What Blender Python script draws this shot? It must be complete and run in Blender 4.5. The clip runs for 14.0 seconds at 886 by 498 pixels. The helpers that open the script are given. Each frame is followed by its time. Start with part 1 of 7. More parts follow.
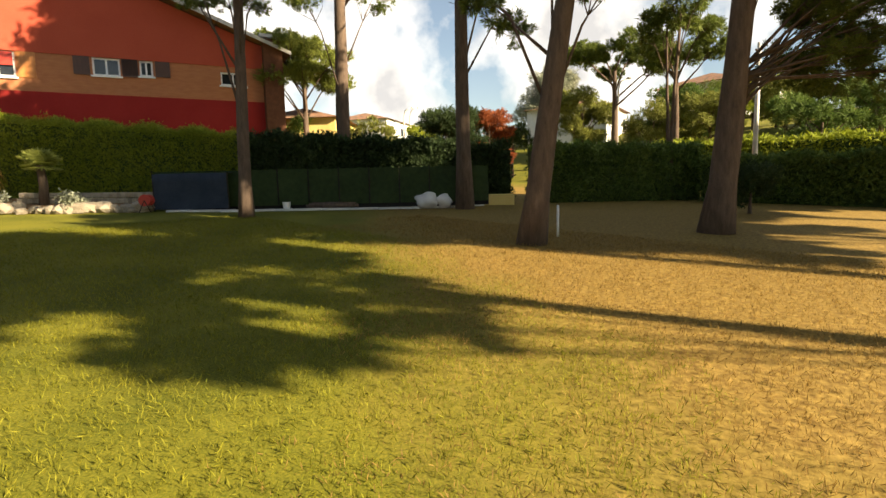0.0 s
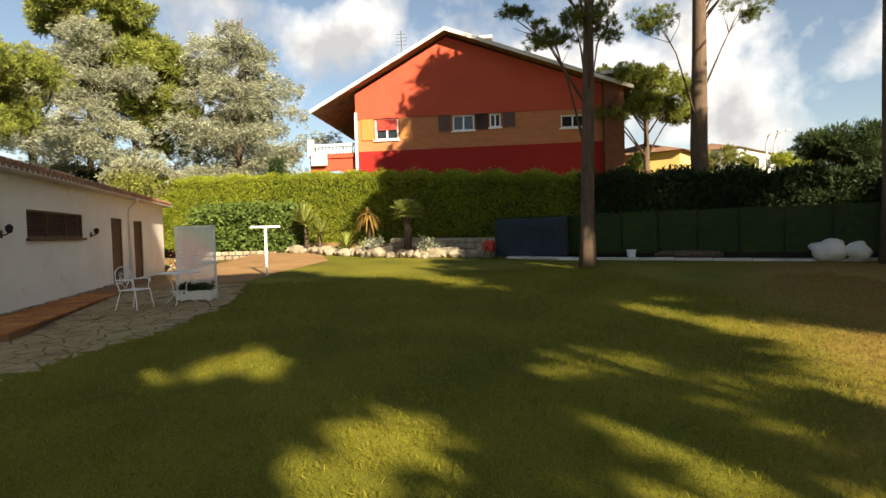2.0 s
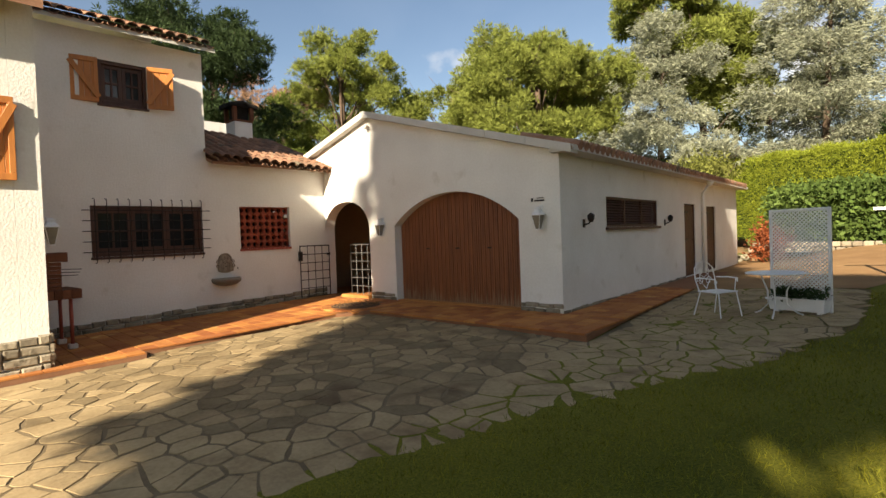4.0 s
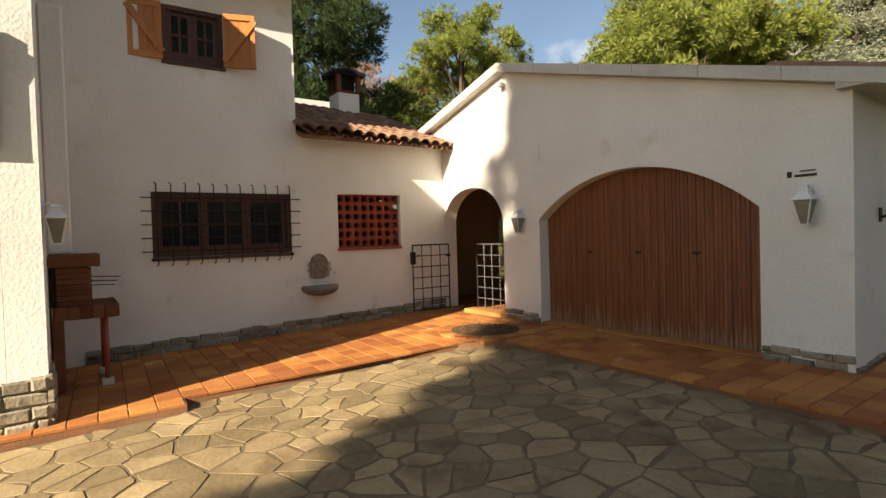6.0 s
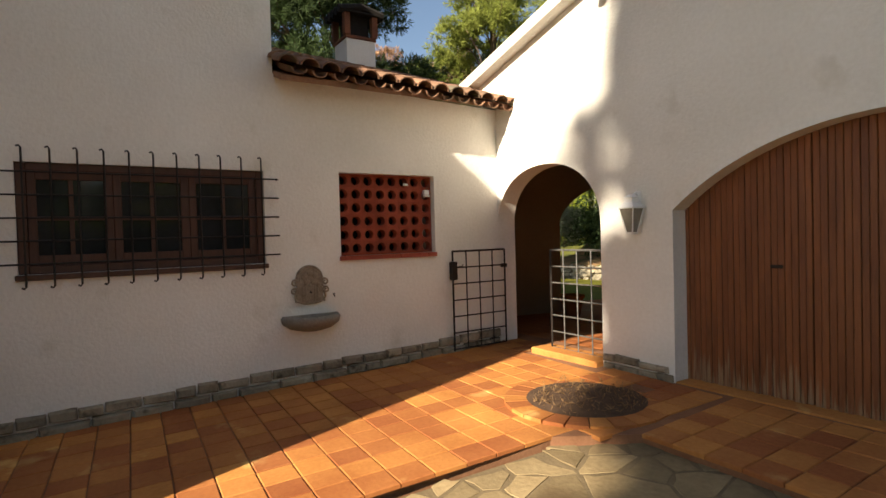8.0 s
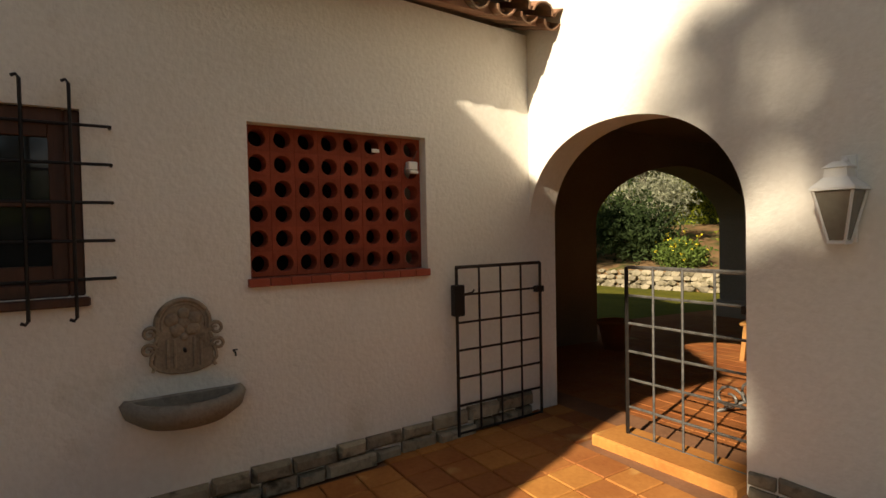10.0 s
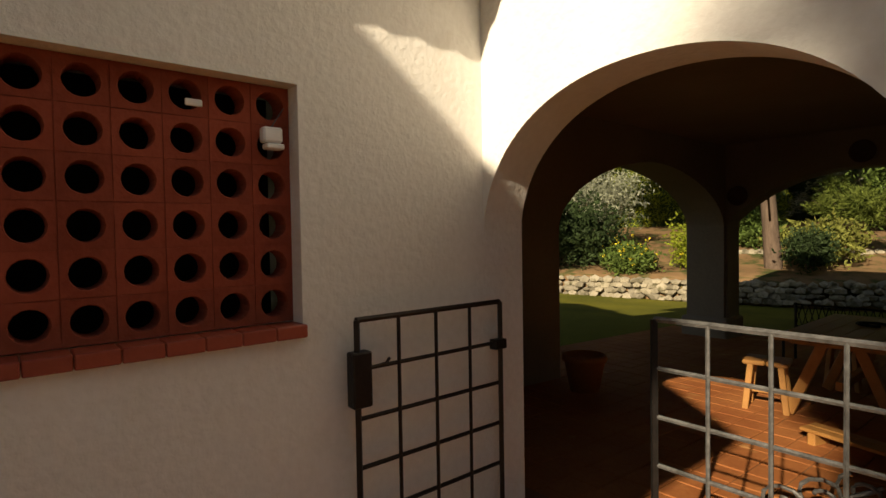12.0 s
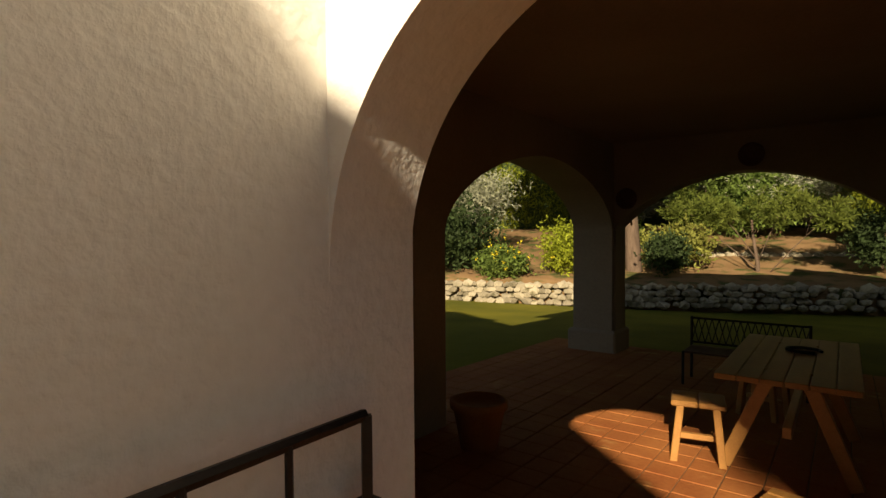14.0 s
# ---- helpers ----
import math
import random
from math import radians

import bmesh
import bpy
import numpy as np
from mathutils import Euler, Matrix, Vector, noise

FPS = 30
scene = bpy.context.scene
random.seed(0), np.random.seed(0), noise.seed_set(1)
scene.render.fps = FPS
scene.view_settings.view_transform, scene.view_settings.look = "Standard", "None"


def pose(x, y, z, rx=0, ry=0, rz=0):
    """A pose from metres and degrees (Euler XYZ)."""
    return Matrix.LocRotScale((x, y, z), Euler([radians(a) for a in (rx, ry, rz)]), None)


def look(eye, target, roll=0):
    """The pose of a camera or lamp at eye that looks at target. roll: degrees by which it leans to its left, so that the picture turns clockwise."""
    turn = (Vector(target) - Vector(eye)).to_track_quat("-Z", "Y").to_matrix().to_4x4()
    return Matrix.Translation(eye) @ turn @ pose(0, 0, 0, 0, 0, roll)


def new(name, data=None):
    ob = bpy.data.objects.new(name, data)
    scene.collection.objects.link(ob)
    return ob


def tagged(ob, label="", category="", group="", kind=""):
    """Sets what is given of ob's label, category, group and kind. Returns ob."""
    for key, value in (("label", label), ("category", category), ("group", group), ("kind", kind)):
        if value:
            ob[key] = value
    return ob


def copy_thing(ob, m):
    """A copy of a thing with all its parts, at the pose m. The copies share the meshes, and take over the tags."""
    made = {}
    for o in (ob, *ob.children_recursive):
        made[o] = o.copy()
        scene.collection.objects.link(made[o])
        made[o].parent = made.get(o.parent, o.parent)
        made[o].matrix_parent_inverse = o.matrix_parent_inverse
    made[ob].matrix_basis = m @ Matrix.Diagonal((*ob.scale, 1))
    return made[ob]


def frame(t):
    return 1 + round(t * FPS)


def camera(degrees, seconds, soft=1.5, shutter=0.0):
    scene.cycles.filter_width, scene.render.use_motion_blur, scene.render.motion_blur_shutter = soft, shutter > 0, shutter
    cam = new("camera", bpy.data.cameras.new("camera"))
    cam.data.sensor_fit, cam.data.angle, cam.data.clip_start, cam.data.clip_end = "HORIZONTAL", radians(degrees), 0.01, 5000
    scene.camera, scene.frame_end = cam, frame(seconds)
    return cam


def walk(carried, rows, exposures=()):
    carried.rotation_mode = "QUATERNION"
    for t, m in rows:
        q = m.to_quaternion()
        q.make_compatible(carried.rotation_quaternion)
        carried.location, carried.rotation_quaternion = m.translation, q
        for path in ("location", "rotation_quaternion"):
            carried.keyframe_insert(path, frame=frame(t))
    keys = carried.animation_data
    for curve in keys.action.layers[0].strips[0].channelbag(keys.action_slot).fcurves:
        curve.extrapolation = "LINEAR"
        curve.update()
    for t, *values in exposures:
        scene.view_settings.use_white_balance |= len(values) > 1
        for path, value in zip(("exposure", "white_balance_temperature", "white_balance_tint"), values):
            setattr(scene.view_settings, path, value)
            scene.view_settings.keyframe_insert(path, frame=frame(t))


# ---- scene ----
from mathutils.geometry import tessellate_polygon

cam = camera(78.5, 14.0)
METRES, EYE, TILT, LEAN, TURN = 16.304, 1.5, 0.0, 0.0, 0.0
PATH = [
    (0, (12.047, -13.084, 1.078), (13.447, -11.675, 0.843), -1.3),
    (0.5, (12.27, -12.469, 1.144), (13.426, -10.854, 0.912), -1.4),
    (1, (12.504, -11.877, 1.259), (13.398, -10.098, 1.071), -1.6),
    (1.5, (12.697, -11.238, 1.283), (13.351, -9.351, 1.171), -1.6),
    (2, (12.785, -10.635, 1.337), (13.181, -8.676, 1.272), -1.7),
    (2.5, (12.672, -9.929, 1.382), (12.694, -7.931, 1.316), -1.8),
    (3, (12.476, -9.259, 1.405), (12.019, -7.313, 1.344), -2.0),
    (3.5, (12.08, -8.63, 1.385), (11.034, -6.926, 1.333), -2.1),
    (4, (11.562, -8.009, 1.387), (10.195, -6.549, 1.34), -2.1),
    (6.5, (7.976, -5.84, 1.445), (6.33, -4.706, 1.393), -1.6),
    (7, (7.167, -5.51, 1.445), (5.509, -4.392, 1.393), -1.5),
    (7.5, (6.488, -4.973, 1.446), (4.804, -3.895, 1.403), -1.5),
    (8, (5.756, -4.568, 1.465), (4.072, -3.492, 1.418), -1.6),
    (10.5, (2.952, -2.757, 1.527), (1.296, -1.637, 1.468), -0.9),
    (11, (2.626, -2.476, 1.54), (0.992, -1.324, 1.484), -1.0),
    (11.5, (2.298, -2.212, 1.581), (0.695, -1.017, 1.526), -1.0),
    (12.5, (1.725, -1.679, 1.662), (0.255, -0.325, 1.599), -0.8),
    (13, (1.404, -1.454, 1.689), (-0.012, -0.044, 1.625), -0.5),
    (14, (0.922, -0.816, 1.676), (-0.27, 0.788, 1.611), -0.4),
]
walk(cam, [(t, look(eye, target, roll)) for t, eye, target, roll in PATH], exposures=((0,1.8,7500,10),(1.5,1.6,7300,10),(3,1.5,6900,10),(4,1.47,6700,10),(6.5,1.45,6800,10),(8,1.5,6700,10),(10.5,.72,7300,10),(12,.66,7300,10),(14,.88,7700,10)))

# ---- world, sun ----
SUN = Vector((0.30, -0.954, 0.50)).normalized()
world = bpy.data.worlds.new("sky")
scene.world = world
world.use_nodes = True
wn, wl = world.node_tree.nodes, world.node_tree.links
sky = wn.new("ShaderNodeTexSky")
sky.sky_type, sky.sun_disc = "NISHITA", False
sky.sun_elevation = math.asin(SUN.z)
sky.sun_rotation = math.atan2(SUN.x, SUN.y)
sky.air_density, sky.dust_density = 1.0, 0.5
clouds = wn.new("ShaderNodeTexNoise")
clouds.inputs["Scale"].default_value = 4.2
clouds.inputs["Detail"].default_value = 8.0
clouds.inputs["Roughness"].default_value = 0.52
cover = wn.new("ShaderNodeValToRGB")
cover.color_ramp.elements[0].position, cover.color_ramp.elements[1].position = 0.54, 0.66
# cumulus banked up low over the north-east, clear blue elsewhere
heading, bank, lift_ = wn.new("ShaderNodeTexCoord"), wn.new("ShaderNodeVectorMath"), wn.new("ShaderNodeMath")
bank.operation, lift_.operation = "DOT_PRODUCT", "MULTIPLY_ADD"
bank.inputs[1].default_value = (0.80, 0.58, -0.55)
lift_.inputs[1].default_value = 0.13
wl.new(heading.outputs["Generated"], bank.inputs[0])
wl.new(heading.outputs["Generated"], clouds.inputs["Vector"])
wl.new(bank.outputs["Value"], lift_.inputs[0])
wl.new(clouds.outputs["Fac"], lift_.inputs[2])
blend = wn.new("ShaderNodeMixRGB")
cover.color_ramp.elements[0].color = (0.03, 0.03, 0.03, 1)
billow, shade_ = wn.new("ShaderNodeTexNoise"), wn.new("ShaderNodeValToRGB")
billow.inputs["Scale"].default_value, billow.inputs["Detail"].default_value = 7.0, 7.0
shade_.color_ramp.elements[0].position, shade_.color_ramp.elements[1].position = 0.38, 0.56
shade_.color_ramp.elements[0].color, shade_.color_ramp.elements[1].color = (4.6, 4.8, 5.2, 1), (9.0, 9.0, 9.0, 1)
wl.new(heading.outputs["Generated"], billow.inputs["Vector"])
wl.new(billow.outputs["Fac"], shade_.inputs["Fac"])
wl.new(shade_.outputs["Color"], blend.inputs["Color2"])
wl.new(lift_.outputs["Value"], cover.inputs["Fac"])
wl.new(cover.outputs["Color"], blend.inputs["Fac"])
wl.new(sky.outputs["Color"], blend.inputs["Color1"])
wl.new(blend.outputs["Color"], wn["Background"].inputs["Color"])
wn["Background"].inputs["Strength"].default_value = 0.05
sun = new("sun", bpy.data.lights.new("sun", "SUN"))
sun.data.energy, sun.data.angle, sun.data.color = 5.0, radians(0.6), (1.0, 0.88, 0.70)
sun.matrix_world = look(SUN * 60, (0, 0, 0))

# ---- materials ----


def mat(name, dark, light, scale=3.0, fine=40.0, rough=0.85, bump=0.3, metal=0.0, tint=0.0, spread=0.5, stretch=(1, 1, 1), fine_mix=0.35, bump_scale=None, stain_or_shade=None, translucent=0.0, hue=0.0):
    """Two noises over the surface between two colours, with fine relief; tint varies it from piece to piece."""
    m = bpy.data.materials.new(name)
    m.use_nodes = True
    n, l = m.node_tree.nodes, m.node_tree.links
    b = n["Principled BSDF"]
    co = n.new("ShaderNodeTexCoord")
    mp = n.new("ShaderNodeMapping")
    mp.inputs["Scale"].default_value = stretch
    if tint:
        # pieces that share a mesh still differ in their marks
        place, shift = n.new("ShaderNodeObjectInfo"), n.new("ShaderNodeVectorMath")
        shift.operation = "ADD"
        l.new(co.outputs["Object"], shift.inputs[0])
        l.new(place.outputs["Location"], shift.inputs[1])
        where = shift.outputs["Vector"]
    else:
        where = co.outputs["Object"]
    l.new(where, mp.inputs["Vector"])
    big, small = n.new("ShaderNodeTexNoise"), n.new("ShaderNodeTexNoise")
    for node, s, d in ((big, scale, 5), (small, fine, 4)):
        node.inputs["Scale"].default_value = s
        node.inputs["Detail"].default_value = d
        l.new(mp.outputs["Vector"], node.inputs["Vector"])
    mixed = n.new("ShaderNodeMixRGB")
    mixed.inputs["Fac"].default_value = fine_mix
    l.new(big.outputs["Fac"], mixed.inputs["Color1"])
    l.new(small.outputs["Fac"], mixed.inputs["Color2"])
    ramp = n.new("ShaderNodeValToRGB")
    e = ramp.color_ramp.elements
    e[0].position, e[1].position = 0.5 - spread / 2, 0.5 + spread / 2
    e[0].color, e[1].color = (*dark, 1), (*light, 1)
    l.new(mixed.outputs["Color"], ramp.inputs["Fac"])
    out = ramp.outputs["Color"]
    if stain_or_shade:
        sn = n.new("ShaderNodeTexNoise")
        sn.inputs["Scale"].default_value, sn.inputs["Detail"].default_value = stain_or_shade[1], 6
        l.new(where, sn.inputs["Vector"])
        sr = n.new("ShaderNodeValToRGB")
        sr.color_ramp.elements[0].position, sr.color_ramp.elements[1].position = stain_or_shade[2], stain_or_shade[2] + 0.14
        l.new(sn.outputs["Fac"], sr.inputs["Fac"])
        sm = n.new("ShaderNodeMixRGB")
        sm.inputs["Color2"].default_value = (*stain_or_shade[0], 1)
        l.new(sr.outputs["Color"], sm.inputs["Fac"])
        l.new(out, sm.inputs["Color1"])
        out = sm.outputs["Color"]
    if tint:
        info, hsv = n.new("ShaderNodeObjectInfo"), n.new("ShaderNodeHueSaturation")
        rng = n.new("ShaderNodeMapRange")
        rng.inputs["To Min"].default_value, rng.inputs["To Max"].default_value = 1 - tint, 1 + tint
        l.new(info.outputs["Random"], rng.inputs["Value"])
        l.new(rng.outputs["Result"], hsv.inputs["Value"])
        if hue:
            turn = n.new("ShaderNodeMapRange")
            turn.inputs["To Min"].default_value, turn.inputs["To Max"].default_value = 0.5 - hue, 0.5 + hue
            l.new(info.outputs["Random"], turn.inputs["Value"])
            l.new(turn.outputs["Result"], hsv.inputs["Hue"])
        l.new(out, hsv.inputs["Color"])
        out = hsv.outputs["Color"]
    l.new(out, b.inputs["Base Color"])
    b.inputs["Roughness"].default_value, b.inputs["Metallic"].default_value = rough, metal
    if rough > 0.65:
        b.inputs["Specular IOR Level"].default_value = 0.18
    if bump:
        bp = n.new("ShaderNodeBump")
        bp.inputs["Strength"].default_value, bp.inputs["Distance"].default_value = bump, 0.01
        if bump_scale:
            bn = n.new("ShaderNodeTexNoise")
            bn.inputs["Scale"].default_value, bn.inputs["Detail"].default_value = bump_scale, 6
            l.new(co.outputs["Object"], bn.inputs["Vector"])
            l.new(bn.outputs["Fac"], bp.inputs["Height"])
        else:
            l.new(small.outputs["Fac"], bp.inputs["Height"])
        l.new(bp.outputs["Normal"], b.inputs["Normal"])
    if translucent:
        tr, ms = n.new("ShaderNodeBsdfTranslucent"), n.new("ShaderNodeMixShader")
        ms.inputs["Fac"].default_value = translucent
        l.new(out, tr.inputs["Color"])
        l.new(b.outputs["BSDF"], ms.inputs[1])
        l.new(tr.outputs["BSDF"], ms.inputs[2])
        l.new(ms.outputs["Shader"], n["Material Output"].inputs["Surface"])
    return m


def leaf_mat(name, dark, light, translucent=0.35):
    """Leaves that differ from one to the next."""
    m = mat(name, dark, light, 0.7, 6, 0.7, 0, spread=0.5, fine_mix=0.5, translucent=translucent)
    n, l = m.node_tree.nodes, m.node_tree.links
    geo, hsv = n.new("ShaderNodeNewGeometry"), n.new("ShaderNodeHueSaturation")
    rng = n.new("ShaderNodeMapRange")
    rng.inputs["To Min"].default_value, rng.inputs["To Max"].default_value = 0.6, 1.4
    l.new(geo.outputs["Random Per Island"], rng.inputs["Value"])
    l.new(rng.outputs["Result"], hsv.inputs["Value"])
    out = n["Principled BSDF"].inputs["Base Color"].links[0].from_socket
    l.new(out, hsv.inputs["Color"])
    l.new(hsv.outputs["Color"], n["Principled BSDF"].inputs["Base Color"])
    l.new(hsv.outputs["Color"], n["Translucent BSDF"].inputs["Color"])
    return m


STUCCO = mat("white_stucco", (0.66, 0.63, 0.57), (0.84, 0.82, 0.77), 0.9, 26, 0.92, 0.6, bump_scale=32, stain_or_shade=((0.62, 0.585, 0.51), 2.1, 0.62))
# porch plaster darker than outside: the porch's dimness is in its colour
STUCCO_IN_DIMMED = mat("shade_darkened_porch_plaster", (0.22, 0.18, 0.135), (0.33, 0.275, 0.21), 0.9, 26, 0.92, 0.4, bump_scale=55)
RED_WALL = mat("red_render", (0.37, 0.062, 0.034), (0.46, 0.09, 0.05), 0.6, 14, 0.9, 0.2)
RED_DEEP = mat("deep_red_render", (0.24, 0.016, 0.014), (0.31, 0.026, 0.022), 0.6, 14, 0.9, 0.2)
ORANGE_BRICK = mat("orange_brick", (0.34, 0.125, 0.06), (0.47, 0.20, 0.09), 2.0, 22, 0.9, 0.4, stretch=(1, 1, 4))
TERRACOTTA = mat("terracotta_tile", (0.27, 0.088, 0.026), (0.46, 0.195, 0.058), 1.8, 30, 0.78, 0.25, tint=0.24, hue=0.009, stain_or_shade=((0.58, 0.36, 0.13), 2.3, 0.64))
FLAG = mat("flagstone", (0.155, 0.108, 0.054), (0.36, 0.272, 0.148), 2.4, 24, 0.88, 0.5, tint=0.3, stain_or_shade=((0.15, 0.10, 0.052), 1.6, 0.57))
MORTAR = mat("mortar", (0.11, 0.08, 0.045), (0.22, 0.165, 0.095), 2.2, 40, 0.95, 0.5)
SOIL = mat("bare_soil", (0.20, 0.11, 0.05), (0.36, 0.22, 0.10), 1.2, 30, 0.98, 0.6)
# darker copy of the bare soil; the bank's shade is put into its colour
SHADED_BANK_SOIL = mat("shaded_bank_soil", (0.13, 0.075, 0.035), (0.27, 0.17, 0.085), 1.2, 30, 0.98, 0.6, stain_or_shade=((0.06, 0.07, 0.02), 1.5, 0.5))
LITTER = mat("needle_litter", (0.05, 0.03, 0.02), (0.13, 0.08, 0.05), 8, 60, 0.98, 0.8)
PLINTH = mat("plinth_stone", (0.15, 0.125, 0.085), (0.37, 0.32, 0.235), 5, 30, 0.9, 0.9, tint=0.3, stain_or_shade=((0.09, 0.075, 0.05), 9, 0.56))
# rear wall stone; its dark blotches stand in for the shade there
REAR_ROCK = mat("shade_darkened_wall_stone", (0.17, 0.15, 0.10), (0.40, 0.35, 0.26), 3.0, 22, 0.95, 0.7, tint=0.3, stain_or_shade=((0.10, 0.09, 0.05), 4, 0.55))
ROCK = mat("garden_rock", (0.17, 0.14, 0.095), (0.38, 0.325, 0.24), 2.5, 18, 0.92, 0.7, tint=0.25)
ROOF_TILE = mat("clay_roof_tile", (0.15, 0.075, 0.045), (0.33, 0.19, 0.12), 2.2, 20, 0.9, 0.4, tint=0.3, stain_or_shade=((0.12, 0.10, 0.07), 1.7, 0.55))
DOOR_WOOD = mat("varnished_door_wood", (0.115, 0.033, 0.010), (0.235, 0.078, 0.022), 2.2, 14, 0.5, 0.3, tint=0.09, stretch=(6, 6, 0.5), spread=0.35)


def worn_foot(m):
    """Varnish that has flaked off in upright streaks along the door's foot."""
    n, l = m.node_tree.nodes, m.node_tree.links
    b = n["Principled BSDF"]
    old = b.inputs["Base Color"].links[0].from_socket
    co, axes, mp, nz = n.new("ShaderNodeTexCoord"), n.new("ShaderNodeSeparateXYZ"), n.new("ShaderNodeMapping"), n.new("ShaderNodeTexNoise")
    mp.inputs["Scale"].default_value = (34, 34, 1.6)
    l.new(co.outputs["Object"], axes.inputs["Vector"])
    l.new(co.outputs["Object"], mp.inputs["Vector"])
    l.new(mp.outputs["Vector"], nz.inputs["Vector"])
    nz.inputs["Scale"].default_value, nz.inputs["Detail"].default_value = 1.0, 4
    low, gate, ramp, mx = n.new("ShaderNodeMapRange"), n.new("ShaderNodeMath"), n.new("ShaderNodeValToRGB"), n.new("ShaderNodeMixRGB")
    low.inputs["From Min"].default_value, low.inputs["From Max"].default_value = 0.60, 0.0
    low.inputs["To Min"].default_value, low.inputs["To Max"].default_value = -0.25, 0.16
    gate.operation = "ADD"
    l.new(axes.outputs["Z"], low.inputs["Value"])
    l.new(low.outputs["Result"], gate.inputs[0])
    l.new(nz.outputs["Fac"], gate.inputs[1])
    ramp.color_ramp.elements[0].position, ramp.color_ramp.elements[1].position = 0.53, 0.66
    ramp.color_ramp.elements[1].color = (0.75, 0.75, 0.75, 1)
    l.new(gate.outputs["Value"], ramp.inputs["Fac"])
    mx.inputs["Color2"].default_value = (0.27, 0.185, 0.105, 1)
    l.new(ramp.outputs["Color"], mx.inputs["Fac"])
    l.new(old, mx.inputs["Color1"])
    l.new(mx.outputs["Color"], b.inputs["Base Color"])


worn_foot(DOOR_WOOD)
SHUTTER_WOOD = mat("orange_pine_wood", (0.38, 0.13, 0.03), (0.56, 0.22, 0.05), 2.2, 14, 0.5, 0.2, tint=0.12, stretch=(6, 6, 0.7))
DARK_WOOD = mat("dark_brown_wood", (0.045, 0.018, 0.010), (0.10, 0.04, 0.022), 2.2, 14, 0.55, 0.25, stretch=(6, 6, 0.7))
TABLE_WOOD = mat("honey_table_wood", (0.28, 0.125, 0.035), (0.44, 0.22, 0.065), 2.0, 16, 0.45, 0.2, stretch=(5, 1, 5))
BLOCK = mat("red_clay_block", (0.20, 0.04, 0.021), (0.30, 0.07, 0.038), 4, 40, 0.85, 0.3, tint=0.12)
SILL_TILE = mat("glazed_sill_tile", (0.24, 0.045, 0.025), (0.34, 0.075, 0.04), 4, 40, 0.4, 0.15, tint=0.1)
BRICK = mat("barbecue_brick", (0.09, 0.036, 0.02), (0.18, 0.078, 0.042), 4, 40, 0.9, 0.4, tint=0.25)
IRON = mat("black_iron", (0.012, 0.010, 0.009), (0.035, 0.028, 0.024), 8, 60, 0.5, 0.3, metal=0.6)
IRON_WORN = mat("worn_grey_iron", (0.03, 0.028, 0.025), (0.20, 0.195, 0.185), 14, 60, 0.5, 0.3, metal=0.4)
WHITE_PAINT = mat("white_paint", (0.70, 0.69, 0.66), (0.84, 0.83, 0.80), 3, 40, 0.5, 0.1)
CONCRETE = mat("pale_concrete", (0.46, 0.44, 0.40), (0.66, 0.63, 0.57), 2, 30, 0.92, 0.4)
# dark blotches stand in for shade in the carving's crevices
CARVED = mat("carved_stone", (0.15, 0.115, 0.08), (0.40, 0.34, 0.26), 9, 60, 0.9, 0.5, stain_or_shade=((0.12, 0.09, 0.06), 14, 0.60))
BASIN = mat("grey_basin_stone", (0.15, 0.13, 0.105), (0.31, 0.28, 0.235), 3, 40, 0.9, 0.5, stain_or_shade=((0.10, 0.075, 0.05), 6, 0.60))
TERR_BED = mat("terracotta_bedding", (0.17, 0.08, 0.042), (0.28, 0.14, 0.075), 3, 40, 0.9, 0.4)
# sheet's blue halved, so that its colour carries the shade it stands in
BLUE_TARP = mat("shade_darkened_blue_sheet", (0.018, 0.026, 0.038), (0.04, 0.052, 0.07), 1.5, 20, 0.9, 0.3)
SACK = mat("white_sack", (0.55, 0.53, 0.50), (0.75, 0.73, 0.70), 3, 30, 0.7, 0.3)
RED_PLASTIC = mat("red_plastic", (0.35, 0.03, 0.02), (0.48, 0.05, 0.03), 3, 30, 0.45, 0.1)
YELLOW_WALL = mat("yellow_render", (0.58, 0.43, 0.14), (0.70, 0.53, 0.20), 1, 20, 0.9, 0.2)
# soot on chimney and barbecue, and black backings in place of unlit rooms
SOOT_AND_BACKING = mat("soot_and_dark_backing", (0.01, 0.009, 0.008), (0.03, 0.027, 0.024), 4, 30, 0.95, 0.3)
BARK = mat("pine_bark", (0.055, 0.038, 0.028), (0.17, 0.12, 0.085), 3.5, 22, 0.95, 1.0, stretch=(3, 3, 0.7))
PINE = leaf_mat("pine_needles", (0.065, 0.10, 0.018), (0.17, 0.20, 0.04))
PINE_BRIGHT = leaf_mat("bright_pine_needles", (0.125, 0.16, 0.03), (0.29, 0.315, 0.07))
DRY_PINE = leaf_mat("dry_pine_needles", (0.26, 0.15, 0.09), (0.48, 0.31, 0.19))
CEDAR = leaf_mat("silver_cedar_needles", (0.21, 0.23, 0.155), (0.42, 0.43, 0.31))
HEDGE = leaf_mat("clipped_hedge_leaves", (0.14, 0.19, 0.014), (0.34, 0.37, 0.042))
IVY = leaf_mat("ivy_leaves", (0.05, 0.095, 0.02), (0.16, 0.22, 0.05))
RUSSET = leaf_mat("russet_leaves", (0.20, 0.05, 0.02), (0.34, 0.11, 0.04))
PALE_LEAF = leaf_mat("yellow_green_leaves", (0.13, 0.15, 0.03), (0.28, 0.28, 0.07))
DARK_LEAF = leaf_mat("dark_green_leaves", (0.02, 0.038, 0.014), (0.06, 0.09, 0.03))
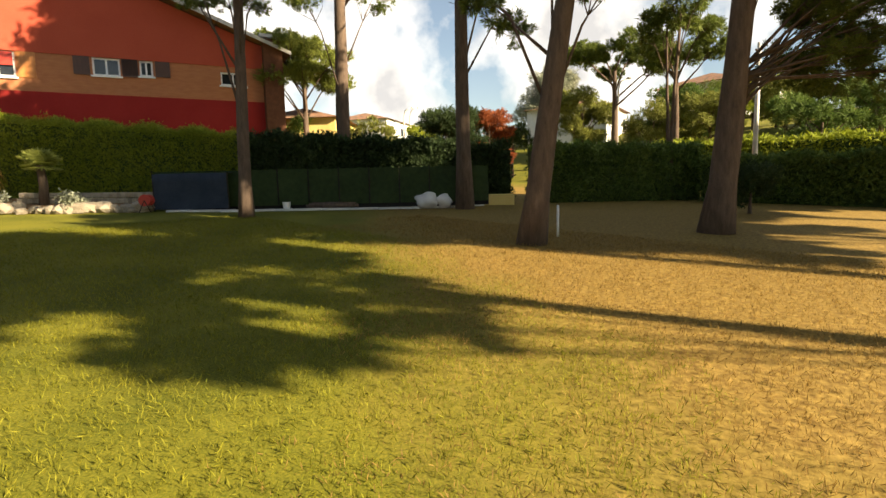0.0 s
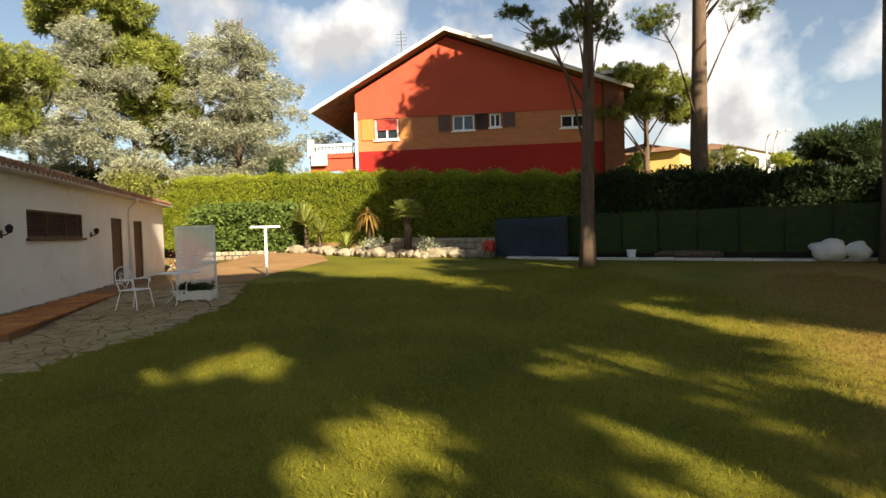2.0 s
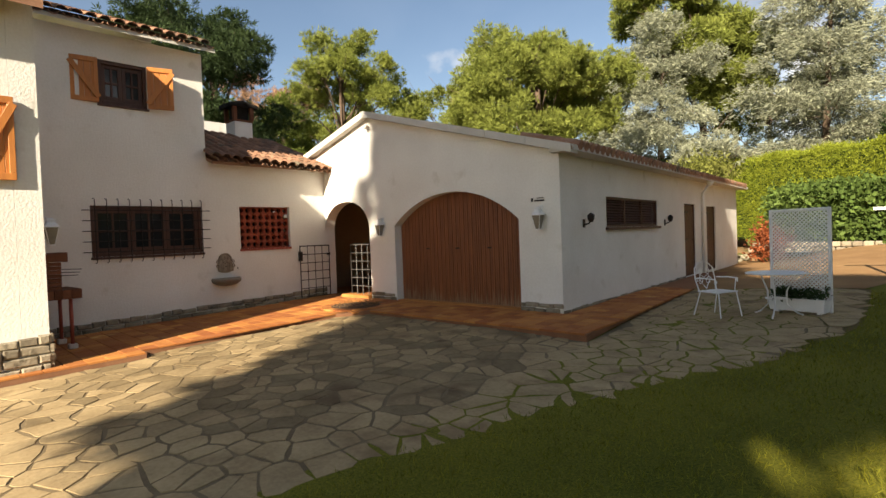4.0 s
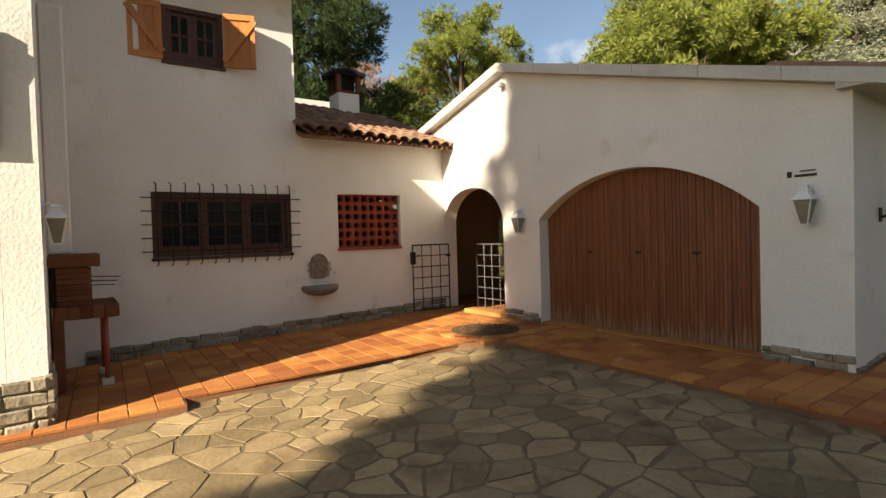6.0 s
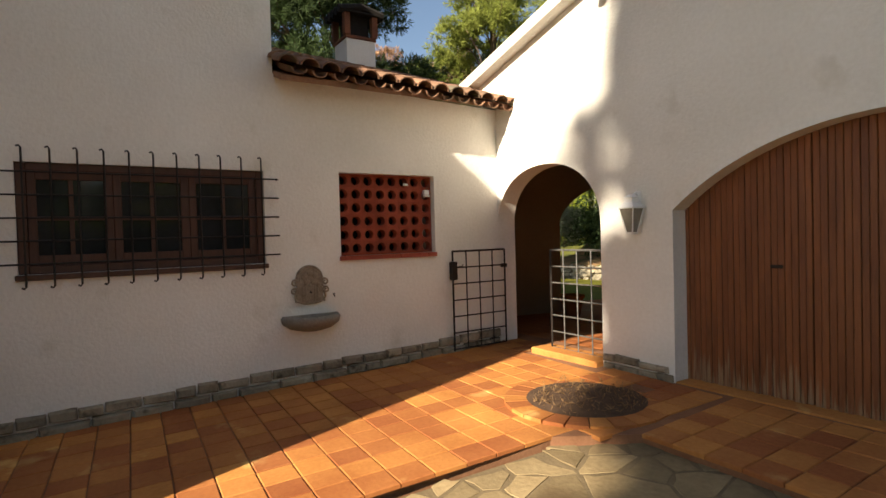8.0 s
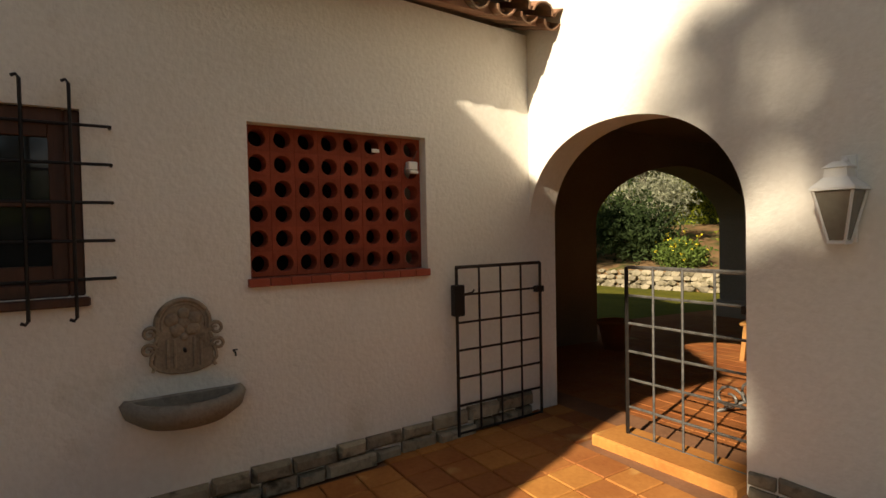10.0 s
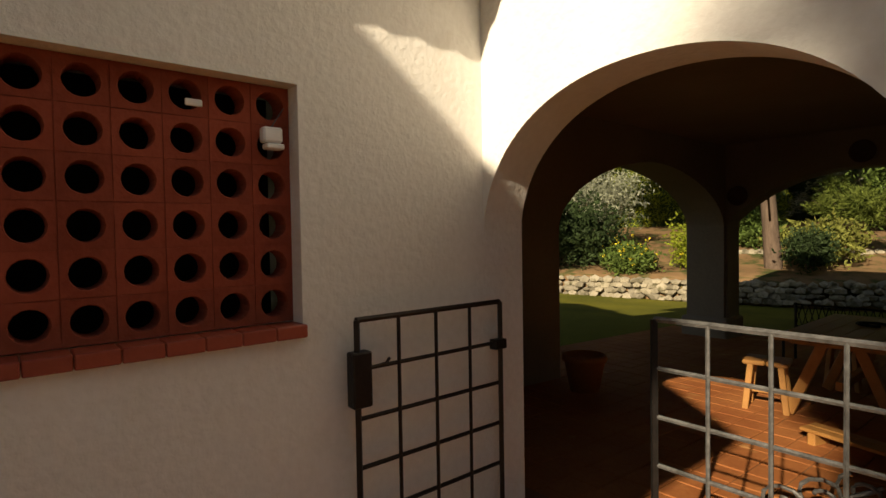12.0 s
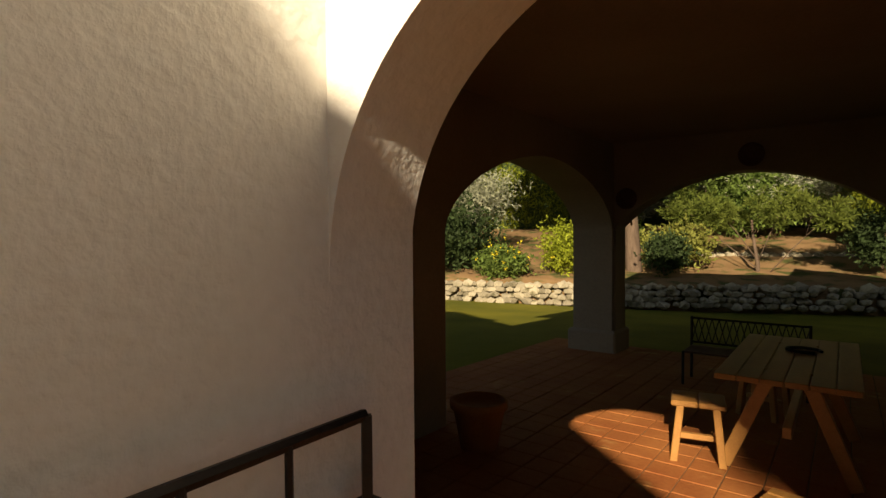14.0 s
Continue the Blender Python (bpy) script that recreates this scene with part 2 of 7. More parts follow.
GRASS = leaf_mat("grass_blades", (0.095, 0.112, 0.008), (0.27, 0.24, 0.026), 0.4)
STRAW = leaf_mat("straw_grass_blades", (0.19, 0.115, 0.03), (0.33, 0.215, 0.06), 0.4)
YUCCA = leaf_mat("yucca_leaves", (0.15, 0.18, 0.035), (0.38, 0.40, 0.11))
LITTER_NEEDLE = leaf_mat("dead_pine_needles", (0.15, 0.085, 0.04), (0.30, 0.19, 0.09))
FLOWER = leaf_mat("yellow_flowers", (0.6, 0.48, 0.03), (0.75, 0.62, 0.06))


def glass_mat():
    m = mat("dark_window_glass", (0.012, 0.014, 0.016), (0.03, 0.033, 0.036), 2, 20, 0.06, 0.0)
    return m


GLASS = glass_mat()
FROST = mat("frosted_lantern_glass", (0.15, 0.135, 0.105), (0.25, 0.23, 0.185), 5, 30, 0.25, 0.0)


def lawn_mat():
    """Green turf that dries to straw away from the house, with clumps."""
    m = mat("lawn_turf", (0.05, 0.064, 0.004), (0.20, 0.178, 0.017), 0.6, 55, 0.95, 0.45, spread=0.32, fine_mix=0.6, bump_scale=70)
    n, l = m.node_tree.nodes, m.node_tree.links
    b = n["Principled BSDF"]
    green = b.inputs["Base Color"].links[0].from_socket
    co, dot, nz = n.new("ShaderNodeTexCoord"), n.new("ShaderNodeVectorMath"), n.new("ShaderNodeTexNoise")
    dot.operation = "DOT_PRODUCT"
    dot.inputs[1].default_value = (0.84, -0.54, 0)
    l.new(co.outputs["Object"], dot.inputs[0])
    nz.inputs["Scale"].default_value, nz.inputs["Detail"].default_value = 0.5, 5
    l.new(co.outputs["Object"], nz.inputs["Vector"])
    add = n.new("ShaderNodeMath")
    add.operation = "MULTIPLY_ADD"
    add.inputs[1].default_value = 4.0
    l.new(nz.outputs["Fac"], add.inputs[0])
    l.new(dot.outputs["Value"], add.inputs[2])
    rng = n.new("ShaderNodeMapRange")
    rng.inputs["From Min"].default_value, rng.inputs["From Max"].default_value = 19.3, 22.3
    l.new(add.outputs["Value"], rng.inputs["Value"])
    straw = n.new("ShaderNodeValToRGB")
    straw.color_ramp.elements[0].position, straw.color_ramp.elements[1].position = 0.3, 0.7
    straw.color_ramp.elements[0].color, straw.color_ramp.elements[1].color = (0.13, 0.075, 0.016, 1), (0.31, 0.205, 0.05, 1)
    fine = n.new("ShaderNodeTexNoise")
    fine.inputs["Scale"].default_value, fine.inputs["Detail"].default_value = 16, 6
    l.new(co.outputs["Object"], fine.inputs["Vector"])
    l.new(fine.outputs["Fac"], straw.inputs["Fac"])
    mx = n.new("ShaderNodeMixRGB")
    axes, bank_, keep = n.new("ShaderNodeSeparateXYZ"), n.new("ShaderNodeMapRange"), n.new("ShaderNodeMath")
    bank_.inputs["From Min"].default_value, bank_.inputs["From Max"].default_value = 45.0, 40.0
    keep.operation = "MULTIPLY"
    l.new(co.outputs["Object"], axes.inputs["Vector"])
    l.new(axes.outputs["X"], bank_.inputs["Value"])
    l.new(bank_.outputs["Result"], keep.inputs[0])
    l.new(rng.outputs["Result"], keep.inputs[1])
    l.new(keep.outputs["Value"], mx.inputs["Fac"])
    l.new(green, mx.inputs["Color1"])
    l.new(straw.outputs["Color"], mx.inputs["Color2"])
    l.new(mx.outputs["Color"], b.inputs["Base Color"])
    return m


LAWN = lawn_mat()

# ---- mesh helpers ----


def link(name, verts, faces, material, parent=None, label="", smooth=False):
    me = bpy.data.meshes.new(name)
    me.from_pydata([tuple(v) for v in verts], [], faces)
    me.materials.append(material)
    if smooth:
        me.polygons.foreach_set("use_smooth", [True] * len(me.polygons))
    ob = new(name, me)
    ob.parent = parent
    if label:
        ob["label"] = label
    return ob


def part(name, bm, material, parent=None, label="", smooth=False):
    bmesh.ops.recalc_face_normals(bm, faces=bm.faces)
    me = bpy.data.meshes.new(name)
    bm.to_mesh(me)
    bm.free()
    me.materials.append(material)
    if smooth:
        me.polygons.foreach_set("use_smooth", [True] * len(me.polygons))
    ob = new(name, me)
    ob.parent = parent
    if label:
        ob["label"] = label
    return ob


def thing(name, m, label, category, group="", kind=""):
    ob = new(name)
    ob.matrix_world = m
    return tagged(ob, label, category, group, kind)


BOX = ((0, 1, 3, 2), (4, 6, 7, 5), (0, 4, 5, 1), (2, 3, 7, 6), (0, 2, 6, 4), (1, 5, 7, 3))


def box(bm, a, b, bevel=0.0, m=None):
    """A box between two corners, with its edges rounded off."""
    tmp = bmesh.new()
    v = [tmp.verts.new((x, y, z)) for x in (a[0], b[0]) for y in (a[1], b[1]) for z in (a[2], b[2])]
    for f in BOX:
        tmp.faces.new([v[i] for i in f])
    if bevel:
        bmesh.ops.bevel(tmp, geom=tmp.edges[:], offset=bevel, segments=1, affect="EDGES")
    if m is not None:
        tmp.transform(m)
    me = bpy.data.meshes.new("tmp")
    tmp.to_mesh(me)
    tmp.free()
    bm.from_mesh(me)
    bpy.data.meshes.remove(me)
    return bm


def boxed(name, a, b, material, parent=None, bevel=0.008, label="", m=None):
    return part(name, box(bmesh.new(), a, b, bevel, m), material, parent, label)


def tube(bm, pts, r, n=6, r_end=None):
    """A round bar along points."""
    rings = []
    pts = [Vector(p) for p in pts]
    for i, p in enumerate(pts):
        d = (pts[min(i + 1, len(pts) - 1)] - pts[max(i - 1, 0)]).normalized()
        a = d.cross(Vector((0.31, 0.17, 0.93)) if abs(d.z) < 0.9 else Vector((1, 0.1, 0))).normalized()
        b = d.cross(a)
        rr = r if r_end is None else r + (r_end - r) * i / (len(pts) - 1)
        rings.append([bm.verts.new(p + rr * (math.cos(k * math.tau / n) * a + math.sin(k * math.tau / n) * b)) for k in range(n)])
    for q, s in zip(rings, rings[1:]):
        for k in range(n):
            bm.faces.new((q[k], q[(k + 1) % n], s[(k + 1) % n], s[k]))
    bm.faces.new(rings[0][::-1])
    bm.faces.new(rings[-1])
    return bm


def rod(name, pts, r, material, parent=None, n=6, label="", r_end=None):
    return part(name, tube(bmesh.new(), pts, r, n, r_end), material, parent, label, smooth=n > 6)


def lathe(bm, prof, n=16, at=(0, 0, 0)):
    rings = [[bm.verts.new((at[0] + r * math.cos(k * math.tau / n), at[1] + r * math.sin(k * math.tau / n), at[2] + z)) for k in range(n)] for r, z in prof]
    for q, s in zip(rings, rings[1:]):
        for k in range(n):
            bm.faces.new((q[k], q[(k + 1) % n], s[(k + 1) % n], s[k]))
    bm.faces.new(rings[0][::-1])
    bm.faces.new(rings[-1])
    return bm


def slab(name, loops, put, depth, material, parent=None, label=""):
    """A wall from outlines (the first its edge, the others openings through it), put(u, v) into place and depth thick."""
    depth = Vector(depth)
    flat = [Vector(put(*p)) for loop in loops for p in loop]
    k = len(flat)
    tris = tessellate_polygon([[Vector((*p, 0)) for p in loop] for loop in loops])
    faces = [tuple(t) for t in tris] + [tuple(i + k for i in reversed(t)) for t in tris]
    at = 0
    for loop in loops:
        for i in range(len(loop)):
            a, b = at + i, at + (i + 1) % len(loop)
            faces.append((a, b, b + k, a + k))
        at += len(loop)
    bm = bmesh.new()
    vs = [bm.verts.new(p) for p in flat + [p + depth for p in flat]]
    for f in faces:
        bm.faces.new([vs[i] for i in f])
    return part(name, bm, material, parent, label)


def rect(u0, u1, v0, v1):
    return [(u0, v0), (u1, v0), (u1, v1), (u0, v1)]


def arch(u0, u1, v0, spring, apex, n=44, power=2.0):
    """An opening with an arched head."""
    c, w = (u0 + u1) / 2, (u1 - u0) / 2
    head = []
    for i in range(n + 1):
        a = math.pi * i / n
        x, y = math.cos(a), math.sin(a)
        head.append((c + w * math.copysign(abs(x) ** (2 / power), x), spring + (apex - spring) * y ** (2 / power)))
    return [(u0, v0), (u1, v0)] + head


def segment_arch(u0, u1, v0, spring, apex, n=40):
    """An opening whose head is a flat piece of a circle."""
    c, w, h = (u0 + u1) / 2, (u1 - u0) / 2, apex - spring
    r = (w * w + h * h) / (2 * h)
    a0 = math.asin(w / r)
    return [(u0, v0), (u1, v0)] + [(c + r * math.sin(a0 - 2 * a0 * i / n), apex - r + r * math.cos(a0 - 2 * a0 * i / n)) for i in range(n + 1)]


def leaves(name, centres, size, material, parent=None, per=6, width=0.3, reach=1.0, up=0.25, seed=1, label="", kind="", out=None):
    """Many small pointed leaves in tufts round the centres, turned outwards where out is given."""
    rng = np.random.default_rng(seed)
    c = np.repeat(np.asarray(centres, float), per, axis=0)
    n = len(c)
    d = rng.normal(size=(n, 3))
    d[:, 2] += up
    if out is not None:
        d = d * 0.55 + np.repeat(np.asarray(out, float), per, axis=0)
    d /= np.linalg.norm(d, axis=1, keepdims=True)
    s = rng.normal(size=(n, 3))
    s -= (s * d).sum(1, keepdims=True) * d
    s /= np.linalg.norm(s, axis=1, keepdims=True)
    length = size * rng.uniform(0.6, 1.3, (n, 1))
    root = c + rng.normal(size=(n, 3)) * size * 0.35 * reach
    mid = root + d * length * 0.5
    v = np.stack([root, mid + s * length * width * 0.5, root + d * length, mid - s * length * width * 0.5], 1).reshape(-1, 3)
    me = bpy.data.meshes.new(name)
    me.vertices.add(4 * n)
    me.vertices.foreach_set("co", v.ravel())
    me.loops.add(4 * n)
    me.loops.foreach_set("vertex_index", np.arange(4 * n, dtype=np.int32))
    me.polygons.add(n)
    me.polygons.foreach_set("loop_start", np.arange(0, 4 * n, 4, dtype=np.int32))
    me.update(calc_edges=True)
    me.materials.append(material)
    ob = new(name, me)
    ob.parent = parent
    if label:
        ob["label"] = label
    if kind:
        ob["kind"] = kind
    return ob


def blob_points(n, centre, radii, rng, shell=0.45):
    """Points in the outer part of an ellipsoid."""
    d = rng.normal(size=(n, 3))
    d /= np.linalg.norm(d, axis=1, keepdims=True)
    return np.asarray(centre) + d * (1 - shell * rng.random((n, 1))) * np.asarray(radii)


# ---- lie of the land ----


def lawn_z(x, y):
    return -0.2413 + 0.0143 * x + 0.0468 * y


def yard_z(x, y):
    """The paved yard by the house, blending into the lawn."""
    k = min(1.0, max(0.0, (x - 6.0) / 4.0))
    k = k * k * (3 - 2 * k)
    return (1 - k) * (-0.05 + 0.038 * min(y, 0.0)) + k * lawn_z(x, y)


def terrace_z(y):
    return 0.025 + 0.034 * min(y, 0.0)


def ground_z(x, y):
    z = yard_z(min(max(x, -60), 45), min(max(y, -40), 22))
    if y > 7.5 and x < 7.5:
        z -= (0.20 + 0.062 * (min(y, 17) - 7.5)) * min(1.0, (7.5 - x) / 2.5)
    elif y > 0.3 and x < -2.6:
        z -= 0.20
    if x > 42:
        z += 0.20 * min(x - 42, 45) * min(1.0, (x - 42) / 12)
    if y > 30:
        z -= 0.03 * min(y - 30, 100)
    return z


def ground():
    def steps(fine_a, fine_b):
        far = [fine_a - d for d in (900, 500, 260, 140, 80, 50, 30, 18, 10, 5)]
        return far + list(np.arange(fine_a, fine_b, 1.0)) + [fine_b + d for d in (0, 5, 10, 18, 30, 50, 80, 140, 260, 500, 900)]

    xs, ys = steps(-14, 46), steps(-20, 26)
    verts = [(x, y, ground_z(x, y) - (0.035 if 2.3 < x < 8 and -10 < y < 5 else 0.0) - (0.5 if (-2.9 < x < 6.3 and 0.3 < y < 7.6) or (x < 2.4 and y < 0.3) else 0)) for y in ys for x in xs]
    k = len(xs)
    faces = [(j * k + i, j * k + i + 1, (j + 1) * k + i + 1, (j + 1) * k + i) for j in range(len(ys) - 1) for i in range(k - 1)]
    return tagged(link("ground", verts, faces, LAWN, smooth=True), "lawn of green grass drying to straw, under pines", "lawn", kind="structure")


ground()

# ---- yard ----
YARD = [(2.63, -5.18), (2.91, -5.24), (2.83, -7.0), (2.70, -10.0), (8.2, -10.0), (8.15, -6.2), (8.7, -4.0), (9.2, -2.7), (10.0, -1.3), (10.7, 1.2), (10.5, 4.6), (7.38, 4.6), (7.93, -1.25), (3.2, -1.2), (2.84, -1.75)]


def inside(p, poly):
    hit = False
    for (x0, y0), (x1, y1) in zip(poly, poly[1:] + poly[:1]):
        if (y0 > p[1]) != (y1 > p[1]) and p[0] < (x1 - x0) * (p[1] - y0) / (y1 - y0) + x0:
            hit = not hit
    return hit


def draped(name, poly, lift, material, step=0.5, label="", category=""):
    """A thin sheet that follows the ground inside an outline."""
    bm = bmesh.new()
    vs = [bm.verts.new((x, y, 0)) for x, y in poly]
    bm.faces.new(vs)
    for axis in (0, 1):
        lo, hi = min(p[axis] for p in poly), max(p[axis] for p in poly)
        for c in np.arange(lo + step, hi, step):
            co, no = [0, 0, 0], [0, 0, 0]
            co[axis], no[axis] = c, 1
            bmesh.ops.bisect_plane(bm, geom=bm.verts[:] + bm.edges[:] + bm.faces[:], plane_co=co, plane_no=no)
    for v in bm.verts:
        v.co.z = yard_z(v.co.x, v.co.y) + lift
    return tagged(part(name, bm, material), label, category, kind="structure")


pavement = draped("pavement", YARD, 0.0, MORTAR, label="earth and mortar bed under crazy-paved flagstones", category="pavement")
soil_bed = draped("soil", [(7.2, 4.6), (10.4, 4.6), (10.9, 6.0), (12.6, 9.6), (12.0, 15.0), (5.5, 16.0), (6.4, 7.0)], 0.012, SOIL, label="bare brown earth beside the garage", category="soil")


def cells(poly, size, seed):
    """Irregular stones that fill an outline: each is what lies nearest to its own centre."""
    rng = random.Random(seed)
    x0, x1 = min(p[0] for p in poly) - size, max(p[0] for p in poly) + size
    y0, y1 = min(p[1] for p in poly) - size, max(p[1] for p in poly) + size
    nx, ny = int((x1 - x0) / size) + 1, int((y1 - y0) / size) + 1
    seeds = {(i, j): (x0 + (i + 0.5 + rng.uniform(-0.46, 0.46)) * size, y0 + (j + 0.5 + rng.uniform(-0.46, 0.46)) * size) for i in range(nx) for j in range(ny)}
    # some centres fall out, so that the stones round them grow large
    for key in list(seeds):
        if rng.random() < 0.2:
            seeds[key] = None
    out = []
    for (i, j), s in seeds.items():
        if s is None or not inside(s, poly):
            continue
        cell = [(s[0] - size * 2.2, s[1] - size * 2.2), (s[0] + size * 2.2, s[1] - size * 2.2), (s[0] + size * 2.2, s[1] + size * 2.2), (s[0] - size * 2.2, s[1] + size * 2.2)]
        for di in range(-4, 5):
            for dj in range(-4, 5):
                q = seeds.get((i + di, j + dj))
                if q is None or q == s:
                    continue
                nx_, ny_ = q[0] - s[0], q[1] - s[1]
                ln = math.hypot(nx_, ny_)
                nx_, ny_ = nx_ / ln, ny_ / ln
                c = ln / 2 - 0.013
                cut = []
                for a, b in zip(cell, cell[1:] + cell[:1]):
                    da = (a[0] - s[0]) * nx_ + (a[1] - s[1]) * ny_ - c
                    db = (b[0] - s[0]) * nx_ + (b[1] - s[1]) * ny_ - c
                    if da <= 0:
                        cut.append(a)
                    if da * db < 0:
                        t = da / (da - db)
                        cut.append((a[0] + t * (b[0] - a[0]), a[1] + t * (b[1] - a[1])))
                cell = cut
        cell = [p if inside(p, poly) else (s[0] + (p[0] - s[0]) * 0.55, s[1] + (p[1] - s[1]) * 0.55) for p in cell]
        # broken edges
        rough = []
        for a, b in zip(cell, cell[1:] + cell[:1]):
            rough.append(a)
            ln = math.hypot(b[0] - a[0], b[1] - a[1])
            if ln > 0.12:
                k, o = rng.uniform(0.35, 0.65), rng.uniform(-0.05, 0.03) * ln
                rough.append((a[0] + (b[0] - a[0]) * k + (b[1] - a[1]) / ln * o, a[1] + (b[1] - a[1]) * k - (b[0] - a[0]) / ln * o))
        if len(rough) > 2:
            out.append((s, rough))
    return out


def stone_mesh(s, cell, rng, base, lift=0.007):
    """Verts and faces of one flat stone with a rounded rim, about its own centre."""
    n = len(cell)
    tilt = (rng.uniform(-0.012, 0.012), rng.uniform(-0.012, 0.012))
    h = lift * rng.uniform(0.5, 1.2)
    rim = [(p[0] - s[0] + rng.uniform(-0.012, 0.012), p[1] - s[1] + rng.uniform(-0.012, 0.012)) for p in cell]
    z = lambda x, y: base(s[0] + x, s[1] + y)
    v = [(x, y, z(x, y) - 0.02) for x, y in rim]
    v += [(x * 0.992, y * 0.992, z(x, y) + h * 0.6 + tilt[0] * x + tilt[1] * y) for x, y in rim]
    v += [(x * 0.975, y * 0.975, z(x, y) + h + tilt[0] * x + tilt[1] * y) for x, y in rim]
    f = [(i, (i + 1) % n, n + (i + 1) % n, n + i) for i in range(n)] + [(n + i, n + (i + 1) % n, 2 * n + (i + 1) % n, 2 * n + i) for i in range(n)]
    f.append(tuple(range(2 * n, 3 * n)))
    return v, f


# ---- terrace ----
terrace = tagged(slab("terrace", [[(-0.3, -10.0), (2.68, -10.0), (2.81, -7.0), (2.895, -5.22), (2.65, -5.21), (2.70, -3.0), (2.80, -1.78), (3.2, -1.24), (7.90, -1.28), (7.36, 4.6), (6.75, 9.5), (5.9, 9.5), (6.4, 3.0), (6.6, 0.02), (1.8, 0.02), (1.8, 0.6), (-0.3, 0.6)]], lambda x, y: (x, y, terrace_z(y) - 0.011), (0, 0, -0.35), TERR_BED), "raised terrace bedding under terracotta tiles along the house", "terrace", kind="structure")
POT = (2.40, -0.97)

# ---- house ----
KW = rect(-5.13, -3.08, 1.235, 2.195)
GR = rect(-2.25, -1.00, 1.24, 2.215)
UW = rect(-4.90, -4.05, 4.11, 4.93)
wall_house = tagged(slab("wall_house", [[(-9.6, -0.6), (0.29, -0.6), (0.29, 3.12), (-2.95, 3.22), (-2.95, 5.42), (-9.6, 5.42)], KW, GR, UW], lambda y, z: (0, y, z), (-0.32, 0, 0), STUCCO), "white stucco house wall with peeling patches", "wall", kind="structure")
wall_upper_side = tagged(slab("wall_upper_side", [[(-6.0, 2.9), (-0.33, 2.9), (-0.33, 5.40), (-3.0, 6.5), (-6.0, 5.4)]], lambda x, z: (x, -2.955, z), (0, -0.3, 0), STUCCO), "white stucco end wall of the upper floor", "wall", kind="structure")
wall_back = tagged(slab("wall_back", [[(-9.6, -0.6), (0.6, -0.6), (0.6, 5.4), (-9.6, 5.4)]], lambda y, z: (-6.0, y, z), (-0.3, 0, 0), STUCCO), "white stucco rear wall of the house", "wall", kind="structure")
WG = 2.62  # outer face of the two-storey wing
wall_wing_side = tagged(slab("wall_wing_side", [[(0.003, -0.6), (WG, -0.6), (WG, 4.76), (0.60, 6.05), (0.003, 6.05)]], lambda x, z: (x, -6.33, z), (0, -0.3, 0), STUCCO), "white stucco side wall of the projecting wing", "wall", kind="structure")
WW = rect(-7.9, -7.05, 2.32, 3.40)
wall_wing_front = tagged(slab("wall_wing_front", [[(-12.0, -0.6), (-6.633, -0.6), (-6.633, 4.76), (-12.0, 4.76)], WW], lambda y, z: (WG - 0.002, y, z), (-0.3, 0, 0), STUCCO), "rough white stucco front of the projecting wing", "wall", kind="structure")
roof_wing = tagged(slab("roof_wing", [[(-6.3, 5.6), (-6.3, 5.7), (0.60, 6.17), (3.0, 4.63), (3.0, 4.53), (0.60, 6.07)]], lambda x, z: (x, -6.28, z), (0, -6.2, 0), ROOF_TILE), "clay-tiled roof of the wing", "roof", kind="structure")
roof_upper = tagged(slab("roof_upper", [[(0.34, 5.40), (0.34, 5.47), (-3.0, 6.75), (-6.4, 5.47), (-6.4, 5.40), (-3.0, 6.66)]], lambda x, z: (x, -2.80, z), (0, -3.1, 0), CONCRETE), "boarded roof of the upper floor", "roof", kind="structure")
roof_low = tagged(slab("roof_low", [[(0.28, 3.085), (0.28, 3.145), (-3.2, 4.45), (-6.0, 3.5), (-6.0, 3.4), (-3.2, 4.35)]], lambda x, z: (x, 0.02, z), (0, -2.96, 0), ROOF_TILE), "low roof over the kitchen", "roof", kind="structure")

# ---- garage and porch ----
DX0, DX1 = 2.625, 5.938
AR = 1.76
face = [(DX0, -0.5)] + [(u, v) for u, v in reversed(segment_arch(DX0, DX1, -0.5, 1.65, 2.265)[2:])] + [(DX1, -0.5), (6.793, -0.5), (6.793, 2.75), (1.88, 4.14), (-0.9, 3.36), (-0.9, 3.2), (0.0, 3.12)]
face += [(u, v) for u, v in reversed(arch(0.0, AR, 0, 1.56, 2.30, power=2.15)[2:])] + [(AR, -0.5)]
wall_garage_front = tagged(slab("wall_garage_front", [face], lambda x, z: (x, 0.0, z), (0, 0.28, 0), STUCCO), "white stucco garage gable with two arched openings", "wall", kind="structure")
SU = Vector((-0.0716, 0.9974, 0))  # the garage's long side runs along this


def side_at(s, z, off=0.0):
    p = Vector((6.793, 0.0, 0)) + SU * s + Vector((0.9974, 0.0716, 0)) * off
    return (p.x, p.y, z)


SW = rect(1.95, 5.05, 1.45, 2.05)
SD1, SD2 = rect(7.35, 8.45, 0.02, 2.04), rect(9.75, 10.9, 0.02, 2.02)
wall_garage_side = tagged(slab("wall_garage_side", [[(0.286, -0.5), (14.2, -0.5), (14.2, 2.74), (0.286, 2.74)], SW, SD1, SD2], lambda s, z: side_at(s, z), (-0.28, -0.02, 0), STUCCO), "white stucco garage side wall", "wall", kind="structure")
wall_garage_inner = tagged(slab("wall_garage_inner", [[(0.283, -0.5), (7.4, -0.5), (7.4, 3.2), (0.283, 3.2)]], lambda y, z: (2.22, y, z), (0.25, 0, 0), STUCCO_IN_DIMMED), "plastered porch wall", "wall", kind="structure")
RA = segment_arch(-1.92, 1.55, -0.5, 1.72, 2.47)
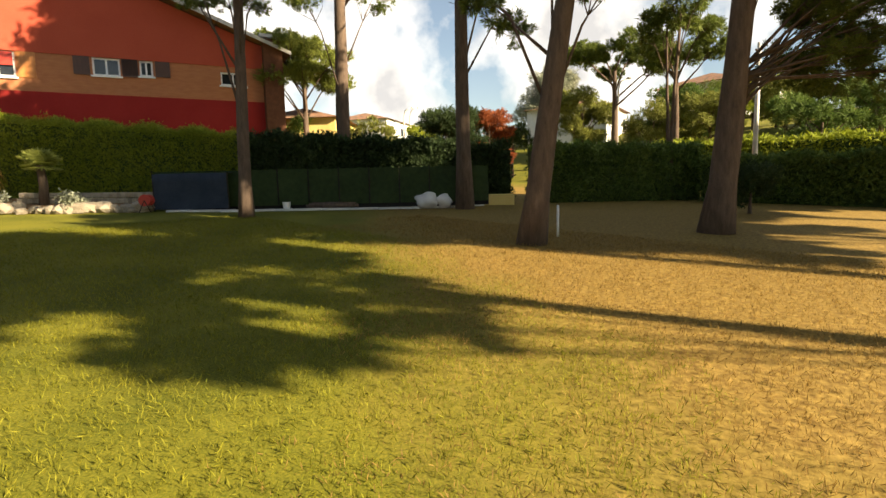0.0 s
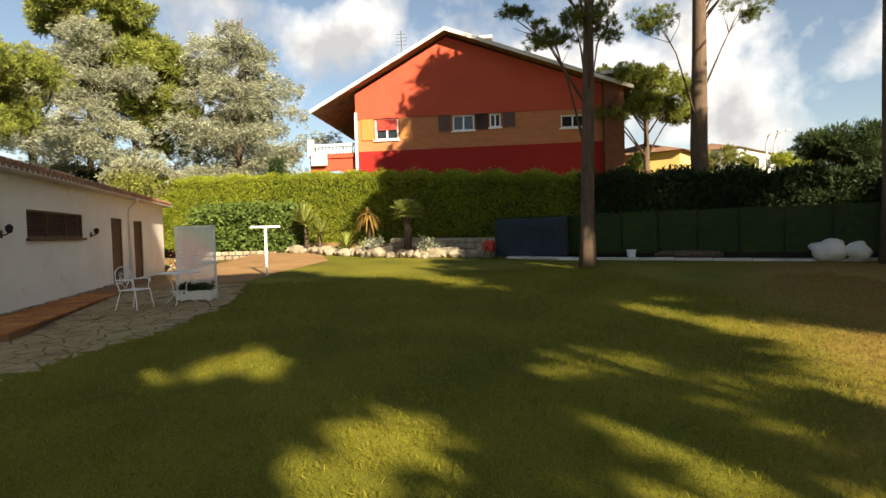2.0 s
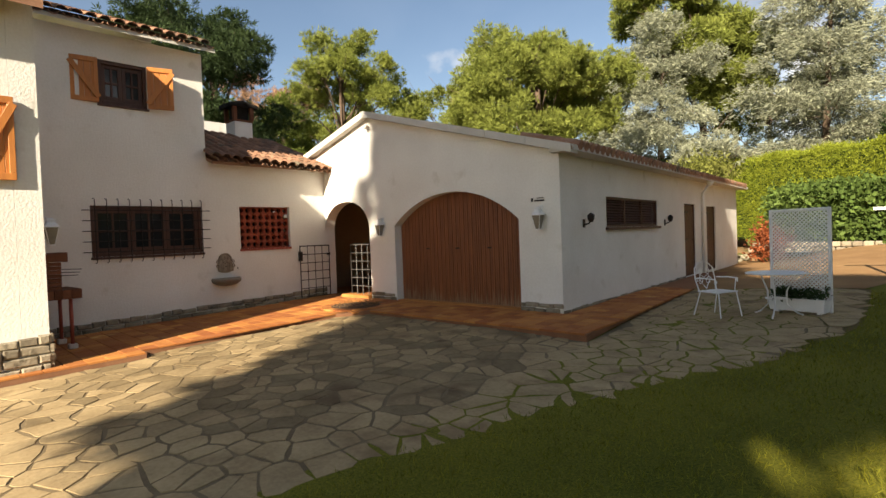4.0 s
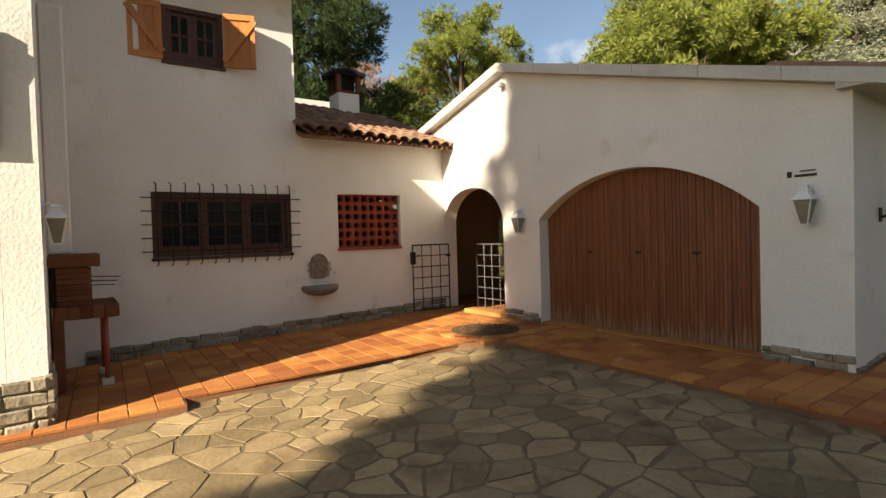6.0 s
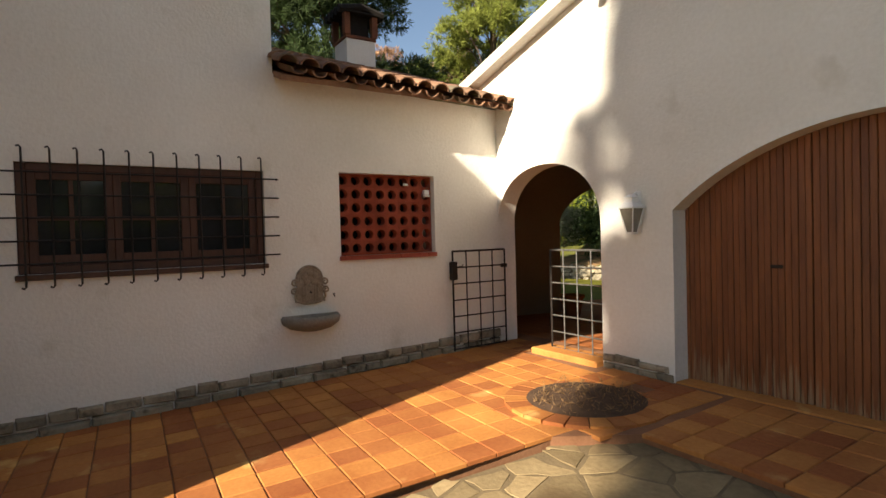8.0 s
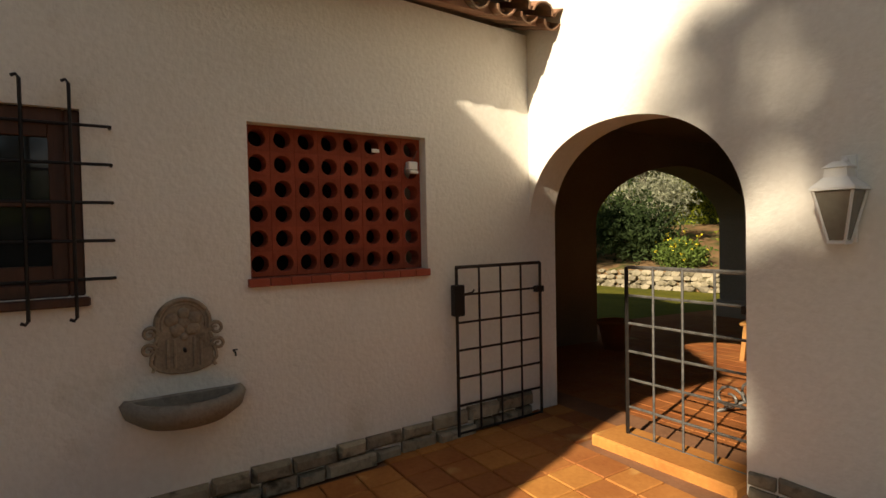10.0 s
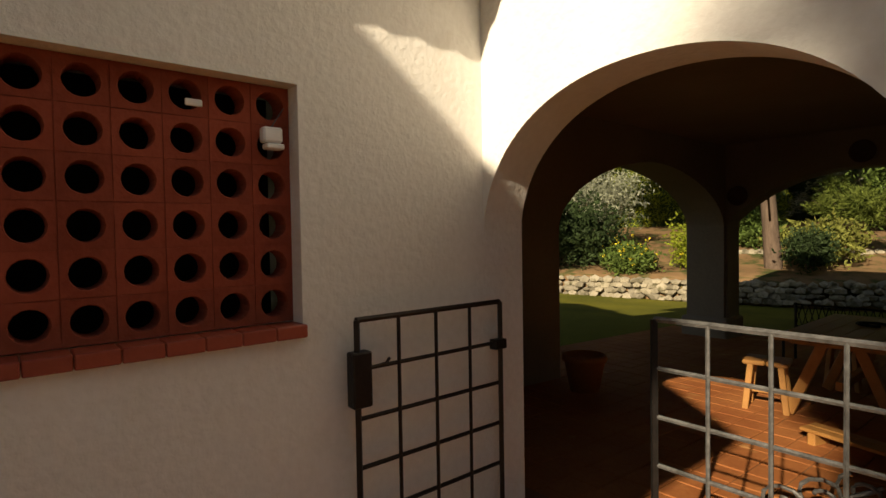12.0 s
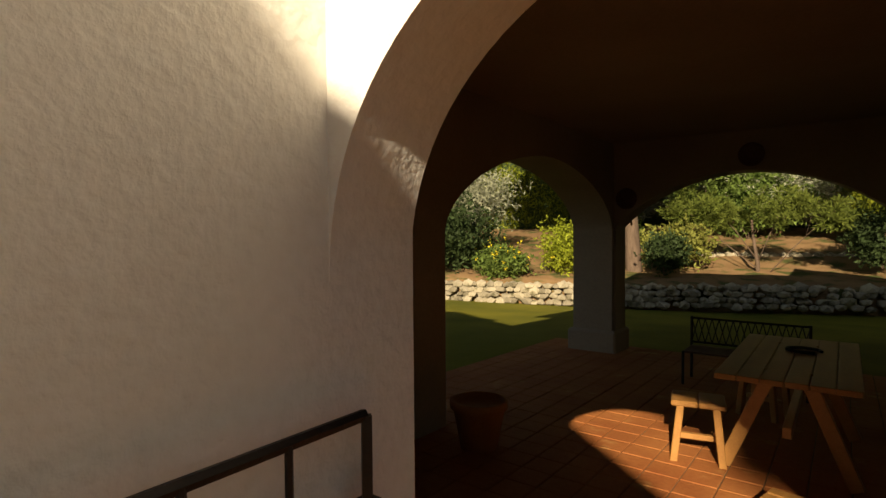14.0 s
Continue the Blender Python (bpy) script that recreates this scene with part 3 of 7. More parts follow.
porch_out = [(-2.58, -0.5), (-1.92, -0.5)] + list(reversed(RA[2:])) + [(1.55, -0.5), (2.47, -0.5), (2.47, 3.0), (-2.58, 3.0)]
wall_porch_rear = tagged(slab("wall_porch_rear", [porch_out], lambda x, z: (x, 7.47, z), (0, 0.45, 0), STUCCO_IN_DIMMED), "plastered porch wall with a wide arch to the garden", "wall", kind="structure")
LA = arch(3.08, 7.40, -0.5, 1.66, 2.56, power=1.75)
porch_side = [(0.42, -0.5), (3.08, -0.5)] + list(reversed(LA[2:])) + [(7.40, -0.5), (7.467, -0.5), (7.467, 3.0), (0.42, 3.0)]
wall_porch_left = tagged(slab("wall_porch_left", [porch_side], lambda y, z: (-1.95, y, z), (-0.63, 0, 0), STUCCO_IN_DIMMED), "plastered porch wall with a broad pointed arch to the side lawn", "wall", kind="structure")
wall_porch_front = tagged(slab("wall_porch_front", [[(-6.0, -0.5), (-0.30, -0.5), (-0.30, 3.2), (-6.0, 3.2)]], lambda x, z: (x, 0.293, z), (0, 0.12, 0), STUCCO_IN_DIMMED), "plastered porch wall behind the kitchen", "wall", kind="structure")
ceiling = tagged(slab("ceiling", [rect(-2.75, 2.47, 0.285, 7.9)], lambda x, y: (x, y, 3.0), (0, 0, 0.12), STUCCO_IN_DIMMED), "plastered porch ceiling with shade put into its colour", "ceiling", kind="structure")
porch_floor = tagged(slab("floor", [[(0.0, 0.02), (2.22, 0.02), (2.22, 8.1), (-3.2, 8.1), (-3.2, 0.42), (0.0, 0.42)]], lambda x, y: (x, y, -0.03 * y), (0, 0, -0.3), MORTAR), "porch floor bedding under terracotta tiles", "floor", kind="structure")
garage_roof = thing("garage_roof", Matrix(), "low-pitched garage roof with pale concrete verge", "roof", kind="structure")
for name, xa, za, xb, zb in (("roof_slope", 1.88, 4.20, 7.12, 2.72), ("roof_slope", 1.88, 4.20, -1.3, 3.31)):
    slab(name, [[(-0.14, 0), (14.5 if xb > 3 else 4.2, 0), (14.5 if xb > 3 else 4.2, 1), (-0.14, 1)]], lambda y, k, xa=xa, za=za, xb=xb, zb=zb: (xa + (xb - xa) * k - 0.0716 * max(y, 0) * k * (xb > 3), y, za + (zb - za) * k), (0, 0, 0.06), ROOF_TILE, garage_roof)
    bmv = bmesh.new()
    for i in range(6):
        a, b = i / 6, (i + 1) / 6 - 0.0015
        q = [(xa + (xb - xa) * a, za + (zb - za) * a), (xa + (xb - xa) * b, za + (zb - za) * b)]
        v = [bmv.verts.new((x, y, z + dz)) for x, z in q for y in (-0.17, 0.05) for dz in (-0.055, 0.085)]
        for f in BOX:
            bmv.faces.new([v[k] for k in f])
    part("verge", bmv, CONCRETE, garage_roof, "pale weathered concrete verge")
# unseen slab run on beyond the porch, added to shade the rear garden
slab("roof_slope", [[(4.1, 0), (12.6, 0), (12.6, 1), (4.1, 1)]], lambda y, k: (1.88 - 4.9 * k, y, 4.20 - 0.85 * k), (0, 0, 0.06), ROOF_TILE, garage_roof)
eave = bmesh.new()
v = [eave.verts.new(side_at(s, z, o)) for s in (-0.15, 14.5) for o in (-0.1, 0.34) for z in (2.71, 2.79)]
for f in BOX:
    eave.faces.new([v[i] for i in f])
part("eave", eave, CONCRETE, garage_roof)

# ---- plants ----


def trunk_points(base, top, bend, seed, n=9):
    rng = random.Random(seed)
    base, top = Vector(base), Vector(top)
    side = Vector((rng.uniform(-1, 1), rng.uniform(-1, 1), 0))
    return [base.lerp(top, i / (n - 1)) + side * bend * math.sin(math.pi * i / (n - 1) * 1.3) + Vector((rng.uniform(-1, 1), rng.uniform(-1, 1), 0)) * bend * 0.12 for i in range(n)]


def tree(name, label, base, top, r, clumps, needles, size=0.30, per=9, density=105, seed=1, bend=0.15, limbs=True, width=0.15, sink=0.3, category="tree", up=0.4, shade_mass=()):
    """A tapered trunk, a limb to each clump of the crown (centre, radii) and needles in tufts."""
    rng = np.random.default_rng(seed)
    base = Vector((*base, ground_z(*base)))
    root = thing(name, Matrix.Translation(base), label, category)
    pts = [p - base for p in trunk_points(base - Vector((0, 0, sink)), top, bend, seed)]
    bm = bmesh.new()
    tube(bm, pts, r, 10, r * 0.45)
    for v in bm.verts:
        d = v.co.z + sink
        k = 1 + 0.35 * math.exp(-d / 0.35) + 0.10 * noise.noise(v.co * 2.2 / max(r, 0.1) * 0.3)
        c = pts[0].lerp(pts[-1], min(1, max(0, d / (pts[-1].z + sink))))
        v.co.x, v.co.y = c.x + (v.co.x - c.x) * k, c.y + (v.co.y - c.y) * k
    part("trunk", bm, BARK, root, smooth=True)
    # unseen clumps above the view, added to block the sun
    if shade_mass:
        high = []
        for c, rad in shade_mass:
            n = int(34 * rad * rad)
            high.append(blob_points(n, Vector(c) - base, (rad, rad, rad * 0.7), rng, 0.8))
        leaves("unseen_shade_crown", np.concatenate(high), 0.5, needles, root, 6, 0.42, 1.0, up, seed + 500)
    spots, ways = [], []
    for i, (c, rad) in enumerate(clumps):
        c = Vector(c) - base
        rad = (rad, rad, rad * 0.6) if not isinstance(rad, tuple) else rad
        if limbs:
            z = min(pts[-1].z, max(pts[-1].z * 0.4, c.z - 0.8 - 0.35 * math.hypot(c.x - pts[-1].x, c.y - pts[-1].y)))
            k = int(z / pts[-1].z * (len(pts) - 1))
            start = pts[min(max(k, 1), len(pts) - 1)]
            mid = start.lerp(c, 0.55) + Vector((0, 0, -0.25 + rng.random() * 0.3))
            slim = min(1.0, (9 / len(clumps)) ** 0.6)
            start = start.lerp(pts[max(1, min(k, len(pts) - 1) - 1)], rng.random())
            bm = tube(bmesh.new(), [start, mid, c], r * 0.26 * slim, 6, r * 0.08 * slim)
            for _ in range(4):
                e = c + Vector((rng.normal() * rad[0], rng.normal() * rad[1], rng.normal() * rad[2])) * 0.5
                tube(bm, [mid.lerp(c, 0.3), mid.lerp(e, 0.7), e], r * 0.09 * slim, 5, r * 0.03 * slim)
            part("limb", bm, BARK, root, smooth=True)
        n = int(density * (rad[0] * rad[1] + rad[0] * rad[2] + rad[1] * rad[2]) / 1.6)
        # dense puffs of needles with gaps between them
        subs = blob_points(max(7, int(n / 24)), c, np.asarray(rad) * 0.86, rng, 0.55)
        pick = rng.integers(0, len(subs), n)
        way = rng.normal(size=(n, 3))
        way /= np.linalg.norm(way, axis=1, keepdims=True)
        puff = rng.uniform(0.7, 1.3, (len(subs), 1)) * min(rad[0], 1.6) * 0.29
        spots.append(subs[pick] + way * puff[pick] * np.array((1, 1, 0.75)) * (0.35 + 0.65 * rng.random((n, 1))))
        ways.append(way)
    leaves("crown", np.concatenate(spots), size, needles, root, per, width, 0.4, up, seed, out=np.concatenate(ways))
    return root


def ring(c, r, n, z, rad, seed, jitter=0.3):
    rng = random.Random(seed)
    return [((c[0] + r * math.cos(i * math.tau / n + seed) * rng.uniform(1 - jitter, 1 + jitter), c[1] + r * math.sin(i * math.tau / n + seed) * rng.uniform(1 - jitter, 1 + jitter), z + rng.uniform(-1, 1) * rad * 0.5), rad * rng.uniform(0.75, 1.2)) for i in range(n)]


def mass(c, radii, n, rad, seed):
    """Clumps that fill a broad crown."""
    rng = random.Random(seed)
    out = []
    while len(out) < n:
        p = [rng.uniform(-1, 1) for _ in range(3)]
        if sum(q * q for q in p) < 1:
            out.append((tuple(a + b * q for a, b, q in zip(c, radii, p)), rad * rng.uniform(0.8, 1.25)))
    return out


TALL = "tall stone pine with bare grey trunk on the lawn"
tree("pine_tree", TALL, (19.75, 3.45), (20.0, 3.3, 11.5), 0.21, ring((20.2, 3.6), 1.6, 5, 9.2, 1.1, 1) + [((19.6, 2.6, 7.0), 0.7), ((20.9, 4.4, 7.2), 0.8), ((19.3, 4.6, 7.1), (0.9, 0.9, 0.6)), ((20.3, 5.0, 7.5), 1.0), ((18.5, 5.3, 7.7), 0.7)] + ring((20, 3.4), 0.9, 3, 11.2, 1.2, 2), PINE, size=0.15, per=20, width=0.12, density=150, seed=11, bend=0.08)
# high crowns out of view, set off the trunks to shade house and hedge
tree("pine_tree", "stone pine with a bent bare trunk behind the hedge", (26.6, 7.7), (26.9, 7.9, 17.0), 0.36, ring((29.5, 7.6), 2.8, 9, 13.6, 1.9, 3) + ring((30.2, 7.6), 3.6, 10, 15.8, 2.2, 4) + ring((30.4, 7.6), 3.2, 9, 18.2, 2.2, 104) + ring((30.4, 7.6), 1.8, 5, 20.4, 2.0, 105) + [((24.6, 7.4, 8.9), (1.3, 1.3, 0.6)), ((27.9, 7.0, 9.4), (1.0, 1.0, 0.5))], PINE, size=0.15, per=20, width=0.12, density=120, seed=12, bend=0.3, shade_mass=mass((27.6, 7.2, 17.8), (3.6, 1.6, 4.6), 30, 1.5, 201) + mass((23.6, 7.0, 15.2), (1.9, 1.2, 1.1), 7, 0.9, 202))
tree("pine_tree", TALL, (26.9, 0.65), (27.1, 0.7, 18.5), 0.28, ring((31.0, 0.7), 3.6, 9, 18.0, 2.2, 5) + ring((31.5, 0.7), 3.0, 7, 20.6, 2.2, 6) + [((29.3, 0.2, 6.9), (0.9, 0.9, 0.8)), ((28.3, 0.4, 8.3), (0.9, 0.9, 0.5))], PINE, size=0.15, per=20, width=0.12, density=120, seed=13, bend=0.12, shade_mass=mass((33.6, 0.7, 18.0), (4.2, 2.0, 5.0), 34, 1.6, 203))
tree("pine_tree", "leaning stone pine with furrowed trunk on the lawn", (21.5, -6.2), (22.6, -7.4, 10.5), 0.27, ring((24.6, -7.6), 2.8, 9, 11.2, 1.9, 7) + ring((25.0, -7.4), 1.8, 6, 13.2, 1.9, 107) + [((21.5, -5.4, 4.75), (0.6, 0.6, 0.5)), ((21.2, -5.0, 5.3), (0.8, 0.8, 0.6)), ((22.5, -7.3, 4.9), (0.5, 0.5, 0.3)), ((22.2, -6.2, 6.2), 0.8)], PINE, size=0.15, per=20, width=0.12, density=150, seed=14, bend=0.05, shade_mass=mass((24.6, -7.4, 12.2), (3.8, 2.2, 2.6), 24, 1.4, 204) + mass((22.3, -7.0, 13.4), (1.3, 1.5, 2.5), 12, 1.2, 214))
tree("pine_tree", "thick-trunked pine with low side limbs on the lawn", (26.3, -8.3), (26.7, -8.9, 11.0), 0.36, ring((27.4, -9.0), 3.6, 9, 10.6, 2.0, 8) + ring((27.4, -9.0), 2.4, 6, 12.8, 2.0, 108) + [((27.6, -10.2, 5.2), 1.0), ((28.6, -10.6, 4.3), 1.1), ((29.4, -11.2, 3.6), (1.2, 1.2, 0.8)), ((27.6, -8.9, 6.2), 1.1), ((29.6, -9.6, 5.4), 1.2)] + mass((29.8, -10.2, 5.0), (1.7, 2.3, 1.8), 22, 0.95, 209), PINE, size=0.15, per=20, width=0.12, density=150, seed=15, bend=0.1, shade_mass=mass((29.6, -8.8, 12.0), (4.4, 2.4, 3.2), 26, 1.5, 205))

# unseen trees to the south, added to throw shade over yard and lawn
SOUTH = "unseen pine south of the lawn, added for its shade"
tree("pine_tree", "unseen pine south of the yard, added for its shade", (11.2, -22.0), (13.1, -22.0, 16.0), 0.4, ring((13.1, -22), 1.9, 9, 10.3, 1.5, 9, 0.1) + ring((13.1, -22), 2.5, 10, 12.4, 1.8, 10, 0.1) + ring((13.1, -22), 2.6, 10, 14.8, 1.9, 11, 0.1) + ring((13.1, -22), 2.4, 9, 17.2, 1.9, 12, 0.1) + ring((17.0, -22.0), 1.75, 8, 9.3, 0.8, 119, 0.15) + ring((15.8, -22.3), 0.5, 3, 7.9, 0.5, 122) + ring((14.5, -22.2), 0.8, 4, 8.3, 0.8, 123) + ring((12.9, -21.8), 1.4, 6, 9.4, 1.1, 120, 0.2) + ring((16.4, -22.0), 1.5, 6, 11.2, 1.3, 19, 0.2) + ring((16.6, -22.0), 1.7, 6, 13.4, 1.5, 29, 0.2), PINE, size=0.6, per=6, density=75, seed=16, width=0.4)
tree("pine_tree", SOUTH, (23.4, -24.6), (21.4, -23.4, 11.5), 0.28, ring((21.2, -23.2), 1.9, 7, 11.0, 1.2, 13) + ring((20.4, -23.3), 1.4, 7, 7.8, 0.6, 121) + ring((21.0, -23.2), 1.8, 7, 12.0, 1.5, 14) + ring((19.6, -22.4), 1.5, 5, 13.0, 1.4, 24), PINE, size=0.5, per=6, density=65, seed=17, width=0.4)
tree("pine_tree", SOUTH, (26.0, -23.0), (26.0, -22.0, 14.5), 0.3, ring((27.6, -22), 2.0, 7, 11.4, 1.4, 15) + ring((27, -22), 2.2, 6, 14.2, 1.6, 16) + mass((29.4, -22.4, 12.6), (3.2, 2.0, 3.2), 18, 1.4, 206), PINE, size=0.5, per=6, density=60, seed=18, width=0.4)
tree("pine_tree", SOUTH, (32.5, -26.0), (32.5, -25.0, 14.0), 0.3, ring((32.5, -25), 3.2, 8, 9.5, 1.9, 17) + ring((32.5, -25), 2.5, 6, 12.6, 1.9, 18) + mass((32.0, -24.4, 12.4), (4.2, 2.2, 4.2), 22, 1.6, 207) + mass((30.6, -23.4, 9.6), (4.8, 1.6, 2.3), 20, 1.2, 208), PINE, size=0.5, per=6, density=60, seed=19, width=0.4)

# trees behind garage and house
# first, two more unseen southern pines, added to shade the street-side hedge
for k, (x, y) in enumerate(((37.5, -26.0), (43.0, -27.5))):
    tree("pine_tree", SOUTH, (x, y), (x, y + 0.5, 15.0), 0.3, ring((x, y), 2.6, 8, 11.5, 1.9, 130 + k) + ring((x, y), 2.4, 7, 14.5, 1.9, 140 + k) + mass((x, y + 0.6, 12.8), (4.2, 2.0, 4.0), 26, 1.6, 210 + k), PINE, size=0.5, per=6, density=65, seed=150 + k, width=0.4)
tree("pine_tree", "tall pine with open crown behind the house", (-16.8, 13.0), (-16.5, 13.2, 13.0), 0.3, ring((-16.5, 13.2), 2.2, 7, 11.2, 1.6, 20) + ring((-16.5, 13.2), 1.2, 4, 13.4, 1.5, 21) + [((-18.2, 10.6, 10.6), 1.2), ((-13.2, 14.0, 10.0), 1.5), ((-12.0, 14.6, 8.6), 1.4), ((-14.0, 14.0, 12.0), 1.3)], PINE_BRIGHT, size=0.26, density=140, seed=20)
tree("pine_tree", "bright green umbrella pine behind the garage", (-5.1, 19.1), (-5.6, 18.6, 9.6), 0.3, ring((-5.8, 18.4), 3.4, 10, 9.0, 2.1, 22) + ring((-5.8, 18.4), 1.8, 6, 11.2, 2.1, 23) + ring((-5.8, 18.4), 4.0, 8, 7.4, 1.7, 24), PINE_BRIGHT, size=0.24, density=190, seed=21)
tree("pine_tree", "pine with tall bare trunk behind the garage", (-1.6, 34.2), (-1.6, 34.2, 16.0), 0.35, ring((-1.6, 34.2), 2.6, 6, 14.8, 1.9, 25) + ring((-3.5, 34.2), 2.6, 6, 17.5, 1.9, 26) + ring((0.5, 34.2), 1.6, 4, 11.2, 1.4, 27) + mass((-1.0, 34.2, 12.8), (3.6, 2.0, 2.8), 12, 1.6, 211), PINE_BRIGHT, size=0.45, seed=22)
tree("pine_tree", "pine beside the cedars", (-8.0, 33.0), (-8.0, 33.0, 14.0), 0.35, ring((-8, 33), 3.0, 7, 13.4, 2.0, 28), PINE, size=0.45, seed=23)


def cedar(base, h, r, seed):
    """An airy cedar: a trunk and many separate boughs, each with sprays of pale needles along it."""
    rng = np.random.default_rng(seed)
    z0 = ground_z(*base)
    root = thing("cedar_tree", Matrix.Translation((*base, z0)), "silvery grey-green cedar with open upswept boughs", "tree")
    h -= z0
    part("trunk", tube(bmesh.new(), trunk_points((0, 0, -0.3), (0.3, 0.2, h), 0.2, seed), 0.32, 9, 0.05), BARK, root, smooth=True)
    spots, ways = [], []
    for i in range(80):
        k = min(0.97, max(0.0, (i + rng.uniform(-3, 4)) / 84 + 0.03))
        z = 1.6 + (h - 2.2) * k
        a = i * 2.4 + rng.normal() * 0.3
        reach = r * (1.0 - k) ** 0.50 * rng.uniform(0.35, 1.25) + 0.6
        d = np.array((math.cos(a), math.sin(a), 0.0))
        rise = rng.uniform(0.1, 0.85)
        line = [d * reach * t + np.array((0, 0, z + reach * (rise * t - 0.38 * t * t))) for t in np.linspace(0, 1, 5)]
        part("limb", tube(bmesh.new(), line, 0.05 * (1.2 - k), 5, 0.012), BARK, root)
        m = int(112 * reach / 2)
        t = rng.uniform(0.22, 1.05, m)
        side = np.array((-d[1], d[0], 0.0))
        w = rng.normal(size=m) * 0.30 * reach * np.sqrt(np.clip(t * (1.25 - t), 0, 1))
        p = d * (reach * t)[:, None] + side * w[:, None]
        p[:, 2] = z + reach * (rise * t - 0.38 * t * t) - 0.22 * np.abs(w) + rng.normal(size=m) * 0.26
        spots.append(p)
        ways.append(np.tile(d, (m, 1)) + side * np.sign(w)[:, None] * 0.8 + np.array((0, 0, -0.15)))
    leaves("crown", np.concatenate(spots), 0.26, CEDAR, root, 8, 0.22, 0.9, 0.0, seed, out=np.concatenate(ways))
    return root


cedar((6.1, 33.0), 18.0, 6.2, 31)
cedar((-3.4, 31.0), 17.0, 5.6, 32)
tree("pine_tree", "dark pine behind the kitchen roof", (-11.0, 2.4), (-11.0, 2.4, 9.0), 0.3, ring((-10.2, 1.0), 2.0, 7, 8.4, 1.7, 33) + ring((-10.4, 2.0), 2.0, 6, 6.0, 1.5, 34) + ring((-10.8, 1.6), 1.4, 4, 10.2, 1.5, 35), DARK_LEAF, size=0.2, density=230, seed=24)
tree("pine_tree", "dry russet pine behind the garden", (-26.3, 14.8), (-26.3, 14.8, 13.0), 0.3, ring((-26.3, 14.8), 2.8, 7, 12.4, 1.6, 36), DRY_PINE, size=0.26, per=14, density=55, seed=25)
for k, (x, y, h, w) in enumerate(((-22, 20, 11.5, 3.0), (-30, 22, 13, 3.4), (-12, 28, 13, 3.0), (-19, 8.5, 9.6, 2.4), (-15, 22, 11.5, 3.0), (-24, 11, 10.5, 2.6), (2.0, 38, 13, 3.4), (-28, 6, 12, 3.0))):
    tree("pine_tree", "garden pine in the belt of trees behind the house", (x, y), (x, y, h), 0.25, ring((x, y), w, 6, h - 0.5, w * 0.62, 40 + k) + ring((x, y), w, 6, h - 2.8, w * 0.62, 50 + k), PINE if k % 2 else PINE_BRIGHT, size=0.26, per=14, density=70, seed=60 + k)
tree("olive_tree", "round grey-green olive beyond the hedge", (2.6, 22.3), (2.6, 22.3, 4.6), 0.18, ring((2.6, 22.3), 1.1, 6, 5.2, 1.1, 41), CEDAR, size=0.25, density=120, seed=26)
tree("pine_tree", "pine beside the red house", (33.0, 21.5), (33, 21.5, 8.4), 0.3, ring((33, 21.5), 2.2, 7, 9.2, 1.6, 42) + ring((32, 21.8), 1.6, 5, 11.0, 1.5, 43), PINE_BRIGHT, size=0.26, per=14, density=170, seed=27)
tree("pine_tree", "umbrella pine on twin bare trunks", (51.9, 7.9), (51.9, 7.8, 9.5), 0.3, ring((51.9, 7.8), 2.8, 8, 10.4, 1.6, 44), PINE, size=0.26, per=14, density=170, seed=28)
tree("pine_tree", "umbrella pine with thin trunk beyond the hedge", (49.1, 2.0), (49.1, 2.0, 9.0), 0.26, ring((49.1, 2.0), 2.0, 6, 10.2, 1.5, 45), PINE, size=0.26, per=14, density=170, seed=29)
tree("garden_tree", "dense round dark green tree beyond the hedge", (39.3, 13.4), (39.3, 13.4, 5), 0.2, ring((39.3, 13.4), 1.1, 6, 5.2, 1.3, 46) + ring((39.3, 13.4), 1.2, 6, 3.6, 1.3, 47), DARK_LEAF, size=0.3, density=130, seed=30)
tree("garden_tree", "russet-leaved garden tree beyond the hedge", (42.6, 12.7), (42.6, 12.7, 5), 0.2, ring((42.6, 12.7), 1.0, 6, 5.4, 1.2, 48) + ring((42.6, 12.7), 1.1, 6, 3.6, 1.2, 49), RUSSET, size=0.3, density=110, seed=31)
tree("garden_tree", "yellowing garden tree beyond the hedge", (55.0, 12.5), (55, 12.5, 7), 0.25, ring((55, 12.5), 1.8, 6, 7.6, 1.5, 51) + ring((55, 12.5), 1.5, 5, 5.4, 1.4, 52), PALE_LEAF, size=0.35, seed=32)
tree("garden_tree", "small rounded tree by the street", (47.0, 14.0), (47, 14, 4), 0.15, ring((47, 14), 0.9, 5, 5.0, 1.0, 53), DARK_LEAF, size=0.28, seed=33)
cedar((62.0, 20.0), 13.5, 3.4, 34)
for k, (x, y, h) in enumerate(((57.0, 2.6, 3.2), (60.5, 4.6, 2.6), (64.5, 6.4, 3.4), (56.0, 6.6, 2.2), (67.0, 0.5, 3.6), (61.0, -5.5, 3.8), (66.0, -9.0, 4.2))):
    z = ground_z(x, y)
    tree("garden_tree", "leafy garden tree in front of the long house", (x, y), (x, y, z + h), 0.15, ring((x, y), 1.4, 6, z + h, 1.4, 320 + k) + ring((x, y), 1.5, 5, z + h * 0.5, 1.2, 330 + k), (PALE_LEAF, IVY, PINE)[k % 3], size=0.26, density=90, seed=340 + k)
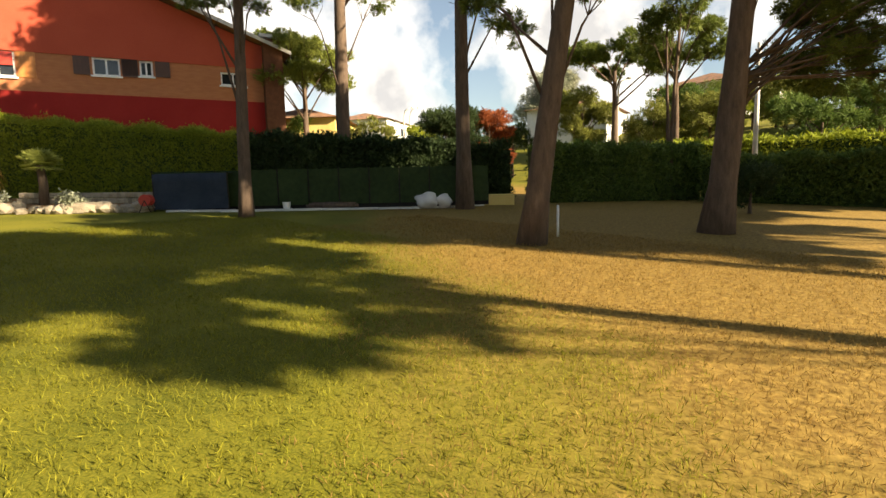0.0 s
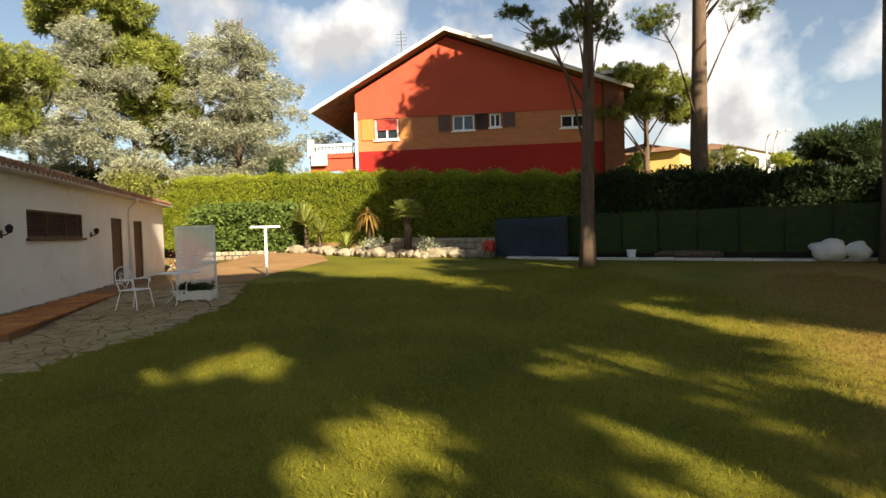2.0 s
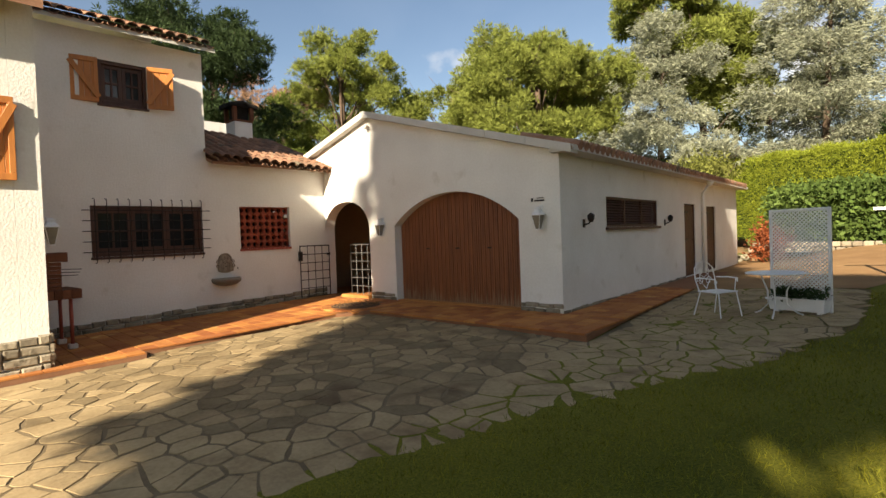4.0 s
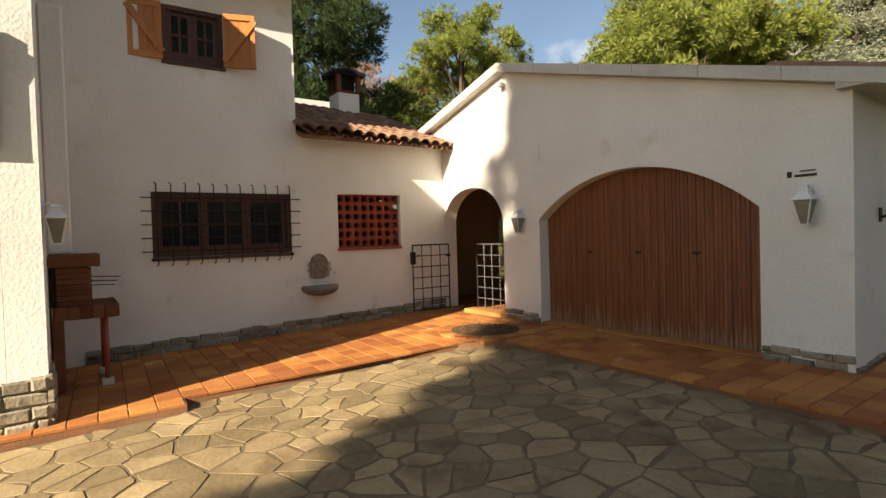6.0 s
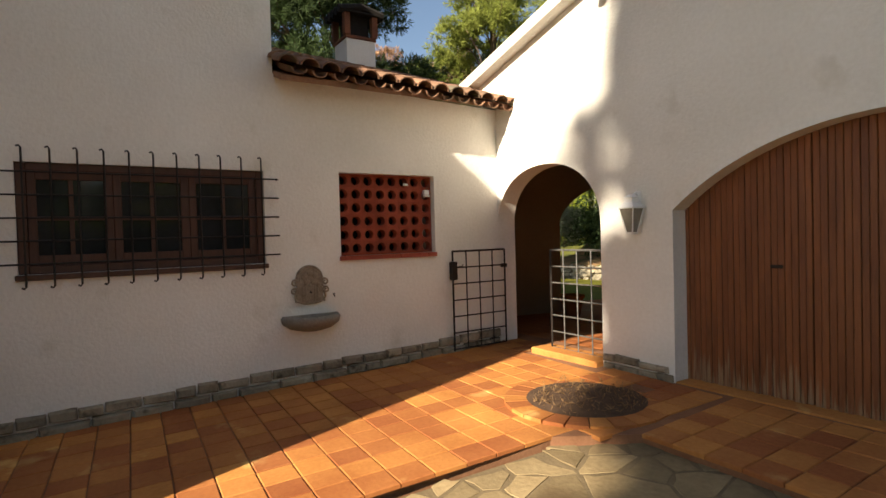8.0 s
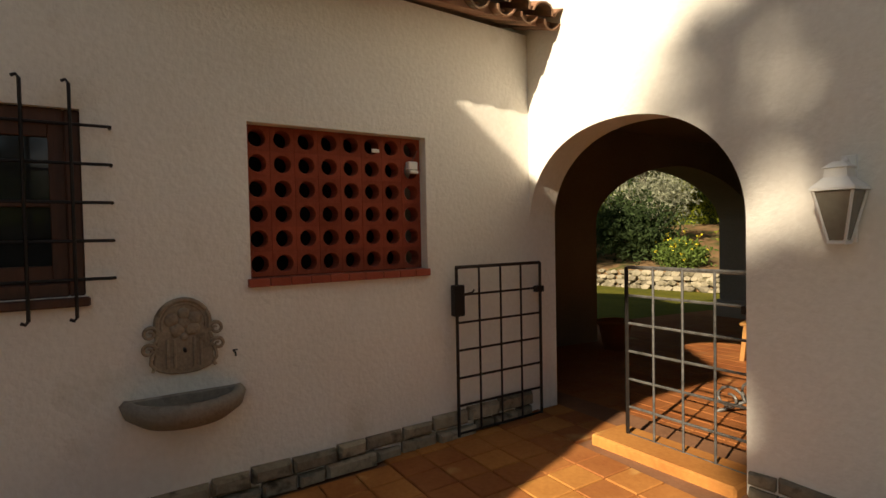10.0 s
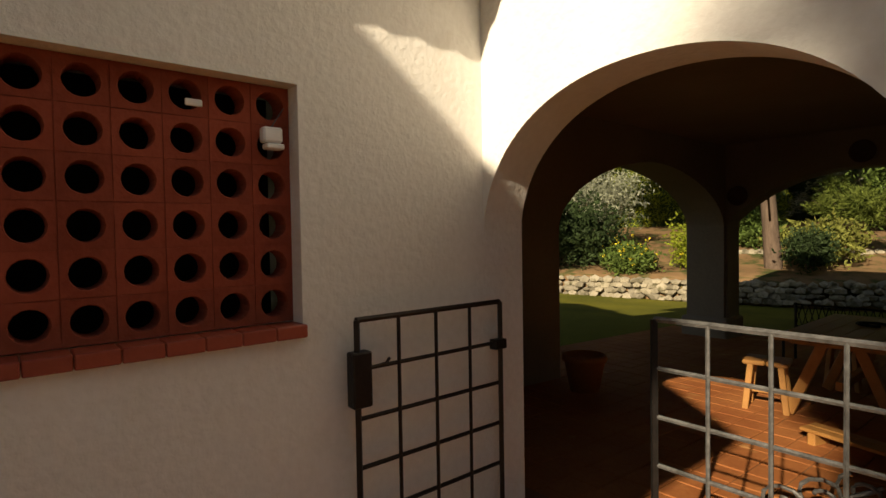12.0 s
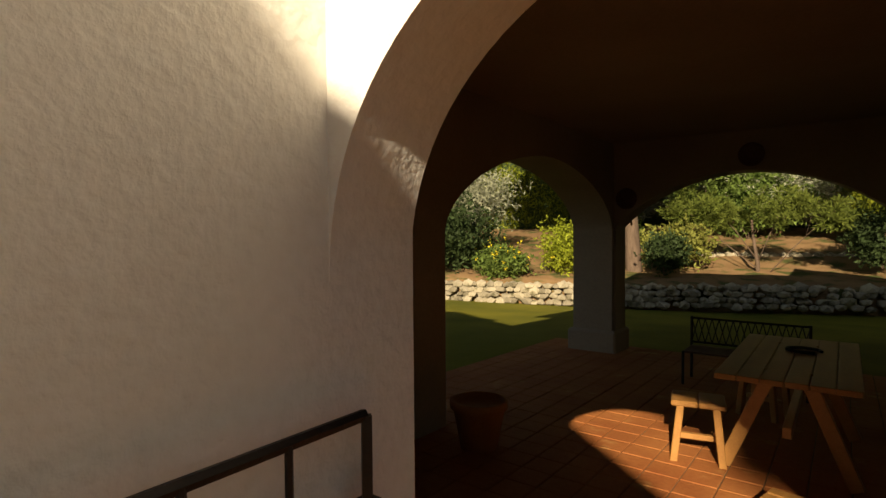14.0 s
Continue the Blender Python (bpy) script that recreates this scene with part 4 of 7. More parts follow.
for k, (x, y) in enumerate(((33.5, 24.0), (37.5, 20.0), (45.5, 22.0), (58.0, 6.0), (60.0, -2.0), (66.0, 2.0), (55.0, -8.0), (48.0, -14.0), (62.0, -12.0), (50.0, -6.0))):
    z = ground_z(x, y)
    tree("garden_tree", "leafy garden tree on the far bank", (x, y), (x, y, z + 3.0), 0.15, ring((x, y), 1.3, 5, z + 3.6, 1.3, 60 + k) + ring((x, y), 1.3, 4, z + 2.0, 1.2, 70 + k), (IVY, PALE_LEAF, HEDGE)[k % 3], size=0.32, density=70, seed=80 + k)


def hedge(name, label, a, b, za, zb, ta, tb, thick, material, n, size, seed, category="hedge", per=5, flat=0.10, width=0.35):
    """A clipped hedge from a to b: a dark inner body and leaves all over its faces."""
    rng = np.random.default_rng(seed)
    a, b = np.array(a, float), np.array(b, float)
    d = (b - a) / np.linalg.norm(b - a)
    s = np.array([-d[1], d[0]])
    root = thing(name, Matrix.Translation((0, 0, 0)), label, category)
    bm = bmesh.new()
    vs = [bm.verts.new((*(p + s * o), z)) for p, z0, z1 in ((a, za, ta), (b, zb, tb)) for o in (-thick / 2 + 0.12, thick / 2 - 0.12) for z in (z0 - 0.1, z1 - 0.12)]
    for f in BOX:
        bm.faces.new([vs[i] for i in f])
    part("stem", bm, DARK_LEAF, root)
    t = rng.random(n)
    face = rng.random(n)
    off = np.where(face < 0.6, -thick / 2, np.where(face < 0.75, thick / 2, rng.uniform(-0.5, 0.5, n) * thick))
    lo, hi = za + (zb - za) * t, ta + (tb - ta) * t
    z = np.where(face < 0.75, lo + (hi - lo) * rng.random(n), hi)
    p = a + t[:, None] * (b - a) + s * (off + rng.normal(size=n) * flat)[:, None]
    z = z + rng.normal(size=n) * flat * 0.7 + 0.10 * np.sin(t * 37 + seed)
    leaves("foliage", np.c_[p, z], size, material, root, per, width, 1.0, 0.5, seed)
    return root


def line_hedge(u):
    return (14 + 0.78 * u, 15 - 0.62 * u)


hedge("hedge", "tall clipped green conifer hedge along the garden boundary", line_hedge(-16), line_hedge(0), 0.9, 0.5, 4.75, 4.05, 1.2, HEDGE, 27000, 0.12, 1, width=0.2)
hedge("hedge", "tall clipped conifer hedge in deep shade", line_hedge(0), line_hedge(10.5), 0.5, 0.3, 4.05, 3.2, 1.2, HEDGE, 18000, 0.13, 2, width=0.2)
# same hedge carried on; its shade is put into the darker leaves
hedge("hedge", "clipped hedge behind the fence with shade put into its leaf colour", line_hedge(10.5), line_hedge(21.5), 0.3, 0.2, 3.2, 2.6, 1.2, DARK_LEAF, 8000, 0.18, 3)
hedge("hedge", "trimmed hedge with gaps along the street side", (31.5, 0.9), (38.5, -3.2), 0.2, 0.1, 2.55, 2.45, 1.2, IVY, 5000, 0.2, 4)
hedge("hedge", "low leafy hedge on a mesh fence", (37.5, -4.0), (41.0, -18.0), 0.0, -0.4, 1.9, 1.7, 0.9, IVY, 6000, 0.2, 5)
hedge("hedge", "long dark hedge on the upper bank", (46.0, 2.0), (50.0, -22.0), 0.8, 0.6, 3.2, 3.0, 1.2, HEDGE, 4000, 0.25, 6)
hedge("hedge", "low hedge closing the garden to the south", (-10, -34.0), (46.0, -34.0), -1.8, -1.2, 1.6, 2.2, 1.4, HEDGE, 5000, 0.35, 7)


def bush(name, label, c, rad, material, n=500, size=0.16, seed=1, per=5, category="shrub", width=0.4):
    rng = np.random.default_rng(seed)
    z = ground_z(c[0], c[1]) if len(c) < 3 else c[2]
    root = thing(name, Matrix.Translation((c[0], c[1], z)), label, category)
    bm = bmesh.new()
    for k in range(5):
        a = k * 1.3 + seed
        tube(bm, [(0, 0, -0.05), (rad[0] * 0.3 * math.cos(a), rad[1] * 0.3 * math.sin(a), rad[2] * 0.6), (rad[0] * 0.6 * math.cos(a), rad[1] * 0.6 * math.sin(a), rad[2] * 1.2)], 0.02, 5, 0.008)
    part("stem", bm, BARK, root)
    subs = blob_points(max(6, n // 25), (0, 0, rad[2]), np.asarray(rad) * 0.8, rng, 0.7)
    p = subs[rng.integers(0, len(subs), n)] + rng.normal(size=(n, 3)) * np.asarray(rad) * 0.22
    p[:, 2] = np.maximum(p[:, 2], 0.03)
    leaves("foliage", p, size, material, root, per, width, 1.0, 0.4, seed)
    return root


def spiky(name, label, c, n, length, material, trunk=0.0, width=0.05, seed=1, z=None, category="shrub", droop=0.35):
    """A rosette of long pointed leaves, on a stem if it has one."""
    rng = random.Random(seed)
    z = ground_z(*c) if z is None else z
    root = thing(name, Matrix.Translation((*c, z)), label, category)
    part("stem", tube(bmesh.new(), [(0, 0, -0.1), (0.03, 0.02, trunk * 0.5), (0, 0, trunk + 0.05)], 0.09, 8, 0.07), BARK, root, smooth=True)
    bm = bmesh.new()
    for i in range(n):
        a, e = rng.uniform(0, math.tau), rng.uniform(0.0, 1.45)
        d = Vector((math.cos(a) * math.cos(e), math.sin(a) * math.cos(e), math.sin(e)))
        s = Vector((-math.sin(a), math.cos(a), 0)) * width * 0.5
        ln = length * rng.uniform(0.7, 1.15)
        p0, p1, p2 = Vector((0, 0, trunk)), Vector((0, 0, trunk)) + d * ln * 0.5, Vector((0, 0, trunk)) + d * ln - Vector((0, 0, droop * ln * math.cos(e) * 0.6))
        v = [bm.verts.new(q) for q in (p0 - s * 0.4, p0 + s * 0.4, p1 + s, p1 - s, p2)]
        bm.faces.new((v[0], v[1], v[2], v[3]))
        bm.faces.new((v[3], v[2], v[4]))
    part("leaf", bm, material, root)
    return root


# ---- red house ----
RU, RV = Vector((0.956, -0.295, 0)), Vector((0.295, 0.956, 0))
R0 = Vector((14.54, 25.84, 0))


def red_at(u, z, d=0.0):
    return R0 + RU * u + RV * d + Vector((0, 0, z))


red_house = thing("house", Matrix(), "red rendered house with orange brick band and gabled roof", "house")


def red_box(name, u0, u1, z0, z1, d0, d1, material, parent, label="", bevel=0.0):
    m = Matrix.Translation(R0) @ Matrix(((RU.x, RV.x, 0, 0), (RU.y, RV.y, 0, 0), (0, 0, 1, 0), (0, 0, 0, 1)))
    return boxed(name, (u0, d0, z0), (u1, d1, z1), material, parent, bevel, label, m)


RWINS = [(1.28, 2.83, 7.47, 8.88), (6.41, 7.80, 7.83, 9.03), (8.80, 9.51, 7.94, 9.05), (13.3, 14.8, 7.69, 8.52)]
holes = [rect(a + 0.0, b, c, min(d, 8.85)) for a, b, c, d in RWINS]
slab("wall", [[(0, 8.86), (16.9, 8.86), (16.9, 10.0), (15.2, 10.55), (6.14, 13.9), (0, 10.55)]], lambda u, z: red_at(u, z, -0.06), RV * 10, RED_WALL, red_house, "smooth red rendered gable")
slab("brick_band", [[(0, 6.75), (16.9, 6.75), (16.9, 8.857), (0, 8.857)]] + holes, lambda u, z: red_at(u, z, 0.0), RV * 0.35, ORANGE_BRICK, red_house, "orange brick band at window height")
slab("lower_wall", [[(0, 1.0), (16.9, 1.0), (16.9, 6.747), (0, 6.747)]], lambda u, z: red_at(u, z, -0.03), RV * 10, RED_DEEP, red_house, "deep red rendered lower wall")
# black box behind the windows, painted in place of unlit rooms
red_box("room_dark_backing", 0.05, 16.85, 6.75, 8.86, 0.8, 9.9, SOOT_AND_BACKING, red_house)
for u0, z0, u1, z1 in ((-2.75, 9.25, 6.14, 14.05), (6.14, 14.05, 17.6, 9.75)):
    roof = slab("roof", [[(u0, z0), (u1, z1), (u1, z1 + 0.16), (u0, z0 + 0.16)]], lambda u, z: red_at(u, z, -0.9), RV * 11.5, ROOF_TILE, red_house, "clay tile roof slope")
    slab("fascia", [[(u0 - 0.05, z0 - 0.05), (u1, z1 - 0.03), (u1, z1 + 0.2), (u0 - 0.05, z0 + 0.2)]], lambda u, z: red_at(u, z, -0.96), RV * 0.055, CONCRETE, roof)
for k, (a, b, c, d) in enumerate(RWINS):
    d = min(d, 8.85)
    win = red_box("window", a, b, c, d, 0.16, 0.19, GLASS, red_house)
    w = 0.10
    for q in ((a, a + w, c, d), (b - w, b, c, d), (a, b, c, c + w), (a, b, d - w, d), ((a + b) / 2 - w / 2, (a + b) / 2 + w / 2, c, d)):
        red_box("window_frame", *q, 0.08, 0.15, WHITE_PAINT, win)
    red_box("sill", a - 0.1, b + 0.1, c - 0.1, c, -0.12, 0.15, WHITE_PAINT, win)
    if k == 0:
        red_box("blind", a + 0.1, b - 0.1, 8.1, d - 0.05, 0.03, 0.07, RED_PLASTIC, win, "half-lowered red roller blind")
    if k != 3:
        for s0 in (a - 0.92, b + 0.12):
            leaf = red_box("shutter", s0, s0 + 0.8, c, d, -0.07, -0.02, DARK_WOOD if k else SHUTTER_WOOD, red_house, "open wooden shutter")
red_box("downpipe", -0.05, 0.1, 2.0, 9.3, -0.18, -0.04, WHITE_PAINT, red_house)
bal = red_box("balcony", -3.3, -0.1, 6.45, 6.75, 0.2, 5.0, RED_WALL, red_house, "balcony with white balustrade on red arches")
slab("arcade", [[(-3.3, 2.0), (-3.0, 2.0), (-3.0, 4.9)] + [(-1.7 - 1.3 * math.cos(i * math.pi / 12), 4.9 + 0.75 * math.sin(i * math.pi / 12)) for i in range(1, 12)] + [(-0.4, 4.9), (-0.4, 2.0), (-0.05, 2.0), (-0.05, 6.45), (-3.3, 6.45)]], lambda u, z: red_at(u, z, 0.3), RV * 0.35, RED_WALL, bal)
for i in range(13):
    p = red_at(-3.1 + i * 0.24, 6.75, 0.45)
    part("baluster", lathe(bmesh.new(), [(0.05, 0), (0.085, 0.16), (0.04, 0.36), (0.06, 0.5)], 8, p), WHITE_PAINT, bal)
red_box("rail", -3.3, -0.1, 7.25, 7.42, 0.32, 0.58, WHITE_PAINT, bal)
red_box("post", -3.45, -3.1, 6.6, 7.75, 0.28, 0.62, WHITE_PAINT, bal)
ac = red_box("air_conditioner", -3.15, -2.1, 5.95, 6.75, -0.05, 0.29, WHITE_PAINT, red_house, "white air conditioning unit", 0.03)
chim = red_box("chimney", 8.35, 8.95, 12.4, 14.3, 2.0, 2.6, CONCRETE, red_house, "grey chimney")
red_box("cap", 8.2, 9.1, 14.3, 14.5, 1.85, 2.75, CONCRETE, chim)
chim = red_box("chimney", 15.9, 17.1, 1.0, 10.7, -0.6, 0.6, BRICK, red_house, "brick chimney stack")
red_box("cap", 15.7, 17.3, 10.75, 10.95, -0.8, 0.8, CONCRETE, chim)
aerial = bmesh.new()
tube(aerial, [red_at(2.7, 12.0, 3), red_at(2.7, 15.6, 3)], 0.03)
for i in range(4):
    tube(aerial, [red_at(2.3, 14.6 + i * 0.25, 3), red_at(3.1, 14.6 + i * 0.25, 3)], 0.015, 5)
part("aerial", aerial, IRON_WORN, red_house)


def far_house(c, yaw, w, d, h, roof_h, wall_m, label, windows=3):
    z = ground_z(*c)
    root = thing("house", Matrix.Translation((*c, z)) @ Matrix.Rotation(radians(yaw), 4, "Z"), label, "house")
    boxed("wall", (-w / 2, -d / 2, -1), (w / 2, d / 2, h), wall_m, root, 0.0)
    bm = bmesh.new()
    o = 0.4
    v = [bm.verts.new(p) for p in ((-w / 2 - o, -d / 2 - o, h), (w / 2 + o, -d / 2 - o, h), (w / 2 + o, d / 2 + o, h), (-w / 2 - o, d / 2 + o, h), (-w / 2 + d / 3, 0, h + roof_h), (w / 2 - d / 3, 0, h + roof_h))]
    for f in ((0, 1, 5, 4), (1, 2, 5), (2, 3, 4, 5), (3, 0, 4), (3, 2, 1, 0)):
        bm.faces.new([v[i] for i in f])
    part("roof", bm, ROOF_TILE, root, "low clay tile roof")
    for side in (-1, 1):
        for i in range(windows):
            x = -w / 2 + w * (i + 0.5) / windows
            win = boxed("window", (x - 0.5, side * (d / 2 + 0.005), h - 1.9), (x + 0.5, side * (d / 2 + 0.05), h - 0.8), GLASS, root, 0.0)
            boxed("sill", (x - 0.6, side * (d / 2), h - 2.0), (x + 0.6, side * (d / 2 + 0.14), h - 1.9), WHITE_PAINT, win, 0.0)
    return root


far_house((35.8, 25.6), 40, 6.5, 6, 4.9, 1.0, YELLOW_WALL, "yellow rendered bungalow with clay tile roof", 1)
far_house((61.4, 49.8), 30, 12, 8, 5.2, 1.2, WHITE_PAINT, "white house far down the street")
far_house((63.5, 18.0), 15, 9, 8, 2.8, 1.0, WHITE_PAINT, "white bungalow with clay tile roof")
far_house((80.0, 8.0), -10, 16, 9, 2.6, 1.4, CONCRETE, "long grey terraced house on the bank", 5)
far_house((72.0, -14.0), -20, 13, 9, 4.4, 1.6, WHITE_PAINT, "white house on the bank among trees", 4)

# ---- kitchen window with iron grille ----


def bars_grille(y0, y1, z0, z1, n_v, n_h, out=0.075):
    root = thing("window_grille", Matrix.Translation((0, 0, 0)), "black wrought-iron window grille with hooked bar ends", "grille")
    for i in range(n_v):
        y = y0 + 0.06 + (y1 - y0 - 0.10) * i / (n_v - 1)
        rod("bar", [(out + 0.005, y - 0.03, z1 + 0.115), (out, y - 0.012, z1 + 0.125), (out, y, z1 + 0.11), (out, y, z0 - 0.10), (out, y - 0.012, z0 - 0.115), (out + 0.005, y - 0.03, z0 - 0.105)], 0.0085, IRON, root)
    for i in range(n_h):
        z = z0 + 0.09 + (z1 - z0 - 0.18) * i / (n_h - 1)
        rod("bar", [(0.0, y0 - 0.13, z), (out - 0.02, y0 - 0.13, z), (out - 0.016, y0 - 0.11, z), (out - 0.016, y1 + 0.11, z), (out - 0.02, y1 + 0.13, z), (0.0, y1 + 0.13, z)], 0.0085, IRON, root)
    return root


def casement_window(name, y0, y1, z0, z1, leaves_n, label, x=-0.10, wood=DARK_WOOD):
    root = thing(name, Matrix(), label, "window", kind="structure")
    w = 0.07
    for q in ((y0, y0 + w, z0, z1), (y1 - w, y1, z0, z1), (y0 + w, y1 - w, z0, z0 + w), (y0 + w, y1 - w, z1 - w, z1)):
        boxed("window_frame", (x - 0.05, q[0], q[2]), (x + 0.06, q[1], q[3]), wood, root)
    wl_ = (y1 - y0 - 2 * w) / leaves_n
    for i in range(leaves_n):
        a = y0 + w + i * wl_
        b = a + wl_
        c, d = z0 + w, z1 - w
        leaf = boxed("sash", (x - 0.03, a, c), (x + 0.02, a + 0.07, d), wood, root)
        for q in ((b - 0.07, b, c, d), (a + 0.07, b - 0.07, c, c + 0.09), (a + 0.07, b - 0.07, d - 0.07, d), ((a + b) / 2 - 0.018, (a + b) / 2 + 0.018, c + 0.09, d - 0.07), (a + 0.07, b - 0.07, (c + d) / 2 - 0.018, (c + d) / 2 + 0.018)):
            boxed("rail", (x - 0.028, q[0], q[2]), (x + 0.018, q[1], q[3]), wood, leaf, 0.004)
        for py in ((a + 0.07, (a + b) / 2 - 0.018), ((a + b) / 2 + 0.018, b - 0.07)):
            for pz in ((c + 0.09, (c + d) / 2 - 0.018), ((c + d) / 2 + 0.018, d - 0.07)):
                boxed("pane", (x - 0.012, py[0], pz[0]), (x - 0.006, py[1], pz[1]), GLASS, leaf, 0.0)
    boxed("window_sill", (-0.05, y0 - 0.02, z0 - 0.05), (0.035, y1 + 0.02, z0 - 0.002), wood, root)
    return root


casement_window("window_1", -5.13, -3.08, 1.235, 2.195, 3, "dark brown wooden kitchen window of three casements")
bars_grille(-5.13, -3.08, 1.235, 2.195, 11, 5)
# black sheets behind the openings stand in for the dark of the rooms
tagged(boxed("kitchen_dark_backing", (-0.8, -9.5, 0.0), (-0.7, 0.2, 2.9), SOOT_AND_BACKING), "black backing sheet standing in for the unlit kitchen", "wall", kind="structure")
tagged(boxed("upper_dark_backing", (-0.8, -9.5, 3.4), (-0.7, -3.4, 5.3), SOOT_AND_BACKING), "black backing sheet standing in for the unlit upper floor", "wall", kind="structure")

# upper window with orange shutters
casement_window("window_2", -4.90, -4.05, 4.11, 4.93, 2, "upper floor window with dark wooden sashes", x=-0.08)


def shutter(m, w, h, label):
    """A boarded shutter with frame and diagonal brace, hinged at its local origin, opening along x."""
    root = thing("shutter", m, label, "shutter", "open wooden shutters")
    n = 4
    for i in range(n):
        boxed("board", (w * i / n + 0.002, -0.012, 0), (w * (i + 1) / n - 0.002, 0.012, h), SHUTTER_WOOD, root, 0.003)
    for z in (0.0, h - 0.09):
        boxed("rail", (0, 0.012, z), (w, 0.034, z + 0.09), SHUTTER_WOOD, root, 0.004)
    for x in (0.0, w - 0.07):
        boxed("stile", (x, 0.012, 0.09), (x + 0.07, 0.033, h - 0.09), SHUTTER_WOOD, root, 0.004)
    a = math.atan2(h - 0.18, w)
    boxed("brace", (0, -0.045, 0), (math.hypot(w, h - 0.18), 0.045, 0.022), SHUTTER_WOOD, root, 0.003, m=Matrix.Translation((0, 0.034, 0.09)) @ Matrix.Rotation(-a, 4, "Y") @ Matrix.Rotation(radians(-90), 4, "X"))
    return root


shutter(Matrix.Translation((0.03, -4.90, 4.11)) @ Matrix.Rotation(radians(-98), 4, "Z") @ Matrix.Scale(1, 4), 0.44, 0.82, "orange-varnished boarded shutter folded open on the wall")
shutter(Matrix.Translation((0.03, -4.05, 4.11)) @ Matrix.Rotation(radians(72), 4, "Z") @ Matrix.Scale(-1, 4, (0, 1, 0)), 0.46, 0.82, "orange-varnished boarded shutter standing half open in the sun")
for a, b in ((-7.05, 90), (-7.9, -90)):
    flip = Matrix.Scale(-1, 4, (0, 1, 0)) if b > 0 else Matrix()
    shutter(Matrix.Translation((2.66, a, 2.32)) @ Matrix.Rotation(radians(b), 4, "Z") @ flip, 0.45, 1.08, "orange-varnished boarded shutter open on the wing wall")
casement = boxed("window_3", (2.42, -7.9, 2.32), (2.46, -7.05, 3.40), GLASS)
tagged(casement, "dark window pane of the wing", "window", kind="structure")

# ---- clay block screen ----
screen_block = thing("block_screen", Matrix(), "screen of red clay blocks with round holes in the wall", "screen")


def block_mesh(w, h, d, n=16):
    bm = bmesh.new()
    r = 0.34 * w
    sq = []
    for i in range(n):
        a = math.tau * i / n
        c, s = math.cos(a), math.sin(a)
        k = 0.5 / max(abs(c), abs(s))
        sq.append((c * k * (w - 0.003), s * k * (h - 0.003)))
    rings = []
    for pts, x in ((sq, -d), (sq, 0.0), ([(r * 1.06 * math.cos(math.tau * i / n), r * 1.06 * math.sin(math.tau * i / n)) for i in range(n)], 0.0), ([(r * math.cos(math.tau * i / n), r * math.sin(math.tau * i / n)) for i in range(n)], -0.008), ([(r * math.cos(math.tau * i / n), r * math.sin(math.tau * i / n)) for i in range(n)], -d)):
        rings.append([bm.verts.new((x, p[0], p[1])) for p in pts])
    for a, b in zip(rings, rings[1:] + rings[:1]):
        for i in range(n):
            bm.faces.new((a[i], a[(i + 1) % n], b[(i + 1) % n], b[i]))
    bmesh.ops.recalc_face_normals(bm, faces=bm.faces)
    me = bpy.data.meshes.new("clay_block")
    bm.to_mesh(me)
    bm.free()
    me.materials.append(BLOCK)
    return me


bw, bh = 1.25 / 8, (2.215 - 1.275) / 6
blk = block_mesh(bw, bh, 0.10)
for i in range(8):
    for j in range(6):
        ob = new("clay_block", blk)
        ob.parent = screen_block
        ob.location = (-0.085, -2.25 + bw * (i + 0.5), 1.275 + bh * (j + 0.5))
for i in range(9):
    y = -2.25 + bw * i
    boxed("mortar", (-0.17, y - 0.006, 1.275), (-0.089, y + 0.006, 2.215), BLOCK, screen_block, 0)
for j in range(1, 6):
    z = 1.275 + bh * j
    boxed("mortar", (-0.17, -2.25, z - 0.006), (-0.0895, -1.0, z + 0.006), BLOCK, screen_block, 0)
for i in range(10):
    boxed("sill_tile", (-0.09, -2.27 + i * 0.1278, 1.222), (0.035, -2.27 + (i + 1) * 0.1278 - 0.003, 1.272), SILL_TILE, screen_block, 0.004)
socket = thing("junction_box", Matrix.Translation((-0.05, -1.09, 2.01)) @ Matrix.Scale(0.85, 4), "small white plastic junction box with loose wires", "junction box")
boxed("box", (-0.03, -0.045, -0.03), (0.03, 0.045, 0.04), WHITE_PAINT, socket, 0.008)
boxed("cover", (-0.025, -0.035, -0.06), (0.035, 0.05, -0.034), WHITE_PAINT, socket, 0.006)
boxed("clip", (-0.03, -0.36, 0.10), (-0.02, -0.29, 0.13), WHITE_PAINT, socket, 0.004)
rod("wire", [(0, 0.0, 0.04), (0.005, 0.03, 0.09), (-0.02, 0.07, 0.14)], 0.003, IRON_WORN, socket, 5)

# ---- wall fountain ----
fountain = thing("wall_fountain", Matrix.Translation((0, -2.63, 0.63)), "carved stone wall fountain with scrolled plaque and shell basin", "fountain")
bm = bmesh.new()
prof = [(0.0, 0.0), (0.07, 0.004), (0.13, 0.025), (0.16, 0.045), (0.148, 0.10), (0.158, 0.14), (0.138, 0.19), (0.15, 0.24)] + [(0.148 * math.cos(a), 0.28 + 0.148 * math.sin(a)) for a in np.linspace(0, math.pi / 2, 9)]
outline = [(y, z + 0.135) for y, z in prof] + [(-y, z + 0.135) for y, z in reversed(prof[1:-1])]
fr = [bm.verts.new((0.026, y * 0.94, 0.30 + (z - 0.30) * 0.96)) for y, z in outline]
mid_ = [bm.verts.new((0.020, y, z)) for y, z in outline]
bk = [bm.verts.new((0.0, y * 1.02, z)) for y, z in outline]
bm.faces.new(fr)
